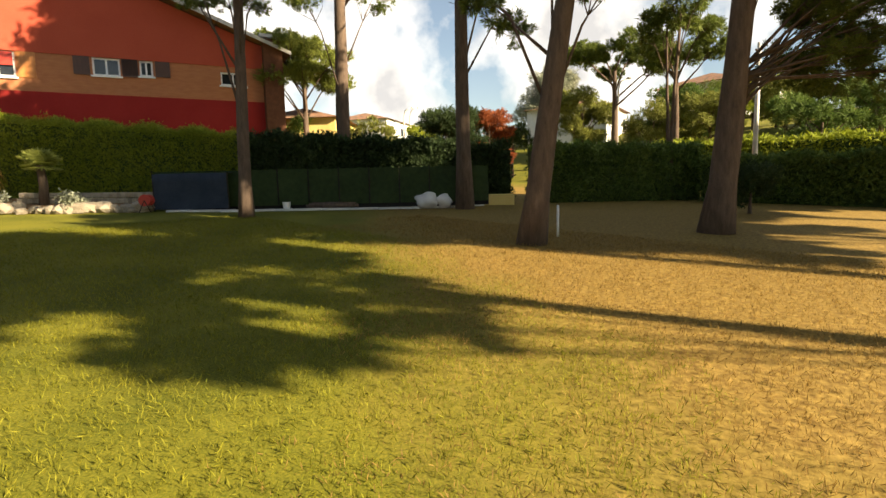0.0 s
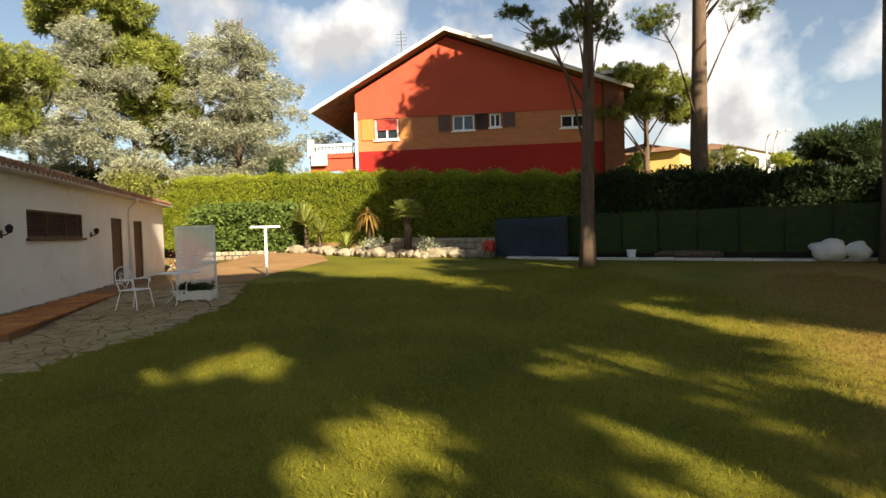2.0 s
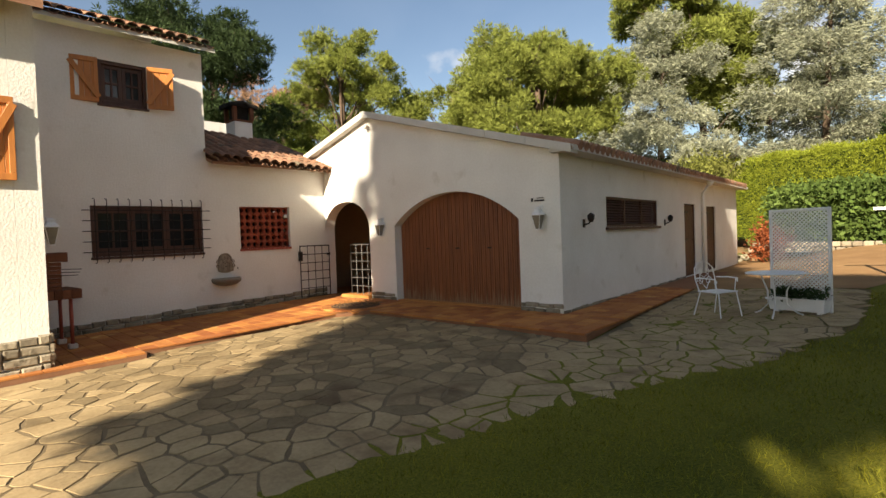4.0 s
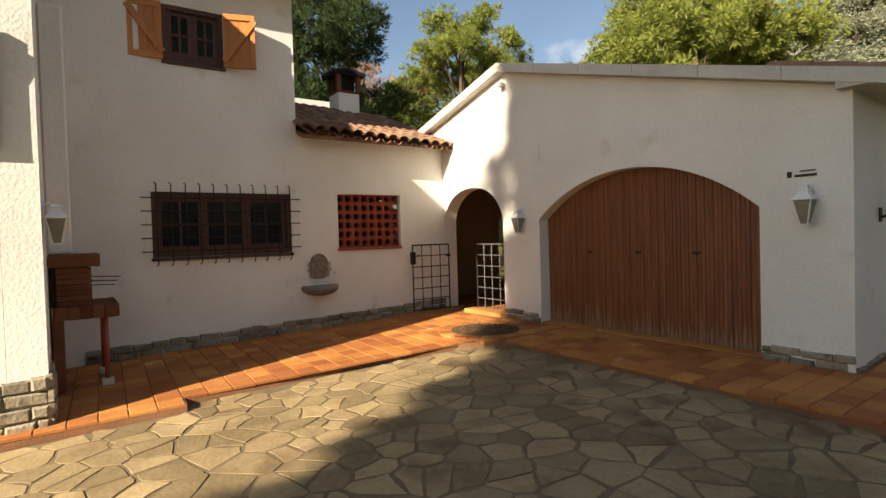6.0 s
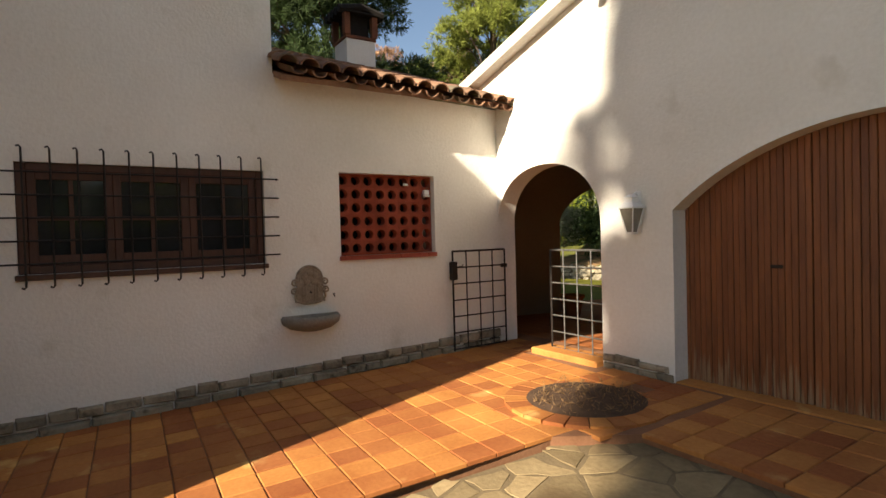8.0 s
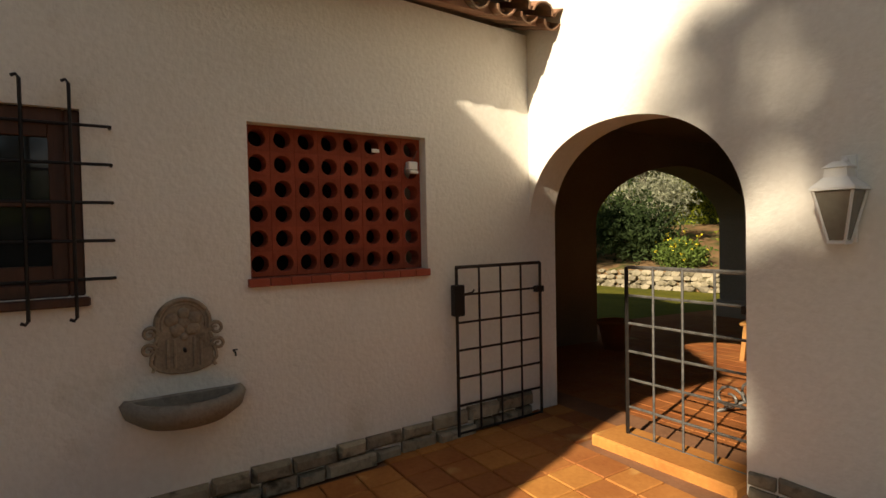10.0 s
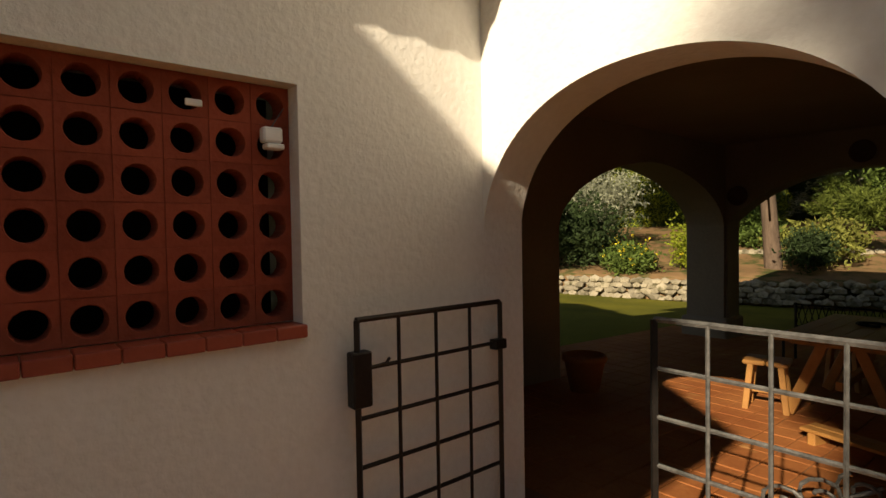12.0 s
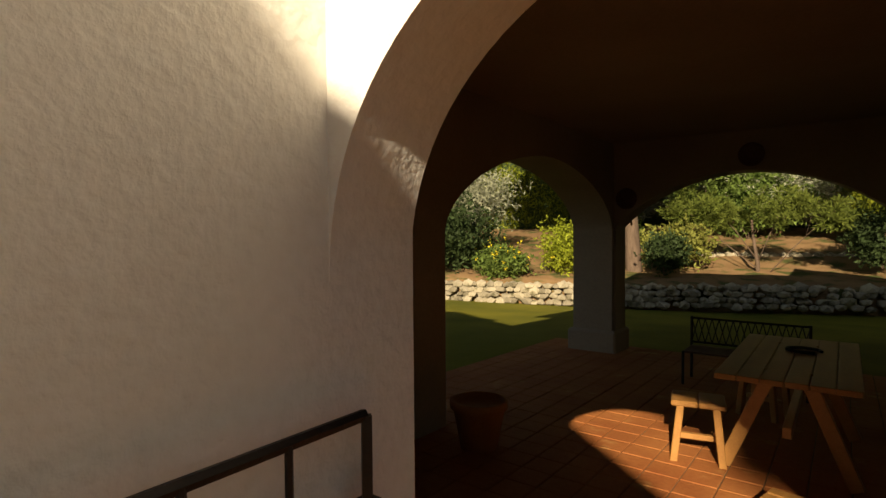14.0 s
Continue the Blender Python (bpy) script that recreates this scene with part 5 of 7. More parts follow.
for a, b in ((fr, mid_), (mid_, bk)):
    for i in range(len(a)):
        bm.faces.new((a[i], a[(i + 1) % len(a)], b[(i + 1) % len(a)], b[i]))
part("plaque", bm, CARVED, fountain)


def volute(cy, cz, r0, s, start, turns=8.0):
    return [(0.030, s * (cy + r0 * (1 - t * 0.8) * math.cos(start - t * turns)), cz + r0 * (1 - t * 0.8) * math.sin(start - t * turns)) for t in np.linspace(0, 1, 18)]


for s in (-1, 1):
    rod("scroll", volute(0.168, 0.375, 0.040, s, 2.6), 0.0115, CARVED, fountain, 6, r_end=0.006)
    rod("scroll", volute(0.178, 0.285, 0.038, s, 2.9), 0.0115, CARVED, fountain, 6, r_end=0.006)
    rod("scroll", [(0.028, s * y, z) for y, z in ((0.135, 0.36), (0.142, 0.33), (0.16, 0.315), (0.178, 0.32))], 0.010, CARVED, fountain, 6)
    rod("scroll", [(0.028, s * y, z) for y, z in ((0.15, 0.28), (0.165, 0.245), (0.168, 0.21), (0.15, 0.185), (0.162, 0.165))], 0.010, CARVED, fountain, 6)
    for y in (0.05, 0.085):
        rod("fluting", [(0.028, s * y, 0.175), (0.031, s * y, 0.25), (0.028, s * y, 0.335)], 0.009, CARVED, fountain, 6)
rod("arch_moulding", [(0.028, 0.136 * math.cos(a), 0.415 + 0.136 * math.sin(a)) for a in np.linspace(-0.25, math.pi + 0.25, 22)], 0.012, CARVED, fountain)
rod("arch_moulding", [(0.027, 0.112 * math.cos(a), 0.415 + 0.112 * math.sin(a)) for a in np.linspace(-0.25, math.pi + 0.25, 22)], 0.006, CARVED, fountain)
for cy, cz, r0 in ((-0.06, 0.44, 0.040), (0.055, 0.445, 0.038), (0.0, 0.475, 0.034), (-0.035, 0.385, 0.042), (0.045, 0.385, 0.040), (0.0, 0.42, 0.036), (0.0, 0.345, 0.024)):
    bm = bmesh.new()
    bmesh.ops.create_icosphere(bm, subdivisions=2, radius=1.0)
    for v in bm.verts:
        k = 1 + 0.35 * noise.noise(v.co * 2.1 + Vector((cy * 90, cz * 70, 0)))
        v.co = Vector((0.024 + v.co.x * 0.016 * k, cy + v.co.y * r0 * k, cz + v.co.z * r0 * k))
    part("carved_leaf", bm, CARVED, fountain, smooth=True)
rod("spout", [(0.02, 0, 0.275), (0.06, 0, 0.268)], 0.009, IRON, fountain, 8)
bm = bmesh.new()
rings = []
for r, z in ((0.30, 0.03), (0.325, 0.0), (0.305, -0.06), (0.23, -0.115), (0.12, -0.145), (0.03, -0.155)):
    rings.append([bm.verts.new((0.98 * r * math.sin(a) + 0.0, -r * math.cos(a), z)) for a in np.linspace(0, math.pi, 17)])
rings.insert(0, [bm.verts.new((0.95 * 0.268 * math.sin(a), -0.268 * math.cos(a), 0.025)) for a in np.linspace(0, math.pi, 17)])
rings.insert(0, [bm.verts.new((0.85 * 0.22 * math.sin(a), -0.22 * math.cos(a), -0.065)) for a in np.linspace(0, math.pi, 17)])
for a, b in zip(rings, rings[1:]):
    for i in range(16):
        bm.faces.new((a[i], a[i + 1], b[i + 1], b[i]))
bm.faces.new(rings[0])
part("basin", bm, BASIN, fountain, "grey stone half bowl", smooth=True)
boxed("basin_back", (0.002, -0.285, -0.055), (0.03, 0.285, 0.028), BASIN, fountain, 0.008)
tap = thing("wall_tap", Matrix.Translation((0.0, -2.36, 0.85)) @ Matrix.Scale(0.7, 4), "small dark wall tap", "tap")
rod("spout", [(0, 0, 0), (0.05, 0, 0), (0.06, 0, -0.03)], 0.009, IRON, tap)
rod("handle", [(0.04, -0.02, 0.02), (0.04, 0.02, 0.02)], 0.006, IRON, tap)

# ---- iron gates ----


def gate_leaf(m, w, z0, z1, label, material, lock):
    """A leaf of square bars, local x along its width."""
    root = thing("gate_leaf", m, label, "gate", "iron garden gates")
    for x in (0.0, w):
        rod("post", [(x, 0, z0 - 0.02), (x, 0, z1)], 0.016, IRON, root, 4)
    for i in range(1, 4):
        rod("bar", [(w * i / 4, 0, z0), (w * i / 4, 0, z1)], 0.0085, material, root, 6)
    for i in range(7):
        z = z1 - (z1 - z0) * i / 6
        rod("rail", [(0, 0.006, z), (w, 0.006, z)], 0.010 if i else 0.014, material, root, 6)
    if lock:
        boxed("lock_box", (-0.035, -0.03, z1 - 0.36), (0.055, 0.03, z1 - 0.13), IRON, root, 0.006)
        rod("latch", [(0.05, -0.02, z1 - 0.2), (0.12, -0.03, z1 - 0.19), (0.14, -0.03, z1 - 0.17)], 0.007, IRON, root)
    boxed("hinge", (w - 0.05, -0.02, z1 - 0.24), (w + 0.03, 0.03, z1 - 0.19), IRON, root, 0.004)
    return root


gate_leaf(Matrix.Translation((0.075, -0.80, 0)) @ Matrix.Rotation(radians(90), 4, "Z"), 0.835, 0.03, 1.27, "black iron gate leaf of square bars folded against the wall", IRON, True)
gate_leaf(Matrix.Translation((0.87, 0.11, 0)), 0.86, 0.07, 1.26, "closed iron gate leaf of worn grey bars in the archway", IRON_WORN, False)
step_ = boxed("threshold", (0.72, -0.11, -0.02), (1.755, 0.25, 0.075), TERRACOTTA, None, 0.015)
tagged(step_, "terracotta threshold step under the gate", "step", kind="structure")

# ---- garage door ----
door = thing("garage_door", Matrix(), "arched brown boarded garage door with weathered foot", "garage door")
seg = segment_arch(DX0, DX1, 0, 1.65, 2.265, 40)[2:]
n_pl = 63
for i in range(n_pl):
    a = DX0 - 0.02 + (DX1 - DX0 + 0.04) * i / n_pl
    b = DX0 - 0.02 + (DX1 - DX0 + 0.04) * (i + 1) / n_pl
    leaf_gap = 0.008 if i % 21 == 20 else 0.002
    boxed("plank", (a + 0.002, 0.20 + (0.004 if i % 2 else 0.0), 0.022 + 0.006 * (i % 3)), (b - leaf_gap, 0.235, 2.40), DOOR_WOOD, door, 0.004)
for x in (3.45, 4.28, 5.1):
    boxed("lock_plate", (x - 0.05, 0.19, 1.12), (x + 0.05, 0.2, 1.15), IRON, door, 0.003)
boxed("sill", (DX0 + 0.002, 0.004, -0.1), (DX1 - 0.002, 0.30, 0.03), TERRACOTTA, door, 0.006)
boxed("track", (DX0 - 0.02, 0.24, 0.0), (DX1 + 0.02, 0.28, 2.45), DARK_WOOD, door, 0)

# ---- lanterns ----


def lantern(m, label):
    """A tapering glazed wall lantern on a bracket; local y points out of the wall."""
    root = thing("wall_lantern", m, label, "lantern", "white wall lanterns")
    rod("bracket", [(0, 0, 0.20), (0, 0.05, 0.24), (0, 0.10, 0.20)], 0.012, WHITE_PAINT, root)
    boxed("back_plate", (-0.035, 0.0, -0.16), (0.035, 0.012, 0.26), WHITE_PAINT, root, 0.004)
    lo, hi = 0.035, 0.082
    cy = 0.11
    for sx in (-1, 1):
        for sy in (-1, 1):
            rod("rib", [(sx * lo, cy + sy * lo, -0.15), (sx * hi, cy + sy * hi, 0.09)], 0.007, WHITE_PAINT, root, 4)
    bm = bmesh.new()
    q = [[bm.verts.new((sx * r * 0.94, cy + sy * r * 0.94, z)) for sx, sy in ((-1, -1), (1, -1), (1, 1), (-1, 1))] for r, z in ((lo, -0.145), (hi, 0.085))]
    for i in range(4):
        bm.faces.new((q[0][i], q[0][(i + 1) % 4], q[1][(i + 1) % 4], q[1][i]))
    part("pane", bm, FROST, root)
    bm = bmesh.new()
    q = [[bm.verts.new((sx * r, cy + sy * r, z)) for sx, sy in ((-1, -1), (1, -1), (1, 1), (-1, 1))] for r, z in ((hi + 0.012, 0.088), (hi + 0.012, 0.10), (0.05, 0.15), (0.045, 0.19), (0.055, 0.195), (0.02, 0.225))]
    for a, b in zip(q, q[1:]):
        for i in range(4):
            bm.faces.new((a[i], a[(i + 1) % 4], b[(i + 1) % 4], b[i]))
    bm.faces.new(q[0][::-1])
    bm.faces.new(q[-1])
    part("roof", bm, WHITE_PAINT, root)
    boxed("foot", (-0.04, cy - 0.04, -0.165), (0.04, cy + 0.04, -0.15), WHITE_PAINT, root, 0.003)
    return root


LL = "white-painted glazed wall lantern on white stucco"
lantern(Matrix.Translation((2.25, 0.0, 1.60)) @ Matrix.Rotation(math.pi, 4, "Z"), LL)
lantern(Matrix.Translation((6.42, 0.0, 1.60)) @ Matrix.Rotation(math.pi, 4, "Z"), LL)
lantern(Matrix.Translation((2.45, -6.33, 1.62)), "white-painted glazed wall lantern above the barbecue")
plate = thing("house_sign", Matrix.Translation((6.36, -0.004, 1.96)), "small dark metal sign plate above the lantern", "sign")
for a, b in ((-0.14, -0.10), (-0.07, 0.13)):
    boxed("bar", (a, -0.012, -0.03), (b, 0.0, 0.03 if a < -0.1 else -0.005), IRON, plate, 0.002)
boxed("bar", (-0.02, -0.012, 0.02), (0.12, 0.0, 0.035), IRON_WORN, plate, 0.002)
spot = thing("floodlight", Matrix.Translation((1.88, -0.06, 3.93)), "small grey floodlight under the gable ridge", "floodlight")
boxed("head", (-0.05, -0.07, -0.04), (0.05, 0.02, 0.04), CONCRETE, spot, 0.015)
rod("arm", [(0, 0.02, 0.0), (0, 0.06, 0.02)], 0.012, IRON, spot)

# ---- garage side ----


def on_side(s, z):
    p = Vector(side_at(s, z, 0.0))
    return Matrix.Translation(p) @ Matrix(((SU.x, -0.9974, 0, 0), (SU.y, -0.0716, 0, 0), (0, 0, 1, 0), (0, 0, 0, 1)))


louvre = thing("louvre_window", on_side(1.95, 1.45), "long dark brown louvred window in the garage side", "window")
boxed("frame", (0, 0.02, 0), (3.1, 0.09, 0.05), DARK_WOOD, louvre)
boxed("frame", (0, 0.02, 0.55), (3.1, 0.09, 0.60), DARK_WOOD, louvre)
for x in (0, 1.0, 2.05, 3.05):
    boxed("mullion", (x, 0.015, 0.05), (x + 0.05, 0.095, 0.55), DARK_WOOD, louvre)
for i in range(9):
    boxed("slat", (0.05, -0.03, 0), (3.05, 0.03, 0.012), DARK_WOOD, louvre, 0, m=Matrix.Translation((0, 0.07, 0.08 + i * 0.055)) @ Matrix.Rotation(radians(40), 4, "X"))
# black sheet behind the slats stands in for the unlit inside
boxed("backing", (0, 0.13, 0), (3.1, 0.15, 0.6), SOOT_AND_BACKING, louvre, 0)
boxed("sill", (-0.06, -0.07, -0.06), (3.16, 0.05, -0.003), DARK_WOOD, louvre, 0.008)
for s in (7.35, 9.75):
    d = thing("door_1" if s < 8 else "door_2", on_side(s, 0.03), "dark brown boarded service door", "door", kind="structure")
    for i in range(6):
        boxed("board", (0.04 + i * 0.17, 0.05, 0), (0.205 + i * 0.17, 0.09, 1.98), DARK_WOOD, d, 0.005)
    boxed("door_frame", (0, 0.03, 0), (0.045, 0.12, 2.0), DARK_WOOD, d)
    boxed("door_frame", (1.05, 0.03, 0), (1.12, 0.12, 2.0), DARK_WOOD, d)
    rod("handle", [(0.95, 0.05, 1.0), (0.95, 0.0, 1.0), (0.86, 0.0, 1.0)], 0.012, IRON, d)
    for zz in (1.75, 1.0, 0.3):
        boxed("hinge", (0.0, -0.02, zz), (0.25, 0.048, zz + 0.05), IRON, d, 0.003)
for s in (0.9, 5.6):
    lamp = thing("wall_lamp", on_side(s, 1.58), "small black wall lamp on the garage side", "lamp", "black wall lamps")
    rod("arm", [(0, 0, -0.08), (0, -0.10, -0.06), (0, -0.14, 0.0)], 0.014, IRON, lamp)
    part("head", lathe(bmesh.new(), [(0.03, -0.06), (0.06, 0.0), (0.065, 0.07), (0.02, 0.11)], 10, (0, -0.14, 0.02)), IRON, lamp)
    boxed("plate", (-0.05, -0.012, -0.13), (0.05, 0.0, 0.02), IRON, lamp, 0.004)
pipe = thing("downpipe", on_side(9.1, 0.02), "white downpipe on the garage side", "pipe")
rod("pipe", [(0, -0.06, 0), (0, -0.06, 2.35), (0, -0.25, 2.62)], 0.045, WHITE_PAINT, pipe, 10)
part("hopper", lathe(bmesh.new(), [(0.05, 0), (0.09, 0.1), (0.09, 0.14)], 10, (0, -0.28, 2.55)), WHITE_PAINT, pipe)

# ---- roofs of clay tiles ----


def barrel(length, r0, r1, n=6):
    bm = bmesh.new()
    rows = []
    for x, r in ((0, r0), (length, r1)):
        rows.append([bm.verts.new((x, r * math.cos(math.pi * i / n), r * 0.8 * math.sin(math.pi * i / n))) for i in range(n + 1)])
        rows.append([bm.verts.new((x, (r - 0.014) * math.cos(math.pi * i / n), (r - 0.014) * 0.8 * math.sin(math.pi * i / n))) for i in range(n + 1)])
    for i in range(n):
        bm.faces.new((rows[0][i], rows[0][i + 1], rows[2][i + 1], rows[2][i]))
        bm.faces.new((rows[3][i], rows[3][i + 1], rows[1][i + 1], rows[1][i]))
        bm.faces.new((rows[1][i], rows[1][i + 1], rows[0][i + 1], rows[0][i]))
        bm.faces.new((rows[2][i], rows[2][i + 1], rows[3][i + 1], rows[3][i]))
    bmesh.ops.recalc_face_normals(bm, faces=bm.faces)
    me = bpy.data.meshes.new("roof_tile")
    bm.to_mesh(me)
    bm.free()
    me.materials.append(ROOF_TILE)
    return me


COVER, PAN = barrel(0.44, 0.105, 0.085), barrel(0.44, 0.085, 0.105)


def tile_rows(parent, start, along, down, n_cols, n_rows, pitch=0.225, seed=1):
    """Barrel tiles over a slope: start is the eave's end, down points up the slope from the eave."""
    rng = random.Random(seed)
    along, down = Vector(along).normalized(), Vector(down).normalized()
    nrm = down.cross(along).normalized()
    if nrm.z < 0:
        nrm = -nrm
    for c in range(n_cols):
        for k in range(n_rows):
            for kind, off, lift in ((PAN, 0.5, 0.075), (COVER, 0.0, 0.085)):
                p = Vector(start) + along * (c + off) * pitch + down * (k * 0.36 + rng.uniform(-0.015, 0.015)) + nrm * (lift + (0.02 if kind is COVER else 0))
                z = nrm if kind is COVER else -nrm
                y = z.cross(down)
                ob = new("roof_tile", kind)
                ob.parent = parent
                ob.matrix_world = Matrix.Translation(p) @ Matrix(((down.x, y.x, z.x, 0), (down.y, y.y, z.y, 0), (down.z, y.z, z.z, 0), (0, 0, 0, 1))) @ Matrix.Rotation(rng.uniform(-0.03, 0.03), 4, "Z")


tile_rows(roof_low, (0.35, -2.90, 3.135), (0, 1, -0.035), (-1, 0, 0.375), 14, 9, seed=3)
tile_rows(roof_upper, (0.36, -5.95, 5.44), (0, 1, 0), (-1, 0, 0.385), 14, 5, seed=4)
eave_tiles = bmesh.new()
for i in range(62):
    for k in range(3):
        s = 0.1 + i * 0.23
        p = Vector(side_at(s, 2.80 + k * 0.10, 0.36 - k * 0.36))
        q = Vector(side_at(s, 2.80 + k * 0.10 + 0.11, 0.36 - k * 0.36 - 0.40))
        tube(eave_tiles, [p, q], 0.09, 7, 0.075)
tagged(part("tile_courses", eave_tiles, ROOF_TILE, garage_roof, "clay tile courses along the eave"), kind="stuff")

# ---- chimney ----
ch = thing("chimney", Matrix.Translation((-2.6, -0.85, 4.07)) @ Matrix.Scale(0.70, 4), "white rendered chimney with a tiled cap on brick posts", "chimney")
boxed("chimney_body", (-0.36, -0.36, -0.5), (0.36, 0.36, 0.86), STUCCO, ch, 0.012)
boxed("collar", (-0.385, -0.385, 0.86), (0.385, 0.385, 0.93), BRICK, ch, 0.008)
boxed("flue", (-0.25, -0.25, 0.93), (0.25, 0.25, 1.42), SOOT_AND_BACKING, ch, 0)
for sx in (-1, 1):
    for sy in (-1, 1):
        boxed("post", (sx * 0.34 - 0.07, sy * 0.34 - 0.07, 0.93), (sx * 0.34 + 0.07, sy * 0.34 + 0.07, 1.42), BRICK, ch, 0.006)
cap = boxed("cap", (-0.46, -0.46, 1.42), (0.46, 0.46, 1.47), SOOT_AND_BACKING, ch, 0.01)
for i in range(5):
    bm = bmesh.new()
    for s in (-1, 1):
        tube(bm, [(-0.4 + i * 0.2, s * 0.55, 1.46), (-0.4 + i * 0.2, 0.0, 1.58)], 0.09, 7)
    part("cap_tile", bm, SOOT_AND_BACKING, ch, "sooty clay cap tile")

# ---- barbecue ----
bbq = thing("barbecue", Matrix.Translation((0.62, -6.33, terrace_z(-5.8))), "brick garden barbecue with hood and wide hearth slab on slim legs", "barbecue")
W = 0.92
boxed("hearth_slab", (0, 0.03, 0.80), (W, 0.62, 0.94), BRICK, bbq, 0.012, "red brick-edged hearth slab")
for i in range(9):
    boxed("brick", (i * W / 9 + 0.003, 0.60, 0.795), ((i + 1) * W / 9 - 0.003, 0.655, 0.945), BRICK, bbq, 0.006)
for i in range(5):
    boxed("brick", (W - 0.01, 0.05 + i * 0.115, 0.797), (W + 0.045, 0.05 + (i + 1) * 0.115 - 0.005, 0.943), BRICK, bbq, 0.006)
boxed("back", (0.02, 0.01, 0.94), (W - 0.02, 0.07, 1.50), SOOT_AND_BACKING, bbq, 0)
for x in (0.02, W - 0.10):
    for k in range(7):
        boxed("brick", (x, 0.05, 0.943 + k * 0.062), (x + 0.08, 0.40, 0.943 + (k + 1) * 0.062 - 0.005), BRICK, bbq, 0.005)
boxed("hood", (-0.02, 0.0, 1.38), (W + 0.03, 0.46, 1.52), BRICK, bbq, 0.015, "projecting brick hood")
for i in range(9):
    boxed("brick", (-0.02 + i * 0.106, 0.44, 1.375), (-0.02 + i * 0.106 + 0.1, 0.485, 1.525), BRICK, bbq, 0.006)
boxed("flue", (-0.60, 0.005, 1.52), (W - 0.15, 0.235, 4.3), STUCCO, bbq, 0.02)
for x in (0.10, W - 0.12):
    rod("leg", [(x, 0.52, 0.06), (x, 0.52, 0.80)], 0.028, SILL_TILE, bbq, 8)
    boxed("foot", (x - 0.06, 0.46, 0.0), (x + 0.06, 0.58, 0.08), CONCRETE, bbq, 0.01)
boxed("rear_leg", (0.02, 0.02, 0), (W - 0.02, 0.12, 0.8), BRICK, bbq, 0.01)
for k in range(3):
    rod("skewer", [(W - 0.15, 0.40, 1.16 + k * 0.05), (W - 0.05, 0.62 + 0.03 * k, 1.16 + k * 0.045)], 0.006, IRON, bbq)

# ---- plinth stones ----


def plinth(parent, put, u0, u1, z_of, courses, h, seed, out=0.045):
    """Rough stones in courses along a wall's foot; put(u, v, w) gives the place w out of the wall."""
    rng = random.Random(seed)
    for c in range(courses):
        u = u0 - rng.uniform(0, 0.1)
        while u < u1:
            w = rng.uniform(0.16, 0.42)
            a, b = max(u, u0) + 0.006, min(u + w, u1) - 0.006
            if b - a > 0.05:
                z0, z1 = z_of(a) + c * h + 0.006, z_of(a) + (c + 1) * h - 0.006 + rng.uniform(-0.015, 0.01)
                o = out * rng.uniform(0.6, 1.2)
                bm = bmesh.new()
                e = 0.018
                q = [[bm.verts.new(put(x + rng.uniform(-0.006, 0.006), y + rng.uniform(-0.006, 0.006), d)) for x, y in ((a + i, z0 + i), (b - i, z0 + i), (b - i, z1 - i), (a + i, z1 - i))] for i, d in ((0, -0.01), (0.002, o * 0.65), (e, o))]
                for p, s in zip(q, q[1:]):
                    for i in range(4):
                        bm.faces.new((p[i], p[(i + 1) % 4], s[(i + 1) % 4], s[i]))
                bm.faces.new(q[-1])
                part("stone", bm, PLINTH, parent)
            u += w


plinth(wall_house, lambda y, z, o: (o, y, z), -6.0, -0.02, lambda y: terrace_z(y) - 0.02, 2, 0.105, 1, 0.06)
plinth(wall_wing_front, lambda y, z, o: (WG + o, y, z), -9.0, -6.33, lambda y: terrace_z(y) - 0.05, 4, 0.125, 2, 0.07)
plinth(wall_wing_side, lambda x, z, o: (x, -6.33 + o, z), 1.75, WG + 0.06, lambda x: terrace_z(-6.1) - 0.05, 4, 0.125, 3, 0.05)
plinth(wall_garage_front, lambda x, z, o: (x, -o, z), AR + 0.01, DX0 - 0.01, lambda x: 0.0, 2, 0.085, 4)
plinth(wall_garage_front, lambda x, z, o: (x, -o, z), DX1 + 0.01, 6.80, lambda x: 0.0, 2, 0.085, 5)
plinth(wall_garage_side, lambda s, z, o: side_at(s, z, o), 0.0, 7.3, lambda s: 0.0, 1, 0.06, 6, 0.03)

# ---- round bed in the terrace ----
bed = thing("tree_pit", Matrix.Translation((POT[0], POT[1], terrace_z(POT[1]))), "round pit of dry needles and earth in the tiled terrace", "planting pit")
bm = bmesh.new()
prev = None
rng_ = random.Random(4)
for r in (0.52, 0.44, 0.34, 0.22, 0.1, 0.01):
    cur = [bm.verts.new((r * math.cos(k * math.tau / 28), r * math.sin(k * math.tau / 28), 0.008 + 0.035 * (1 - r / 0.52) + rng_.uniform(-0.008, 0.012) * (r < 0.5))) for k in range(28)]
    if prev:
        for k in range(28):
            bm.faces.new((prev[k], prev[(k + 1) % 28], cur[(k + 1) % 28], cur[k]))
    prev = cur
part("earth", bm, LITTER, bed, smooth=True)
for k in range(24):
    a0, a1 = k * math.tau / 24 + 0.01, (k + 1) * math.tau / 24 - 0.01
    bm = bmesh.new()
    v = [bm.verts.new((r * math.cos(a), r * math.sin(a), z)) for a in (a0, a1) for r in (0.52, 0.72) for z in (-0.05, 0.006)]
    for f in BOX:
        bm.faces.new([v[i] for i in f])
    part("rim_tile", bm, TERRACOTTA, bed)
rngp = np.random.default_rng(5)
ang, rad_ = rngp.uniform(0, math.tau, 500), 0.48 * np.sqrt(rngp.random(500))
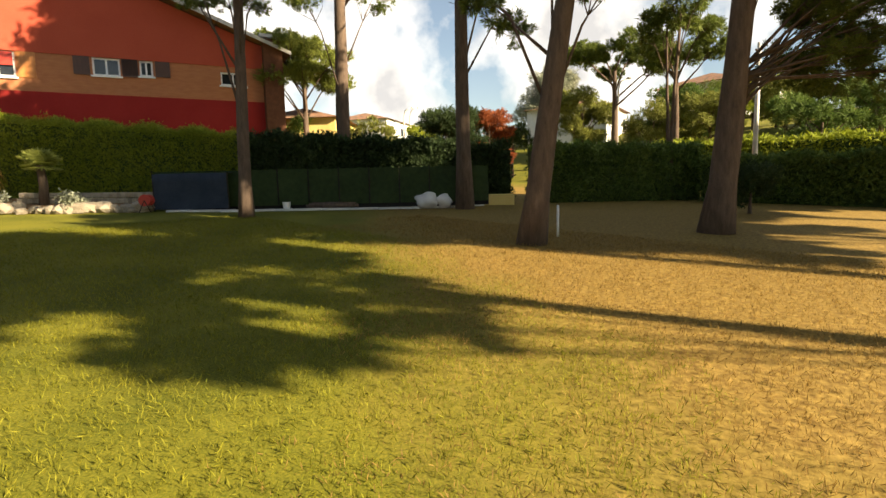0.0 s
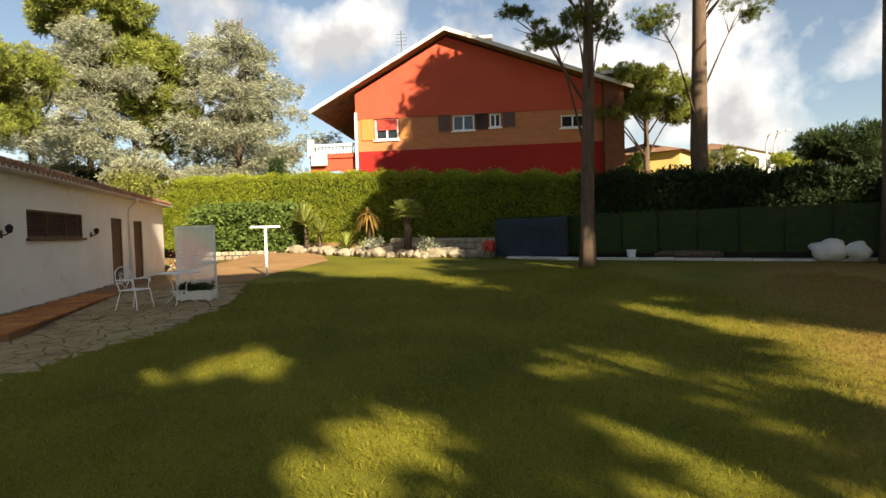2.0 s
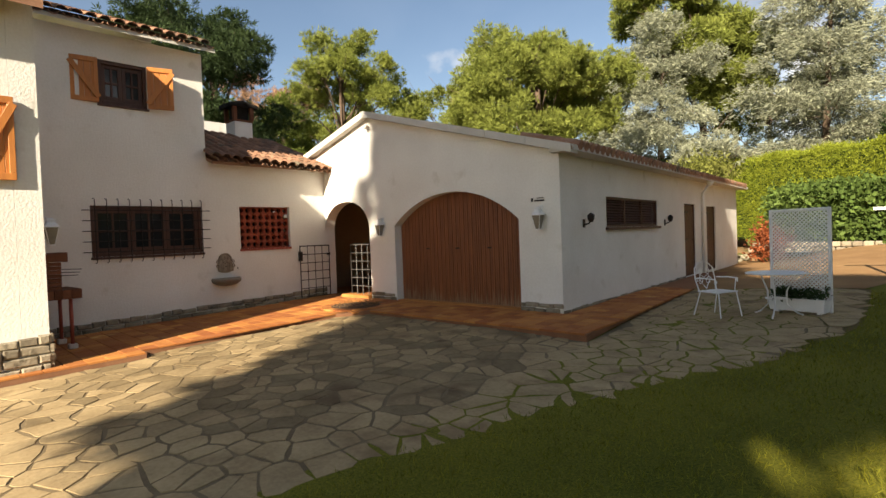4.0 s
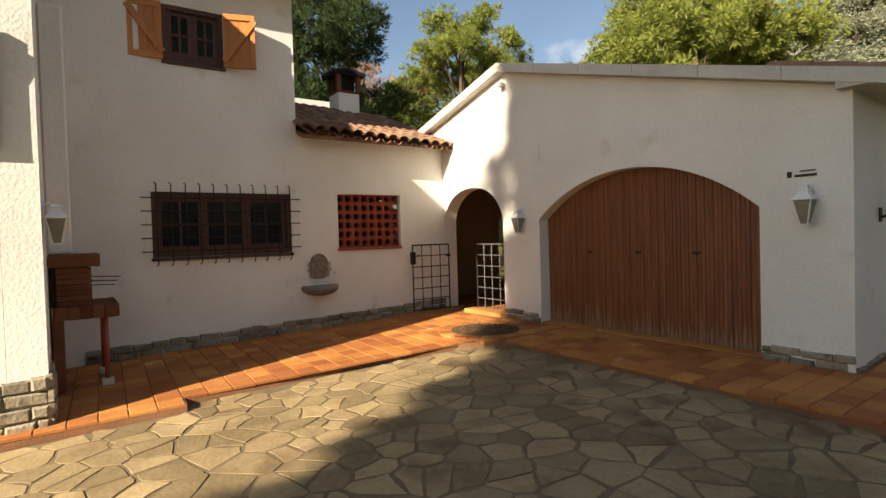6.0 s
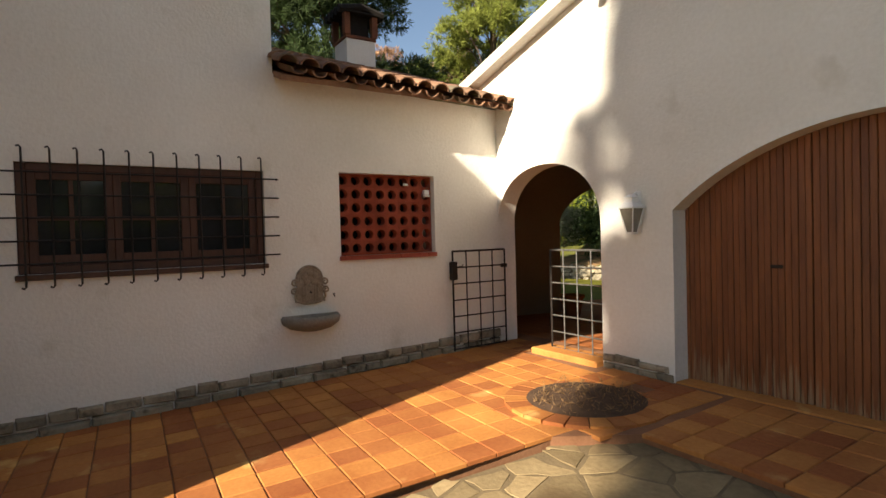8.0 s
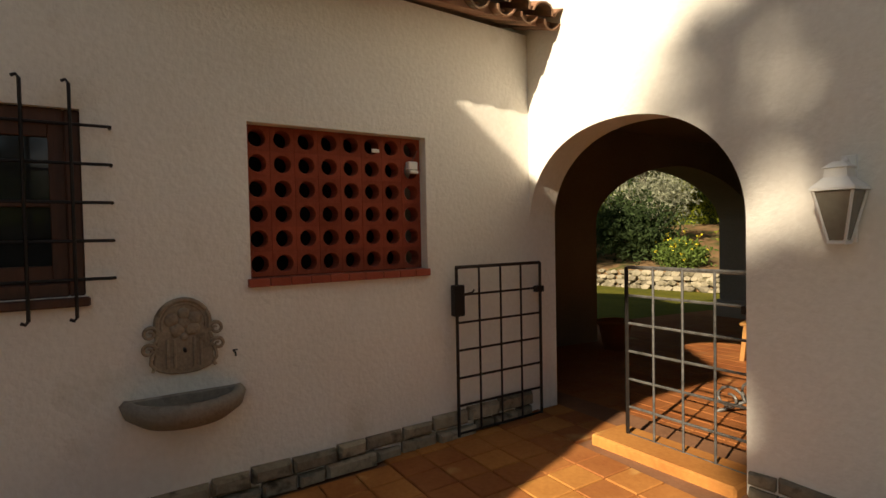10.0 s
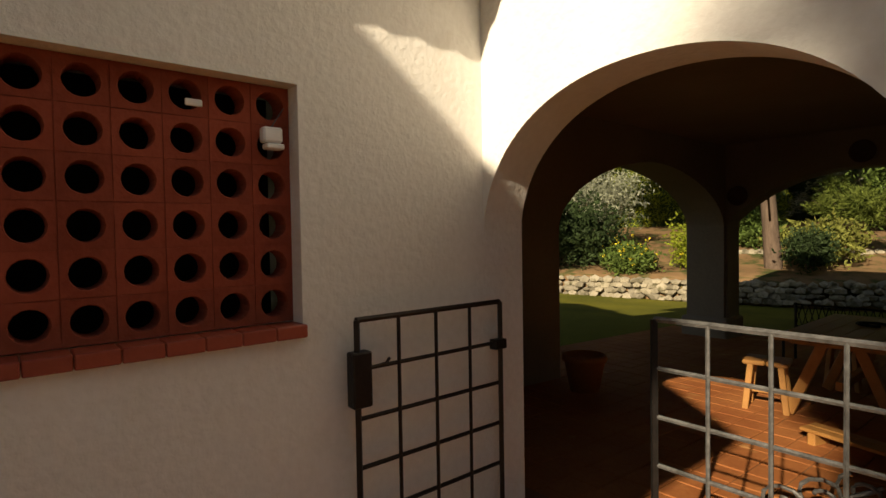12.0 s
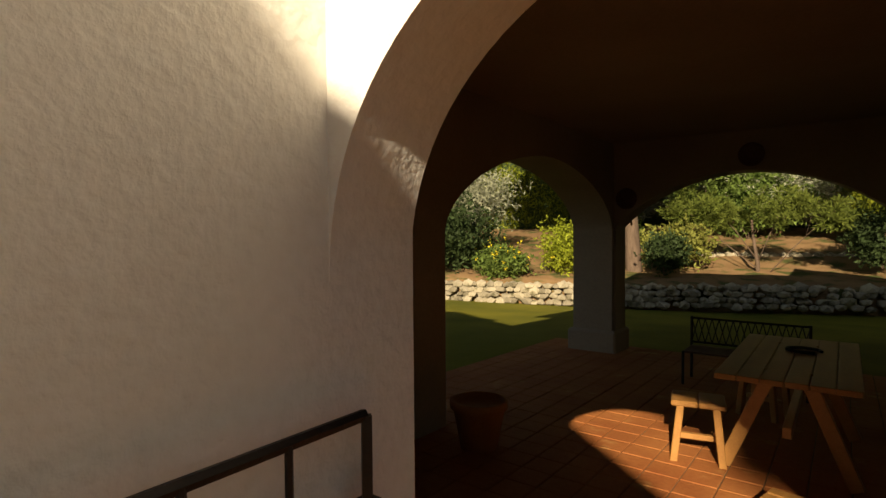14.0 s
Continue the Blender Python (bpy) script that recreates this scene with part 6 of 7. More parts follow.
tagged(leaves("dry_needles", np.c_[rad_ * np.cos(ang), rad_ * np.sin(ang), 0.03 + 0 * ang], 0.06, LITTER_NEEDLE, bed, 2, 0.12, 1.0, 0.0, 5), kind="stuff")

# ---- garden furniture by the garage ----


def garden_chair(m):
    """A white scrolled metal armchair; it faces along local +y."""
    root = thing("garden_chair", m, "white scrolled wrought-iron garden armchair with slatted seat", "chair")
    for sx in (-1, 1):
        rod("leg", [(sx * 0.20, -0.19, 0.43), (sx * 0.25, -0.30, 0.0)], 0.011, WHITE_PAINT, root)
        rod("leg", [(sx * 0.21, 0.20, 0.43), (sx * 0.25, 0.27, 0.0)], 0.011, WHITE_PAINT, root)
        rod("armrest", [(sx * 0.24, -0.24, 0.66), (sx * 0.27, 0.0, 0.67), (sx * 0.26, 0.18, 0.66), (sx * 0.24, 0.20, 0.60)], 0.012, WHITE_PAINT, root)
        rod("arm_post", [(sx * 0.22, 0.16, 0.43), (sx * 0.255, 0.16, 0.66)], 0.010, WHITE_PAINT, root)
        rod("back_scroll", [(sx * (0.10 + 0.075 * (1 - t * 0.7) * math.cos(t * 8)), -0.25 - 0.03, 0.60 + 0.08 * (1 - t * 0.7) * math.sin(t * 8)) for t in np.linspace(0, 1, 16)], 0.007, WHITE_PAINT, root)
        rod("back_scroll", [(sx * (0.09 + 0.06 * (1 - t * 0.7) * math.cos(t * 8 + 2)), -0.29, 0.78 + 0.065 * (1 - t * 0.7) * math.sin(t * 8 + 2)) for t in np.linspace(0, 1, 16)], 0.007, WHITE_PAINT, root)
    rod("back_frame", [(-0.21, -0.21, 0.43), (-0.235, -0.27, 0.65), (-0.22, -0.30, 0.83), (-0.12, -0.32, 0.92), (0, -0.325, 0.945), (0.12, -0.32, 0.92), (0.22, -0.30, 0.83), (0.235, -0.27, 0.65), (0.21, -0.21, 0.43)], 0.012, WHITE_PAINT, root)
    rod("back_heart", [(0, -0.24, 0.46), (-0.12, -0.27, 0.62), (-0.10, -0.295, 0.72), (0, -0.29, 0.66), (0.10, -0.295, 0.72), (0.12, -0.27, 0.62), (0, -0.24, 0.46)], 0.008, WHITE_PAINT, root)
    rod("seat_rim", [(-0.23, -0.21, 0.43), (-0.24, 0.2, 0.43), (0.24, 0.2, 0.43), (0.23, -0.21, 0.43), (-0.23, -0.21, 0.43)], 0.012, WHITE_PAINT, root)
    for i in range(7):
        boxed("seat_slat", (-0.23, -0.20 + i * 0.058, 0.425), (0.23, -0.165 + i * 0.058, 0.437), WHITE_PAINT, root, 0.003)
    return root


def face_to(p, yaw):
    return Matrix.Translation((*p, yard_z(*p) + 0.02)) @ Matrix.Rotation(radians(yaw), 4, "Z")


garden_chair(face_to((8.85, 1.25), -115) @ Matrix.Scale(0.9, 4))
tbl = thing("garden_table", face_to((9.62, 1.45), 10) @ Matrix.Scale(0.92, 4), "round white metal garden table on curved legs", "table")
part("tabletop", lathe(bmesh.new(), [(0.44, 0.705), (0.45, 0.712), (0.45, 0.725), (0.43, 0.732)], 32), WHITE_PAINT, tbl)
for k in range(3):
    a = k * math.tau / 3 + 0.4
    rod("leg", [(0.30 * math.cos(a), 0.30 * math.sin(a), 0.705), (0.16 * math.cos(a), 0.16 * math.sin(a), 0.42), (0.15 * math.cos(a), 0.15 * math.sin(a), 0.2), (0.30 * math.cos(a), 0.30 * math.sin(a), 0.06), (0.40 * math.cos(a), 0.40 * math.sin(a), 0.015)], 0.014, WHITE_PAINT, tbl, 8)
rod("ring", [(0.155 * math.cos(a), 0.155 * math.sin(a), 0.3) for a in np.linspace(0, math.tau, 20)], 0.009, WHITE_PAINT, tbl)


def trellis(m, w, h):
    root = thing("trellis_screen", m, "white diagonal lattice screen standing in a planter", "trellis")
    for x in (0, w - 0.04):
        boxed("post", (x, -0.02, 0.0), (x + 0.04, 0.02, h), WHITE_PAINT, root, 0.004)
    for z in (0.05, h - 0.04):
        boxed("rail", (0.04, -0.018, z), (w - 0.04, 0.018, z + 0.04), WHITE_PAINT, root, 0.004)
    for k, sgn in ((0, 1), (1, -1)):
        bm = bmesh.new()
        step = 0.062
        n = int((w + h) / step) + 1
        for i in range(n):
            c = i * step
            if sgn > 0:
                a, b = (max(0, c - h), min(c, h)), (min(c, w), max(0, c - w))
            else:
                a, b = (max(0, c - h), h - min(c, h)), (min(c, w), h - max(0, c - w))
            p, q = Vector((a[0], 0.004 * sgn, a[1])), Vector((b[0], 0.004 * sgn, b[1]))
            if (q - p).length < 0.05:
                continue
            d = (q - p).normalized()
            s = Vector((-d.z, 0, d.x)) * 0.0095
            v = [bm.verts.new(e + t * s + Vector((0, o, 0))) for e in (p, q) for t in (-1, 1) for o in (-0.003, 0.003)]
            for f in BOX:
                bm.faces.new([v[j] for j in f])
        part("lattice", bm, WHITE_PAINT, root, "one layer of diagonal laths")
    return root


trellis(Matrix.Translation((9.38, 2.25, yard_z(9.6, 2.2) + 0.0)) @ Matrix.Rotation(radians(-15), 4, "Z"), 0.90, 1.62)
planter = thing("planter_trough", Matrix.Translation((9.43, 2.08, yard_z(9.6, 2.1))) @ Matrix.Rotation(radians(-15), 4, "Z"), "long white planter trough of small dry plants", "planter")
bm = bmesh.new()
o = [bm.verts.new(p) for p in ((0.03, -0.13, 0.03), (0.80, -0.13, 0.03), (0.80, 0.05, 0.03), (0.03, 0.05, 0.03), (0, -0.16, 0.23), (0.83, -0.16, 0.23), (0.83, 0.08, 0.23), (0, 0.08, 0.23), (0.03, -0.13, 0.21), (0.80, -0.13, 0.21), (0.80, 0.05, 0.21), (0.03, 0.05, 0.21))]
for f in ((3, 2, 1, 0), (0, 1, 5, 4), (1, 2, 6, 5), (2, 3, 7, 6), (3, 0, 4, 7), (4, 5, 9, 8), (5, 6, 10, 9), (6, 7, 11, 10), (7, 4, 8, 11), (8, 9, 10, 11)):
    bm.faces.new([o[i] for i in f])
part("trough", bm, WHITE_PAINT, planter)
for x in (0.1, 0.7):
    boxed("foot", (x, -0.12, 0.0), (x + 0.06, 0.04, 0.03), WHITE_PAINT, planter, 0.004)
rg = np.random.default_rng(8)
leaves("plant", np.c_[rg.uniform(0.05, 0.78, 160), rg.uniform(-0.12, 0.04, 160), rg.uniform(0.22, 0.36, 160)], 0.07, DARK_LEAF, planter, 5, 0.4, seed=8)
tp = thing("clothes_post", Matrix.Translation((10.85, 6.0, yard_z(10.85, 6.0))), "white T-shaped metal clothes-line post", "post")
boxed("post", (-0.035, -0.035, -0.05), (0.035, 0.035, 1.40), WHITE_PAINT, tp, 0.006)
boxed("crossbar", (-0.42, -0.03, 1.40), (0.42, 0.03, 1.46), WHITE_PAINT, tp, 0.006)
for x in (-0.36, -0.12, 0.12, 0.36):
    rod("hook", [(x, 0, 1.46), (x, 0, 1.50)], 0.008, IRON_WORN, tp)

# ---- rock bed, plants and fence along the boundary ----


def rock(c, r, seed, z=None, name="rock", group="rocks edging the bed", material=None):
    rng = random.Random(seed)
    bm = bmesh.new()
    bmesh.ops.create_icosphere(bm, subdivisions=2, radius=1.0)
    off = Vector((rng.uniform(-9, 9), rng.uniform(-9, 9), rng.uniform(-9, 9)))
    for v in bm.verts:
        k = 1 + 0.38 * noise.noise(v.co * 1.1 + off)
        v.co = Vector((v.co.x * r * rng.uniform(1, 1.04) * k * 1.15, v.co.y * r * k, v.co.z * r * 0.72 * k))
    bmesh.ops.rotate(bm, verts=bm.verts, matrix=Matrix.Rotation(rng.uniform(0, 6), 3, "Z"))
    ob = part(name, bm, material or ROCK)
    ob.location = (c[0], c[1], (ground_z(*c) if z is None else z) + r * 0.42)
    return tagged(ob, "pale rough limestone rock half sunk in earth", "rock", group)


def bed_line(u, off=0.0):
    """Along the lawn's far edge, where the rocks lie."""
    pts = [(10.6, 15.2), (13.1, 11.4), (15.6, 9.0), (17.9, 7.55)]
    k = min(max(u, 0), 2.999)
    a, b = pts[int(k)], pts[int(k) + 1]
    f = k - int(k)
    return (a[0] + (b[0] - a[0]) * f + 0.62 * off, a[1] + (b[1] - a[1]) * f + 0.78 * off)


rr = random.Random(3)
for i in range(34):
    u = 3 * i / 33
    rock(bed_line(u, rr.uniform(-0.15, 0.25)), rr.uniform(0.16, 0.34), 100 + i)
for i in range(12):
    rock(bed_line(rr.uniform(0, 1.8), rr.uniform(0.4, 1.4)), rr.uniform(0.2, 0.4), 200 + i)
bed_soil = []
for i in range(13):
    u = 3 * i / 12
    bed_soil.append((bed_line(u, 0.0), bed_line(u, 2.6)))
verts, faces = [], []
for i, (a, b) in enumerate(bed_soil):
    for t in (0, 0.25, 0.6, 1):
        x, y = a[0] + (b[0] - a[0]) * t, a[1] + (b[1] - a[1]) * t
        verts.append((x, y, ground_z(x, y) + (0.02, 0.22, 0.30, 0.35)[int(t > 0.1) + int(t > 0.5) + int(t > 0.9)]))
for i in range(12):
    for k in range(3):
        faces.append((i * 4 + k, i * 4 + k + 1, i * 4 + k + 5, i * 4 + k + 4))
tagged(link("soil_bank", verts, faces, SOIL, smooth=True), "raised earth bed in front of the hedge", "soil", kind="structure")
low = thing("low_wall", Matrix(), "low pale stone retaining wall behind the rocks", "wall")
for i in range(30):
    for c in range(2):
        u = 1.5 + 1.5 * (i + 0.5 * c) / 30
        a, b = bed_line(u, 1.1), bed_line(min(u + 0.052, 2.999), 1.1)
        z = ground_z(*a) + 0.25 + c * 0.2
        m = Matrix.Translation((*a, z)) @ Matrix.Rotation(math.atan2(b[1] - a[1], b[0] - a[0]), 4, "Z")
        boxed("stone", (0, -0.14, 0), (max(math.hypot(b[0] - a[0], b[1] - a[1]) + 0.03, 0.16), 0.14, 0.19), ROCK, low, 0.025, m=m)


def pz(p, h=0.25):
    return ground_z(*p) + h


spiky("yucca", "green sword-leaved yucca in the rock bed", (11.6, 14.2), 170, 1.05, YUCCA, 0.95, 0.10, 1, pz((11.6, 14.2)), droop=0.2)
spiky("yucca", "green sword-leaved yucca in the rock bed", (12.2, 13.9), 120, 0.9, YUCCA, 0.5, 0.09, 2, pz((12.2, 13.9)), droop=0.2)
spiky("agave", "pale variegated agave among rocks", (13.3, 12.2), 80, 0.85, YUCCA, 0.1, 0.11, 3, pz((13.3, 12.2), 0.1))
spiky("agave", "pale variegated agave among rocks", (13.9, 11.9), 50, 0.55, PALE_LEAF, 0.05, 0.08, 4, pz((13.9, 11.9), 0.05))
spiky("dry_palm", "dry straw-coloured palm stump", (14.2, 11.8), 150, 0.75, STRAW, 1.25, 0.07, 5, pz((14.2, 11.8), 0.1), droop=1.6)


def fan_palm(c, z, trunk_h, seed):
    rng = random.Random(seed)
    root = thing("fan_palm", Matrix.Translation((*c, z)), "dwarf fan palm with pale pleated leaves", "palm")
    part("trunk", tube(bmesh.new(), [(0, 0, -0.1), (0.05, 0, trunk_h * 0.5), (0, 0, trunk_h)], 0.16, 9, 0.13), BARK, root, smooth=True)
    for k in range(26):
        a, e = rng.uniform(0, math.tau), rng.uniform(-0.2, 1.3)
        d = Vector((math.cos(a) * math.cos(e), math.sin(a) * math.cos(e), math.sin(e)))
        base = Vector((0, 0, trunk_h))
        hub = base + d * 0.32
        bm = tube(bmesh.new(), [base, hub], 0.012, 5)
        side = Vector((-math.sin(a), math.cos(a), 0))
        nrm = d.cross(side)
        for j in range(13):
            b = (j - 6) / 6 * 1.9
            f = (d * math.cos(b) + side * math.sin(b)).normalized()
            w = f.cross(nrm).normalized() * 0.04
            v = [bm.verts.new(q) for q in (hub, hub + f * 0.26 + w, hub + f * 0.46 - Vector((0, 0, 0.06)), hub + f * 0.26 - w)]
            bm.faces.new(v)
        part("leaf", bm, YUCCA, root)
    return root


fan_palm((15.6, 10.2), pz((15.6, 10.2)), 1.35, 1)
bush("shrub", "low grey shrub among the rocks", (*bed_line(2.2, 0.3), pz(bed_line(2.2), 0.1)), (0.5, 0.5, 0.35), CEDAR, 300, 0.14, 5)
bush("shrub", "low grey shrub among the rocks", (*bed_line(1.45, 0.2), pz(bed_line(1.45), 0.1)), (0.4, 0.4, 0.3), CEDAR, 250, 0.14, 6)
hedge("ivy_bank", "glossy variegated ivy covering the bank below the hedge", (6.6, 17.8), (11.3, 15.25), 0.7, 0.6, 2.5, 2.4, 1.4, IVY, 6500, 0.19, 9, "ivy", 5, 0.22, 0.6)
bush("shrub", "dry reddish shrub at the garage corner", (6.9, 14.8), (0.9, 0.9, 0.9), RUSSET, 500, 0.15, 7)
bush("shrub", "yellow-green conifer shrub above the garage eave", (3.2, 19.0, 2.6), (1.6, 1.6, 1.1), PALE_LEAF, 1200, 0.14, 8, 6)
bush("shrub", "small dark conifer poking above the hedge", (10.2, 18.0, 3.9), (0.7, 0.7, 0.7), DARK_LEAF, 500, 0.15, 9)
rubble = thing("stone_wall", Matrix(), "low dry-stone wall by the garage corner", "wall")
for i in range(16):
    for c in range(2):
        boxed("stone", (6.0 + i * 0.30 + 0.15 * (c % 2), 14.6 + 0.1 * rr.random(), 0.35 + c * 0.19), (6.0 + i * 0.30 + 0.15 * (c % 2) + 0.28, 15.0, 0.35 + (c + 1) * 0.19 - 0.015), ROCK, rubble, 0.03)

# blue sheeted frame, reel, sack and fence wall
FU = Vector((0.745, -0.667, 0))  # along the fence
FN = Vector((-0.667, -0.745, 0))


def fence_m(x, y, z=None):
    return Matrix.Translation((x, y, ground_z(x, y) if z is None else z)) @ Matrix(((FU.x, -FN.x, 0, 0), (FU.y, -FN.y, 0, 0), (0, 0, 1, 0), (0, 0, 0, 1)))


shed = thing("sheeted_frame", fence_m(18.35, 7.55), "shade-darkened blue sheet stretched over a metal frame at the lawn's edge", "cover")
for x in (0.0, 2.55):
    rod("post", [(x, 0, -0.05), (x, 0, 1.30)], 0.025, IRON, shed)
    rod("post", [(x, 0.8, -0.05), (x, 0.8, 1.35)], 0.025, IRON, shed)
bm = bmesh.new()
cols = 14
grid = [[bm.verts.new((2.55 * i / cols, -0.02 + 0.02 * math.sin(i * 1.7 + j), 0.06 + 1.22 * j / 4)) for j in range(5)] + [bm.verts.new((2.55 * i / cols, 0.8, 1.33))] for i in range(cols + 1)]
for i in range(cols):
    for j in range(5):
        bm.faces.new((grid[i][j], grid[i + 1][j], grid[i + 1][j + 1], grid[i][j + 1]))
part("sheet", bm, BLUE_TARP, shed, "blue sheet with shade put into its colour", smooth=True)
reel = thing("hose_reel", fence_m(18.05, 7.35), "red hose reel on a stand", "hose reel")
for y in (-0.15, 0.15):
    part("disc", lathe(bmesh.new(), [(0.05, -0.01), (0.20, -0.012), (0.20, 0.012), (0.05, 0.01)], 20), RED_PLASTIC, reel).matrix_local = Matrix.Translation((0, y, 0.42)) @ Matrix.Rotation(radians(90), 4, "X")
part("hose", lathe(bmesh.new(), [(0.17, -0.13), (0.19, -0.06), (0.17, 0.0), (0.19, 0.06), (0.17, 0.13)], 16), RED_PLASTIC, reel).matrix_local = Matrix.Translation((0, 0, 0.42)) @ Matrix.Rotation(radians(90), 4, "X")
for x in (-0.2, 0.2):
    rod("leg", [(x, 0.17, 0), (0, 0.17, 0.42)], 0.014, IRON, reel)
    rod("leg", [(x, -0.17, 0), (0, -0.17, 0.42)], 0.014, IRON, reel)
wall_fence = thing("fence", fence_m(18.6, 8.3), "low dark block wall with green mesh under the hedge", "fence")
boxed("wall", (0, 0.0, -0.1), (12.2, 0.2, 0.95), SOOT_AND_BACKING, wall_fence, 0.01)
for i in range(11):
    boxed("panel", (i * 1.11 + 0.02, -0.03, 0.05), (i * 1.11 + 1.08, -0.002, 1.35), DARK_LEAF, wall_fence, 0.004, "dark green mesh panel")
    rod("post", [(i * 1.11, -0.05, 0), (i * 1.11, -0.05, 1.4)], 0.02, IRON, wall_fence)
kerb = thing("kerb_path", Matrix(), "pale concrete edging along the far side of the lawn", "kerb", kind="structure")
kp = [(18.6, 7.1), (20.3, 5.6), (22.0, 4.5), (24.5, 2.8), (26.6, 1.5), (28.5, 1.2)]
for a, b in zip(kp, kp[1:]):
    n = 3
    for i in range(n):
        p, q = Vector(a).lerp(Vector(b), i / n), Vector(a).lerp(Vector(b), (i + 1) / n)
        m = Matrix.Translation((p.x, p.y, ground_z(p.x, p.y) - 0.02)) @ Matrix.Rotation(math.atan2(q.y - p.y, q.x - p.x), 4, "Z")
        boxed("slab", (0.01, -0.15, 0), ((q - p).length - 0.01, 0.25, 0.08), CONCRETE, kerb, 0.012, m=m)
board = boxed("board", (-0.4, -0.1, 0), (0.4, 0.1, 0.05), WHITE_PAINT, None, 0.01, m=fence_m(20.2, 5.45))
tagged(board, "pale plank lying on the grass edge", "plank")
tub = thing("bucket", fence_m(22.0, 4.95), "white plastic tub on its side", "bucket")
part("body", lathe(bmesh.new(), [(0.11, 0), (0.15, 0.26), (0.16, 0.26), (0.16, 0.28)], 16), WHITE_PAINT, tub)
rod("handle", [(0.15 * math.cos(a), 0, 0.26 + 0.12 * math.sin(a)) for a in np.linspace(0, math.pi, 9)], 0.006, IRON, tub)
pile = thing("log_pile", fence_m(22.6, 4.6), "dark heap of boards and cut logs by the fence", "log pile")
for i in range(7):
    rod("log", [(0.1 * i, rr.uniform(-0.2, 0.2), 0.1 + 0.05 * (i % 3)), (1.3 + 0.1 * i, rr.uniform(-0.2, 0.2), 0.1 + 0.06 * (i % 2))], 0.07, BARK, pile, 8)


def sack(m, seed):
    bm = bmesh.new()
    bmesh.ops.create_icosphere(bm, subdivisions=3, radius=1.0)
    off = Vector((seed * 3.1, seed, 0))
    for v in bm.verts:
        k = 1 + 0.30 * noise.noise(v.co * 1.4 + off) + 0.12 * noise.noise(v.co * 3.7 + off)
        v.co = Vector((v.co.x * 0.46 * k, v.co.y * 0.34 * k, max(-0.30, v.co.z * 0.33 * k)))
    ob = part("sack", bm, SACK, smooth=True)
    ob.matrix_world = m @ Matrix.Translation((0, 0, 0.29))
    return tagged(ob, "bulging white builder's sack on the grass edge", "sack", "sacks")


sack(fence_m(26.0, 1.75), 1)
sack(fence_m(26.55, 1.45), 2)
crate = boxed("stone_block", (-0.4, -0.3, -0.05), (0.9, 0.3, 0.42), YELLOW_WALL, None, 0.03, m=fence_m(29.2, 1.3))
tagged(crate, "ochre rendered block by the hedge gap", "block")
tree("clipped_tree", "small shrub clipped to a dark cone on a short stem", (32.4, -7.4), (32.4, -7.4, 0.6), 0.07, [((32.4, -7.4, 0.75), (0.85, 0.85, 0.6)), ((32.4, -7.4, 1.2), (0.95, 0.95, 0.4))], DARK_LEAF, size=0.16, density=420, seed=71, limbs=False, bend=0.02, category="shrub")
tree("thin_tree", "thin bare-trunked young pine by the fence", (37.0, -2.8), (37.2, -2.9, 8.5), 0.11, ring((37.2, -2.9), 0.8, 4, 8.6, 0.8, 91), PINE, seed=72)
tree("thin_tree", "thin bare-trunked young pine by the fence", (37.9, -2.4), (37.5, -2.2, 8.0), 0.10, ring((37.5, -2.2), 0.7, 4, 8.0, 0.7, 92), PINE, seed=73)
stake = rod("stake", [(22.9, -6.0, -0.25), (22.9, -6.0, 0.55)], 0.03, WHITE_PAINT, None, 8)
tagged(stake, "short pale stake in the lawn", "stake")
pole = thing("utility_pole", Matrix.Translation((41.0, -5.1, ground_z(41, -5.1))), "grey wooden utility pole behind the hedge", "pole")
rod("pole", [(0, 0, -0.2), (0, 0, 7.2)], 0.13, CONCRETE, pole, 10, "", 0.09)
rod("crossarm", [(-0.5, 0, 6.8), (0.5, 0, 6.8)], 0.05, BARK, pole)
for (x, y) in ((44.9, 24.6), (46.0, 25.0), (52.0, 7.6)):
    z = ground_z(x, y)
    lamp = thing("street_lamp", Matrix.Translation((x, y, z)), "grey curved street lamp beyond the hedge", "street lamp", "street lamps")
    rod("pole", [(0, 0, 0), (0, 0, 5.6), (0.1, -0.1, 6.2), (0.6, -0.5, 6.5)], 0.07, CONCRETE, lamp, 8)
    boxed("head", (0.5, -0.6, 6.42), (0.95, -0.4, 6.55), WHITE_PAINT, lamp, 0.02)
for k, (x, y) in enumerate(((47.5, 24.5), (48.6, 25.2), (44.0, 26.0))):
    tree("cypress", "slim dark cypress beside the street", (x, y), (x, y, 5.5), 0.1, [((x, y, 1.2 + j * 1.0), (0.42 - j * 0.05, 0.42 - j * 0.05, 0.8)) for j in range(6)], DARK_LEAF, size=0.2, density=200, seed=95 + k, limbs=False)

# ---- porch ----
pt = thing("picnic_table", Matrix.Translation((0.61, 4.22, -0.075)), "varnished wooden picnic table with slanted legs under the porch", "table")
for i in range(6):
    boxed("plank", (-0.42 + i * 0.14, -0.88, 0.71), (-0.42 + i * 0.14 + 0.138, 0.88, 0.75), TABLE_WOOD, pt, 0.006)
for y in (-0.55, 0.55):
    for s in (-1, 1):
        boxed("leg", (-0.045, -0.03, 0), (0.045, 0.03, 0.80), TABLE_WOOD, pt, 0.006, m=Matrix.Translation((s * 0.40, y, 0.0)) @ Matrix.Rotation(radians(-s * 22), 4, "Y"))
    boxed("crossbeam", (-0.38, y - 0.035, 0.64), (0.38, y + 0.035, 0.71), TABLE_WOOD, pt, 0.006)
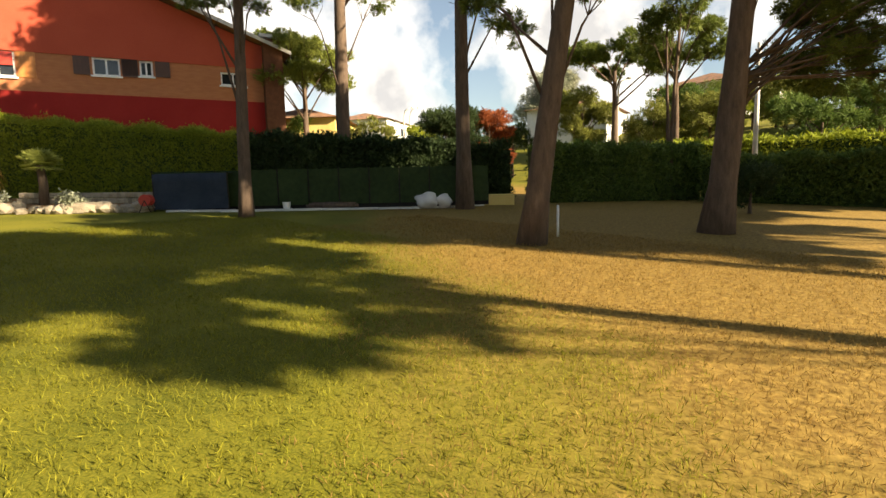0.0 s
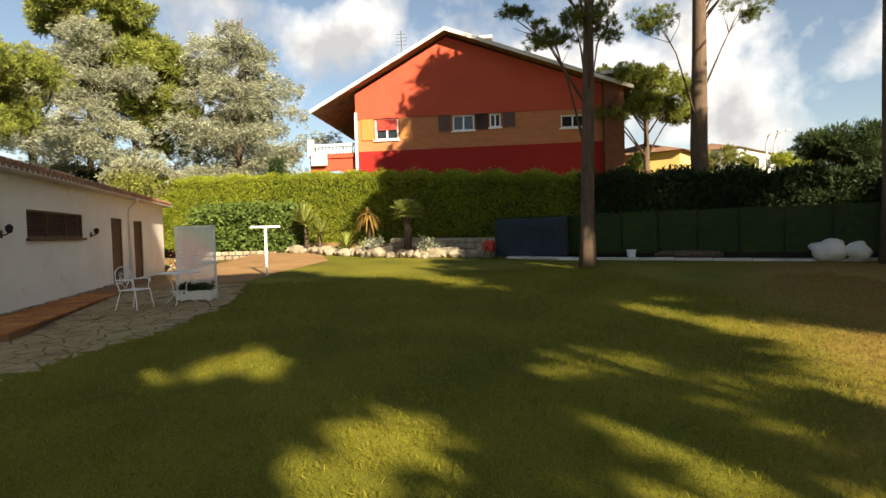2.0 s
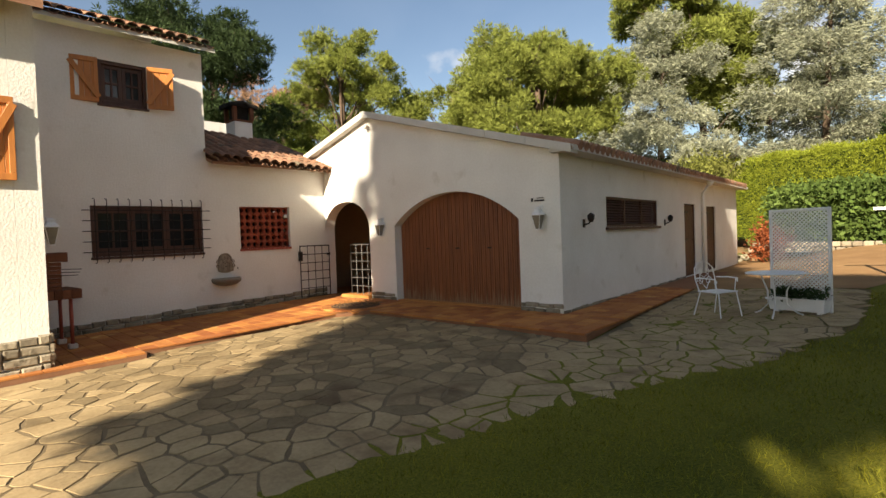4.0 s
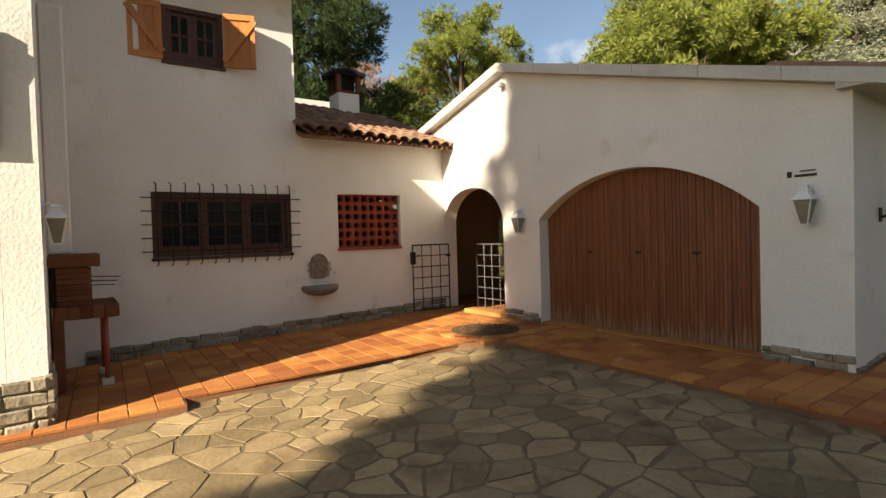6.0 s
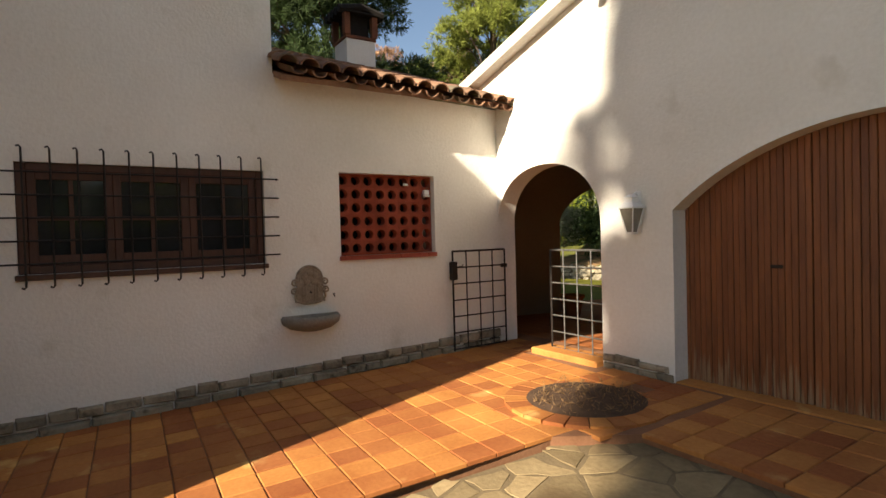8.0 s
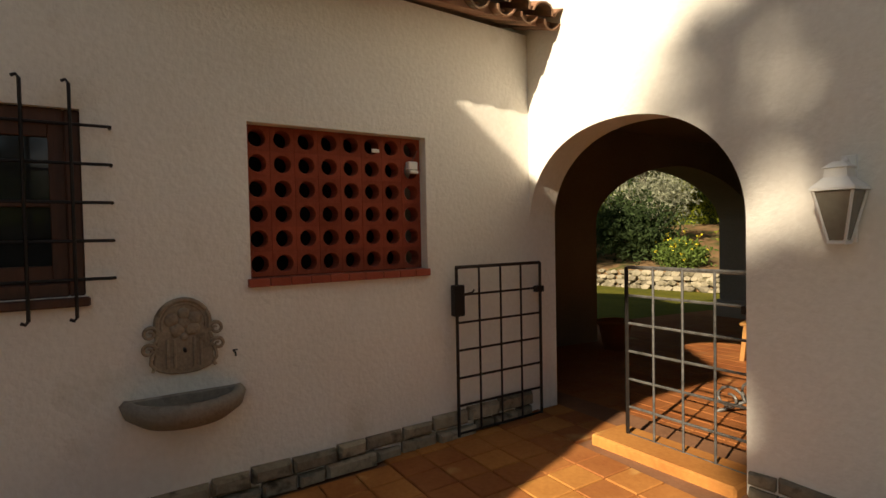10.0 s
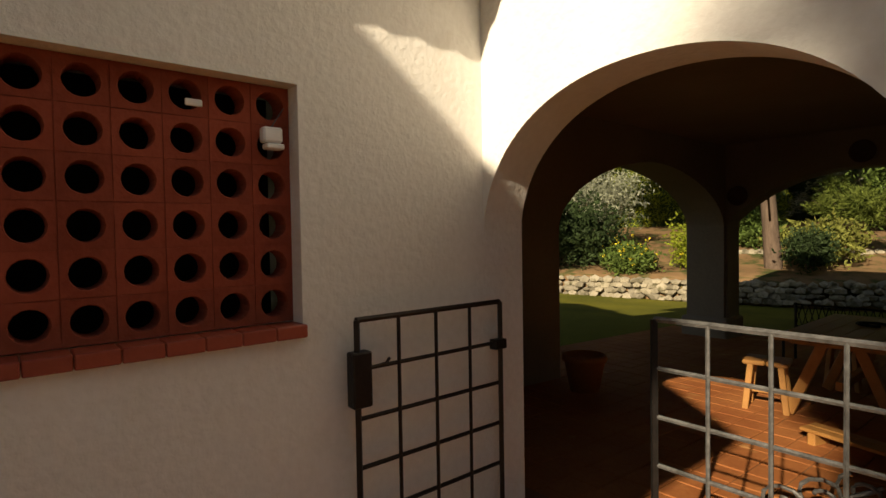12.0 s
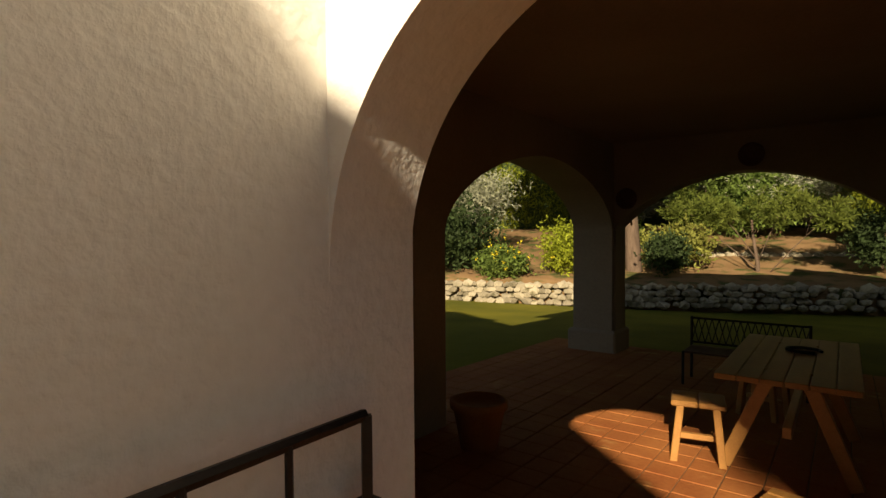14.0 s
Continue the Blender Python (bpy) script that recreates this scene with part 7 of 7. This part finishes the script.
boxed("stretcher", (-0.03, -0.6, 0.28), (0.03, 0.6, 0.36), TABLE_WOOD, pt, 0.006)
ornament = rod("table_ornament", [(0.66 + 0.12 * math.cos(a), 4.45 + 0.10 * math.sin(a), 0.69) for a in np.linspace(0, 5.4, 12)], 0.014, IRON, None, 6)
tagged(ornament, "dark curved iron piece lying on the table", "ornament")


def stool(m):
    root = thing("wooden_stool", m, "small varnished wooden stool with splayed legs", "stool", "wooden stools")
    for i in range(2):
        boxed("seat_board", (-0.18 + i * 0.182, -0.15, 0.41), (-0.003 + i * 0.182, 0.15, 0.45), TABLE_WOOD, root, 0.01)
    for sx in (-1, 1):
        for sy in (-1, 1):
            boxed("leg", (-0.025, -0.025, 0), (0.025, 0.025, 0.42), TABLE_WOOD, root, 0.005, m=Matrix.Translation((sx * 0.16, sy * 0.12, 0)) @ Matrix.Rotation(radians(-sx * 6), 4, "Y"))
    boxed("stretcher", (-0.15, -0.02, 0.14), (0.15, 0.02, 0.18), TABLE_WOOD, root, 0.004)
    return root


st = stool(Matrix.Translation((0.02, 3.70, -0.10)) @ Matrix.Scale(1.06, 4) @ Matrix.Rotation(radians(12), 4, "Z"))
copy_thing(st, Matrix.Translation((0.30, 5.25, -0.145)) @ Matrix.Rotation(radians(-20), 4, "Z"))
# loose boards added in place of the picnic table's trestle foot
bench = thing("picnic_bench", Matrix.Translation((0.98, 2.93, -0.085)) @ Matrix.Rotation(radians(-14), 4, "Z"), "low varnished boards standing in for the table's trestle foot", "bench")
for i in range(2):
    boxed("board", (-0.45, -0.11 + i * 0.11, 0.10), (0.45, -0.01 + i * 0.11, 0.13), TABLE_WOOD, bench, 0.008)
for x in (-0.36, 0.36):
    boxed("support", (x - 0.03, -0.11, 0), (x + 0.03, 0.10, 0.10), TABLE_WOOD, bench, 0.008)
lb = thing("lattice_bench", Matrix.Translation((0.0, 6.5, -0.19)), "dark iron bench with lattice back", "bench")
for x in (-0.62, 0.62):
    rod("leg", [(x, 0, 0), (x, 0, 0.78)], 0.018, IRON, lb)
    rod("leg", [(x, -0.45, 0), (x, -0.45, 0.42)], 0.018, IRON, lb)
for z in (0.46, 0.76):
    rod("rail", [(-0.62, 0, z), (0.62, 0, z)], 0.014, IRON, lb)
for i in range(16):
    x = -0.62 + i * 0.0775
    rod("lath", [(x, 0, 0.46), (x + 0.0775, 0, 0.76)], 0.006, IRON, lb, 4)
    rod("lath", [(x + 0.0775, 0, 0.46), (x, 0, 0.76)], 0.006, IRON, lb, 4)
for i in range(6):
    boxed("seat_slat", (-0.62, -0.45 + i * 0.075, 0.40), (0.62, -0.395 + i * 0.075, 0.425), DARK_WOOD, lb, 0.004)
scroll = thing("iron_scrollwork", Matrix.Translation((1.02, 1.35, -0.04)), "grey scrolled ironwork leaning by the gate", "ironwork")
for k in range(3):
    rod("scroll", [(0.16 * k - 0.1 + 0.13 * (1 - t * 0.7) * math.cos(t * 8 + k), 0.1 * k, 0.15 + 0.05 * k + 0.11 * (1 - t * 0.7) * math.sin(t * 8 + k)) for t in np.linspace(0, 1, 16)], 0.012, IRON_WORN, scroll)
rod("stand", [(-0.2, -0.02, 0.014), (0.30, 0.22, 0.30)], 0.014, IRON_WORN, scroll)
pot = thing("flower_pot", Matrix.Translation((-1.45, 2.85, -0.075)), "large terracotta pot of dark earth on the porch floor", "pot")
part("pot", lathe(bmesh.new(), [(0.15, 0), (0.21, 0.32), (0.235, 0.33), (0.235, 0.39), (0.20, 0.39), (0.19, 0.34)], 24), TERRACOTTA, pot, smooth=True)
base_ = boxed("column_base", (-2.64, 7.30, -0.32), (-1.87, 7.99, 0.12), STUCCO_IN_DIMMED, None, 0.03)
tagged(base_, "plastered foot of the porch column", "column base", kind="structure")
for x, z in ((-2.20, 2.15), (-1.75, 2.2), (-0.1, 2.72)):
    pl = thing("wall_plate", Matrix.Translation((x, 7.47, z - 0.05)), "dark round ceramic plate hung on the porch wall", "plate", "wall plates")
    part("plate", lathe(bmesh.new(), [(0.05, 0), (0.14, 0.015), (0.16, 0.04), (0.15, 0.045), (0.05, 0.02)], 20), DARK_WOOD, pl).matrix_local = Matrix.Rotation(radians(90), 4, "X")

# ---- garden behind the porch ----
RW = [(-13.67, 13.35), (-9.61, 14.19), (-6.25, 15.31), (-3.17, 16.71), (0.47, 18.39), (5.23, 20.21)]


def rear_line(u, off=0.0):
    k = min(max(u, 0), 4.999)
    a, b = RW[int(k)], RW[int(k) + 1]
    f = k - int(k)
    return (a[0] + (b[0] - a[0]) * f - 0.36 * off, a[1] + (b[1] - a[1]) * f + 0.93 * off)


verts, faces = [], []
prof_r = ((0.14, -0.88), (0.21, -0.15), (2.1, 0.13), (4.2, 0.31), (6.3, 0.94), (11.2, 1.64), (19.6, 2.34))
for i in range(21):
    for o_, z in prof_r:
        x, y = rear_line(5 * i / 20, o_)
        verts.append((x, y, z + 0.1 * noise.noise(Vector((x, y, 0)))))
m_ = len(prof_r)
for i in range(20):
    for k in range(m_ - 1):
        faces.append((i * m_ + k, (i + 1) * m_ + k, (i + 1) * m_ + k + 1, i * m_ + k + 1))
# earth bank coloured with the shade already in its soil
tagged(link("bank", verts, faces, SHADED_BANK_SOIL, smooth=True), "terraced bank of brown earth behind the rear lawn", "soil", kind="structure")
rear_wall = thing("stone_wall", Matrix(), "low dry-stone retaining wall of pale rounded stones", "wall")
for i in range(62):
    for c in range(4):
        x, y = rear_line(0.3 + 4.6 * (i + 0.5 * (c % 2) + rr.uniform(-0.3, 0.3)) / 62, rr.uniform(-0.08, 0.05))
        big = rr.uniform(0.65, 1.25)
        bm = bmesh.new()
        bmesh.ops.create_icosphere(bm, subdivisions=1, radius=1.0)
        off = Vector((i * 1.7, c * 3.1, 0))
        for v in bm.verts:
            k = 1 + 0.45 * noise.noise(v.co * 1.5 + off)
            v.co = Vector((v.co.x * 0.20 * k * big, v.co.y * 0.17 * k, v.co.z * 0.125 * k * big))
        ob = part("stone", bm, REAR_ROCK, rear_wall)
        ob.location = (x, y + 0.04 * c, -0.62 + c * 0.175 + rr.uniform(-0.03, 0.03))
upper_wall = thing("stone_wall", Matrix(), "upper dry-stone wall on the bank", "wall")
for i in range(34):
    for c in range(2):
        x, y = rear_line(2.0 + 2.6 * (i + 0.5 * c) / 34, 5.4)
        bm = bmesh.new()
        bmesh.ops.create_icosphere(bm, subdivisions=1, radius=1.0)
        for v in bm.verts:
            k = 1 + 0.3 * noise.noise(v.co * 1.3 + Vector((i * 2.3, c, 5)))
            v.co = Vector((v.co.x * 0.25 * k, v.co.y * 0.2 * k, v.co.z * 0.17 * k))
        ob = part("stone", bm, REAR_ROCK, upper_wall)
        ob.location = (x, y, 0.36 + c * 0.28)
bush("shrub", "large dark shrub at the rear lawn's edge", (-11.85, 16.57, -0.11), (2.38, 1.82, 1.75), DARK_LEAF, 2295, 0.21, 21)
bush("shrub", "grey olive-leaved shrub arching over the dark one", (-11.57, 17.69, 1.29), (2.24, 1.68, 1.54), CEDAR, 1215, 0.19, 22, 5, width=0.25)
tree("olive_tree", "grey-leaved olive on the side lawn", (-15.4, 15.0), (-15.2, 15.2, 2.4), 0.16, ring((-15.2, 15.2), 1.3, 7, 2.6, 1.0, 301) + ring((-15.2, 15.2), 1.2, 6, 1.3, 0.9, 302) + ring((-15.2, 15.2), 0.8, 4, 3.6, 0.9, 303), CEDAR, size=0.2, density=150, seed=304)
yl = bush("shrub", "leafy shrub with small yellow flowers", (-9.05, 16.15, -0.04), (1.05, 0.84, 0.63), IVY, 810, 0.18, 23)
leaves("flower", np.random.default_rng(3).normal(size=(40, 3)) * (0.55, 0.4, 0.28) + (0.3, -0.3, 0.9), 0.08, FLOWER, yl, 4, 0.8, seed=3)
bush("shrub", "round clipped light green shrub", (-7.23, 17.41, 0.03), (0.84, 0.84, 1.05), HEDGE, 1080, 0.14, 24)
bush("shrub", "light green leafy shrub on the bank", (-4.15, 20.21, 0.31), (1.4, 0.98, 0.77), PALE_LEAF, 1080, 0.18, 25)
bush("shrub", "dark shaded shrub on the bank", (-4.01, 18.39, 0.17), (0.77, 0.7, 0.7), DARK_LEAF, 675, 0.16, 26)
bush("shrub", "bushy green shrub beside the trunk", (-6.81, 21.61, 0.45), (0.98, 0.98, 1.12), IVY, 810, 0.19, 27)
tree("dwarf_pine", "spreading dwarf pine with bare crooked stems", (-1.63, 20.8), (-1.63, 20.8, 2.0), 0.09, [((-2.75, 20.77, 2.27), (1.26, 1.0, 0.56)), ((-0.79, 20.5, 2.41), (1.26, 1.0, 0.56)), ((0.47, 21.05, 2.13), (1.12, 1.0, 0.56)), ((-4.0, 22.0, 2.55), (1.26, 1.1, 0.84))], PINE, size=0.2, density=260, seed=74, category="shrub")
bush("shrub", "green mixed shrub high on the bank", (-2.47, 26.23, 1.15), (2.8, 1.68, 1.82), IVY, 2025, 0.22, 28)
bush("shrub", "bright yellow-green conifer on the bank", (1.87, 26.65, 1.01), (1.4, 1.4, 2.1), PALE_LEAF, 1620, 0.19, 29)
bush("shrub", "pale variegated shrub on the bank", (-0.09, 28.33, 1.85), (1.68, 1.4, 1.68), CEDAR, 1215, 0.22, 30)
bush("shrub", "dark round shrub on the bank", (1.87, 21.33, 0.45), (0.98, 0.84, 0.98), DARK_LEAF, 945, 0.18, 31)
spiky("yucca", "spiky green yucca by the trunk", (-7.2, 22.6), 40, 1.2, IVY, 0.4, 0.08, 33, 0.5)
hedge("hedge", "tall clipped hedge closing the rear garden", (-30.0, 21.0), (-8.0, 29.0), 0.3, 1.2, 6.4, 6.2, 1.4, HEDGE, 10000, 0.26, 11, width=0.22)
hedge("hedge", "dark mixed hedge at the top of the bank", (-8.7, 30.8), (8.0, 33.0), 1.4, 1.2, 6.4, 5.6, 1.6, DARK_LEAF, 7000, 0.3, 12)

# ---- grass ----


def grass(name, label, region, n, size, material, seed, keep):
    rng = np.random.default_rng(seed)
    x = rng.uniform(region[0], region[1], n)
    y = rng.uniform(region[2], region[3], n)
    ok = np.array([keep(a, b) for a, b in zip(x, y)])
    x, y = x[ok], y[ok]
    z = np.array([ground_z(a, b) for a, b in zip(x, y)])
    ob = leaves(name, np.c_[x, y, z], size, material, None, 3, 0.10, 0.9, 1.6, seed)
    return tagged(ob, label, "grass", kind="stuff")


def on_lawn(a, b):
    return not inside((a, b), YARD) and not (a < 8.3 and b < 5) and a > 8


def dryness(a, b):
    return 0.84 * a - 0.54 * b + 4.0 * (0.5 + 0.5 * noise.noise(Vector((a * 0.5, b * 0.5, 0))))


dr = random.Random(9)
grass("grass", "short green lawn grass", (8.0, 20.0, -13.5, 4.0), 85000, 0.058, GRASS, 51, lambda a, b: on_lawn(a, b) and dryness(a, b) + dr.uniform(-1, 1) < 21.0)
grass("grass", "short straw-coloured dry grass", (12.0, 24.0, -14.5, 0.0), 65000, 0.058, STRAW, 52, lambda a, b: dryness(a, b) + dr.uniform(-1.5, 1.5) > 20.6)

# ---- pieces of the floors ----
TP = 0.246


def tile_mesh():
    bm = bmesh.new()
    h = TP / 2 - 0.004
    q = [[bm.verts.new((sx * (h - i), sy * (h - i), z)) for sx, sy in ((-1, -1), (1, -1), (1, 1), (-1, 1))] for i, z in ((0, -0.02), (0.0, 0.006), (0.006, 0.012))]
    for a, b in zip(q, q[1:]):
        for i in range(4):
            bm.faces.new((a[i], a[(i + 1) % 4], b[(i + 1) % 4], b[i]))
    bm.faces.new(q[-1])
    me = bpy.data.meshes.new("tile")
    bm.to_mesh(me)
    bm.free()
    me.materials.append(TERRACOTTA)
    return me


TILE = tile_mesh()
KITCHEN = [(0.0, -9.0), (2.74, -9.0), (2.83, -7.0), (2.91, -5.2), (2.66, -5.2), (2.74, -3.0), (2.82, -1.78), (3.2, -1.26), (3.2, 0.0), (0.0, 0.3)]
FRONT = [(3.2, -1.29), (7.94, -1.33), (7.87, 0.0), (3.2, 0.0)]
SIDE = [(6.85, 0.0), (7.88, 0.0), (7.42, 4.5), (6.5, 4.5)]
rt = random.Random(12)
for region, (ax, ay), yaw in ((KITCHEN, (2.81, -1.78), -2.6), (FRONT, (3.2, -1.26), -0.5), (SIDE, (7.87, 0.0), 5.96)):
    c, s = math.cos(radians(yaw)), math.sin(radians(yaw))
    for i in range(-34, 34):
        for j in range(-34, 34):
            lx, ly = (i + 0.5) * TP, (j + 0.5) * TP
            x, y = ax + c * lx - s * ly, ay + s * lx + c * ly
            if not inside((x, y), region) or math.hypot(x - POT[0], y - POT[1]) < 0.58 or (abs(x - 1.24) < 0.6 and y > -0.18):
                continue
            ob = new("tile", TILE)
            ob.parent = terrace
            ob.matrix_world = Matrix.Translation((x, y, terrace_z(y) - 0.03 + rt.uniform(0.0, 0.004) + 0.016)) @ Matrix.Rotation(radians(yaw + rt.uniform(-0.5, 0.5)), 4, "Z") @ Matrix.Rotation(0.034 if y < 0 else 0, 4, "X")
verts, faces = [], []
for i in range(-14, 10):
    for j in range(1, 34):
        x, y, h = (i + 0.5) * TP, (j + 0.5) * TP, TP / 2 - 0.004
        if x < -3.1 or x > 2.2 or y > 8.05 or (x < 0.1 and y < 0.5):
            continue
        k = len(verts)
        e = rt.uniform(0, 0.003)
        for d, z in ((h, -0.01), (h, 0.006 + e), (h - 0.006, 0.011 + e)):
            verts += [(x + sx * d, y + sy * d, z - 0.03 * (y + sy * d)) for sx, sy in ((-1, -1), (1, -1), (1, 1), (-1, 1))]
        faces += [(k + a * 4 + b, k + a * 4 + (b + 1) % 4, k + a * 4 + 4 + (b + 1) % 4, k + a * 4 + 4 + b) for a in (0, 1) for b in range(4)] + [(k + 8, k + 9, k + 10, k + 11)]
tagged(link("tiles", verts, faces, TERRACOTTA, porch_floor), kind="stuff")

rs = random.Random(21)
stones = cells(YARD, 0.265, 6)
stones.sort(key=lambda c: math.hypot(c[0][0] - 4.6, c[0][1] + 3.6))
for s, cell in stones[:300]:
    v, f = stone_mesh(s, cell, rs, yard_z)
    ob = link("flagstone", v, f, FLAG, pavement)
    ob.location = (s[0], s[1], 0)
verts, faces = [], []
for s, cell in stones[300:]:
    v, f = stone_mesh(s, cell, rs, yard_z)
    k = len(verts)
    verts += [(a + s[0], b + s[1], c) for a, b, c in v]
    faces += [tuple(i + k for i in q) for q in f]
if verts:
    tagged(link("flagstones", verts, faces, FLAG, pavement), kind="stuff")
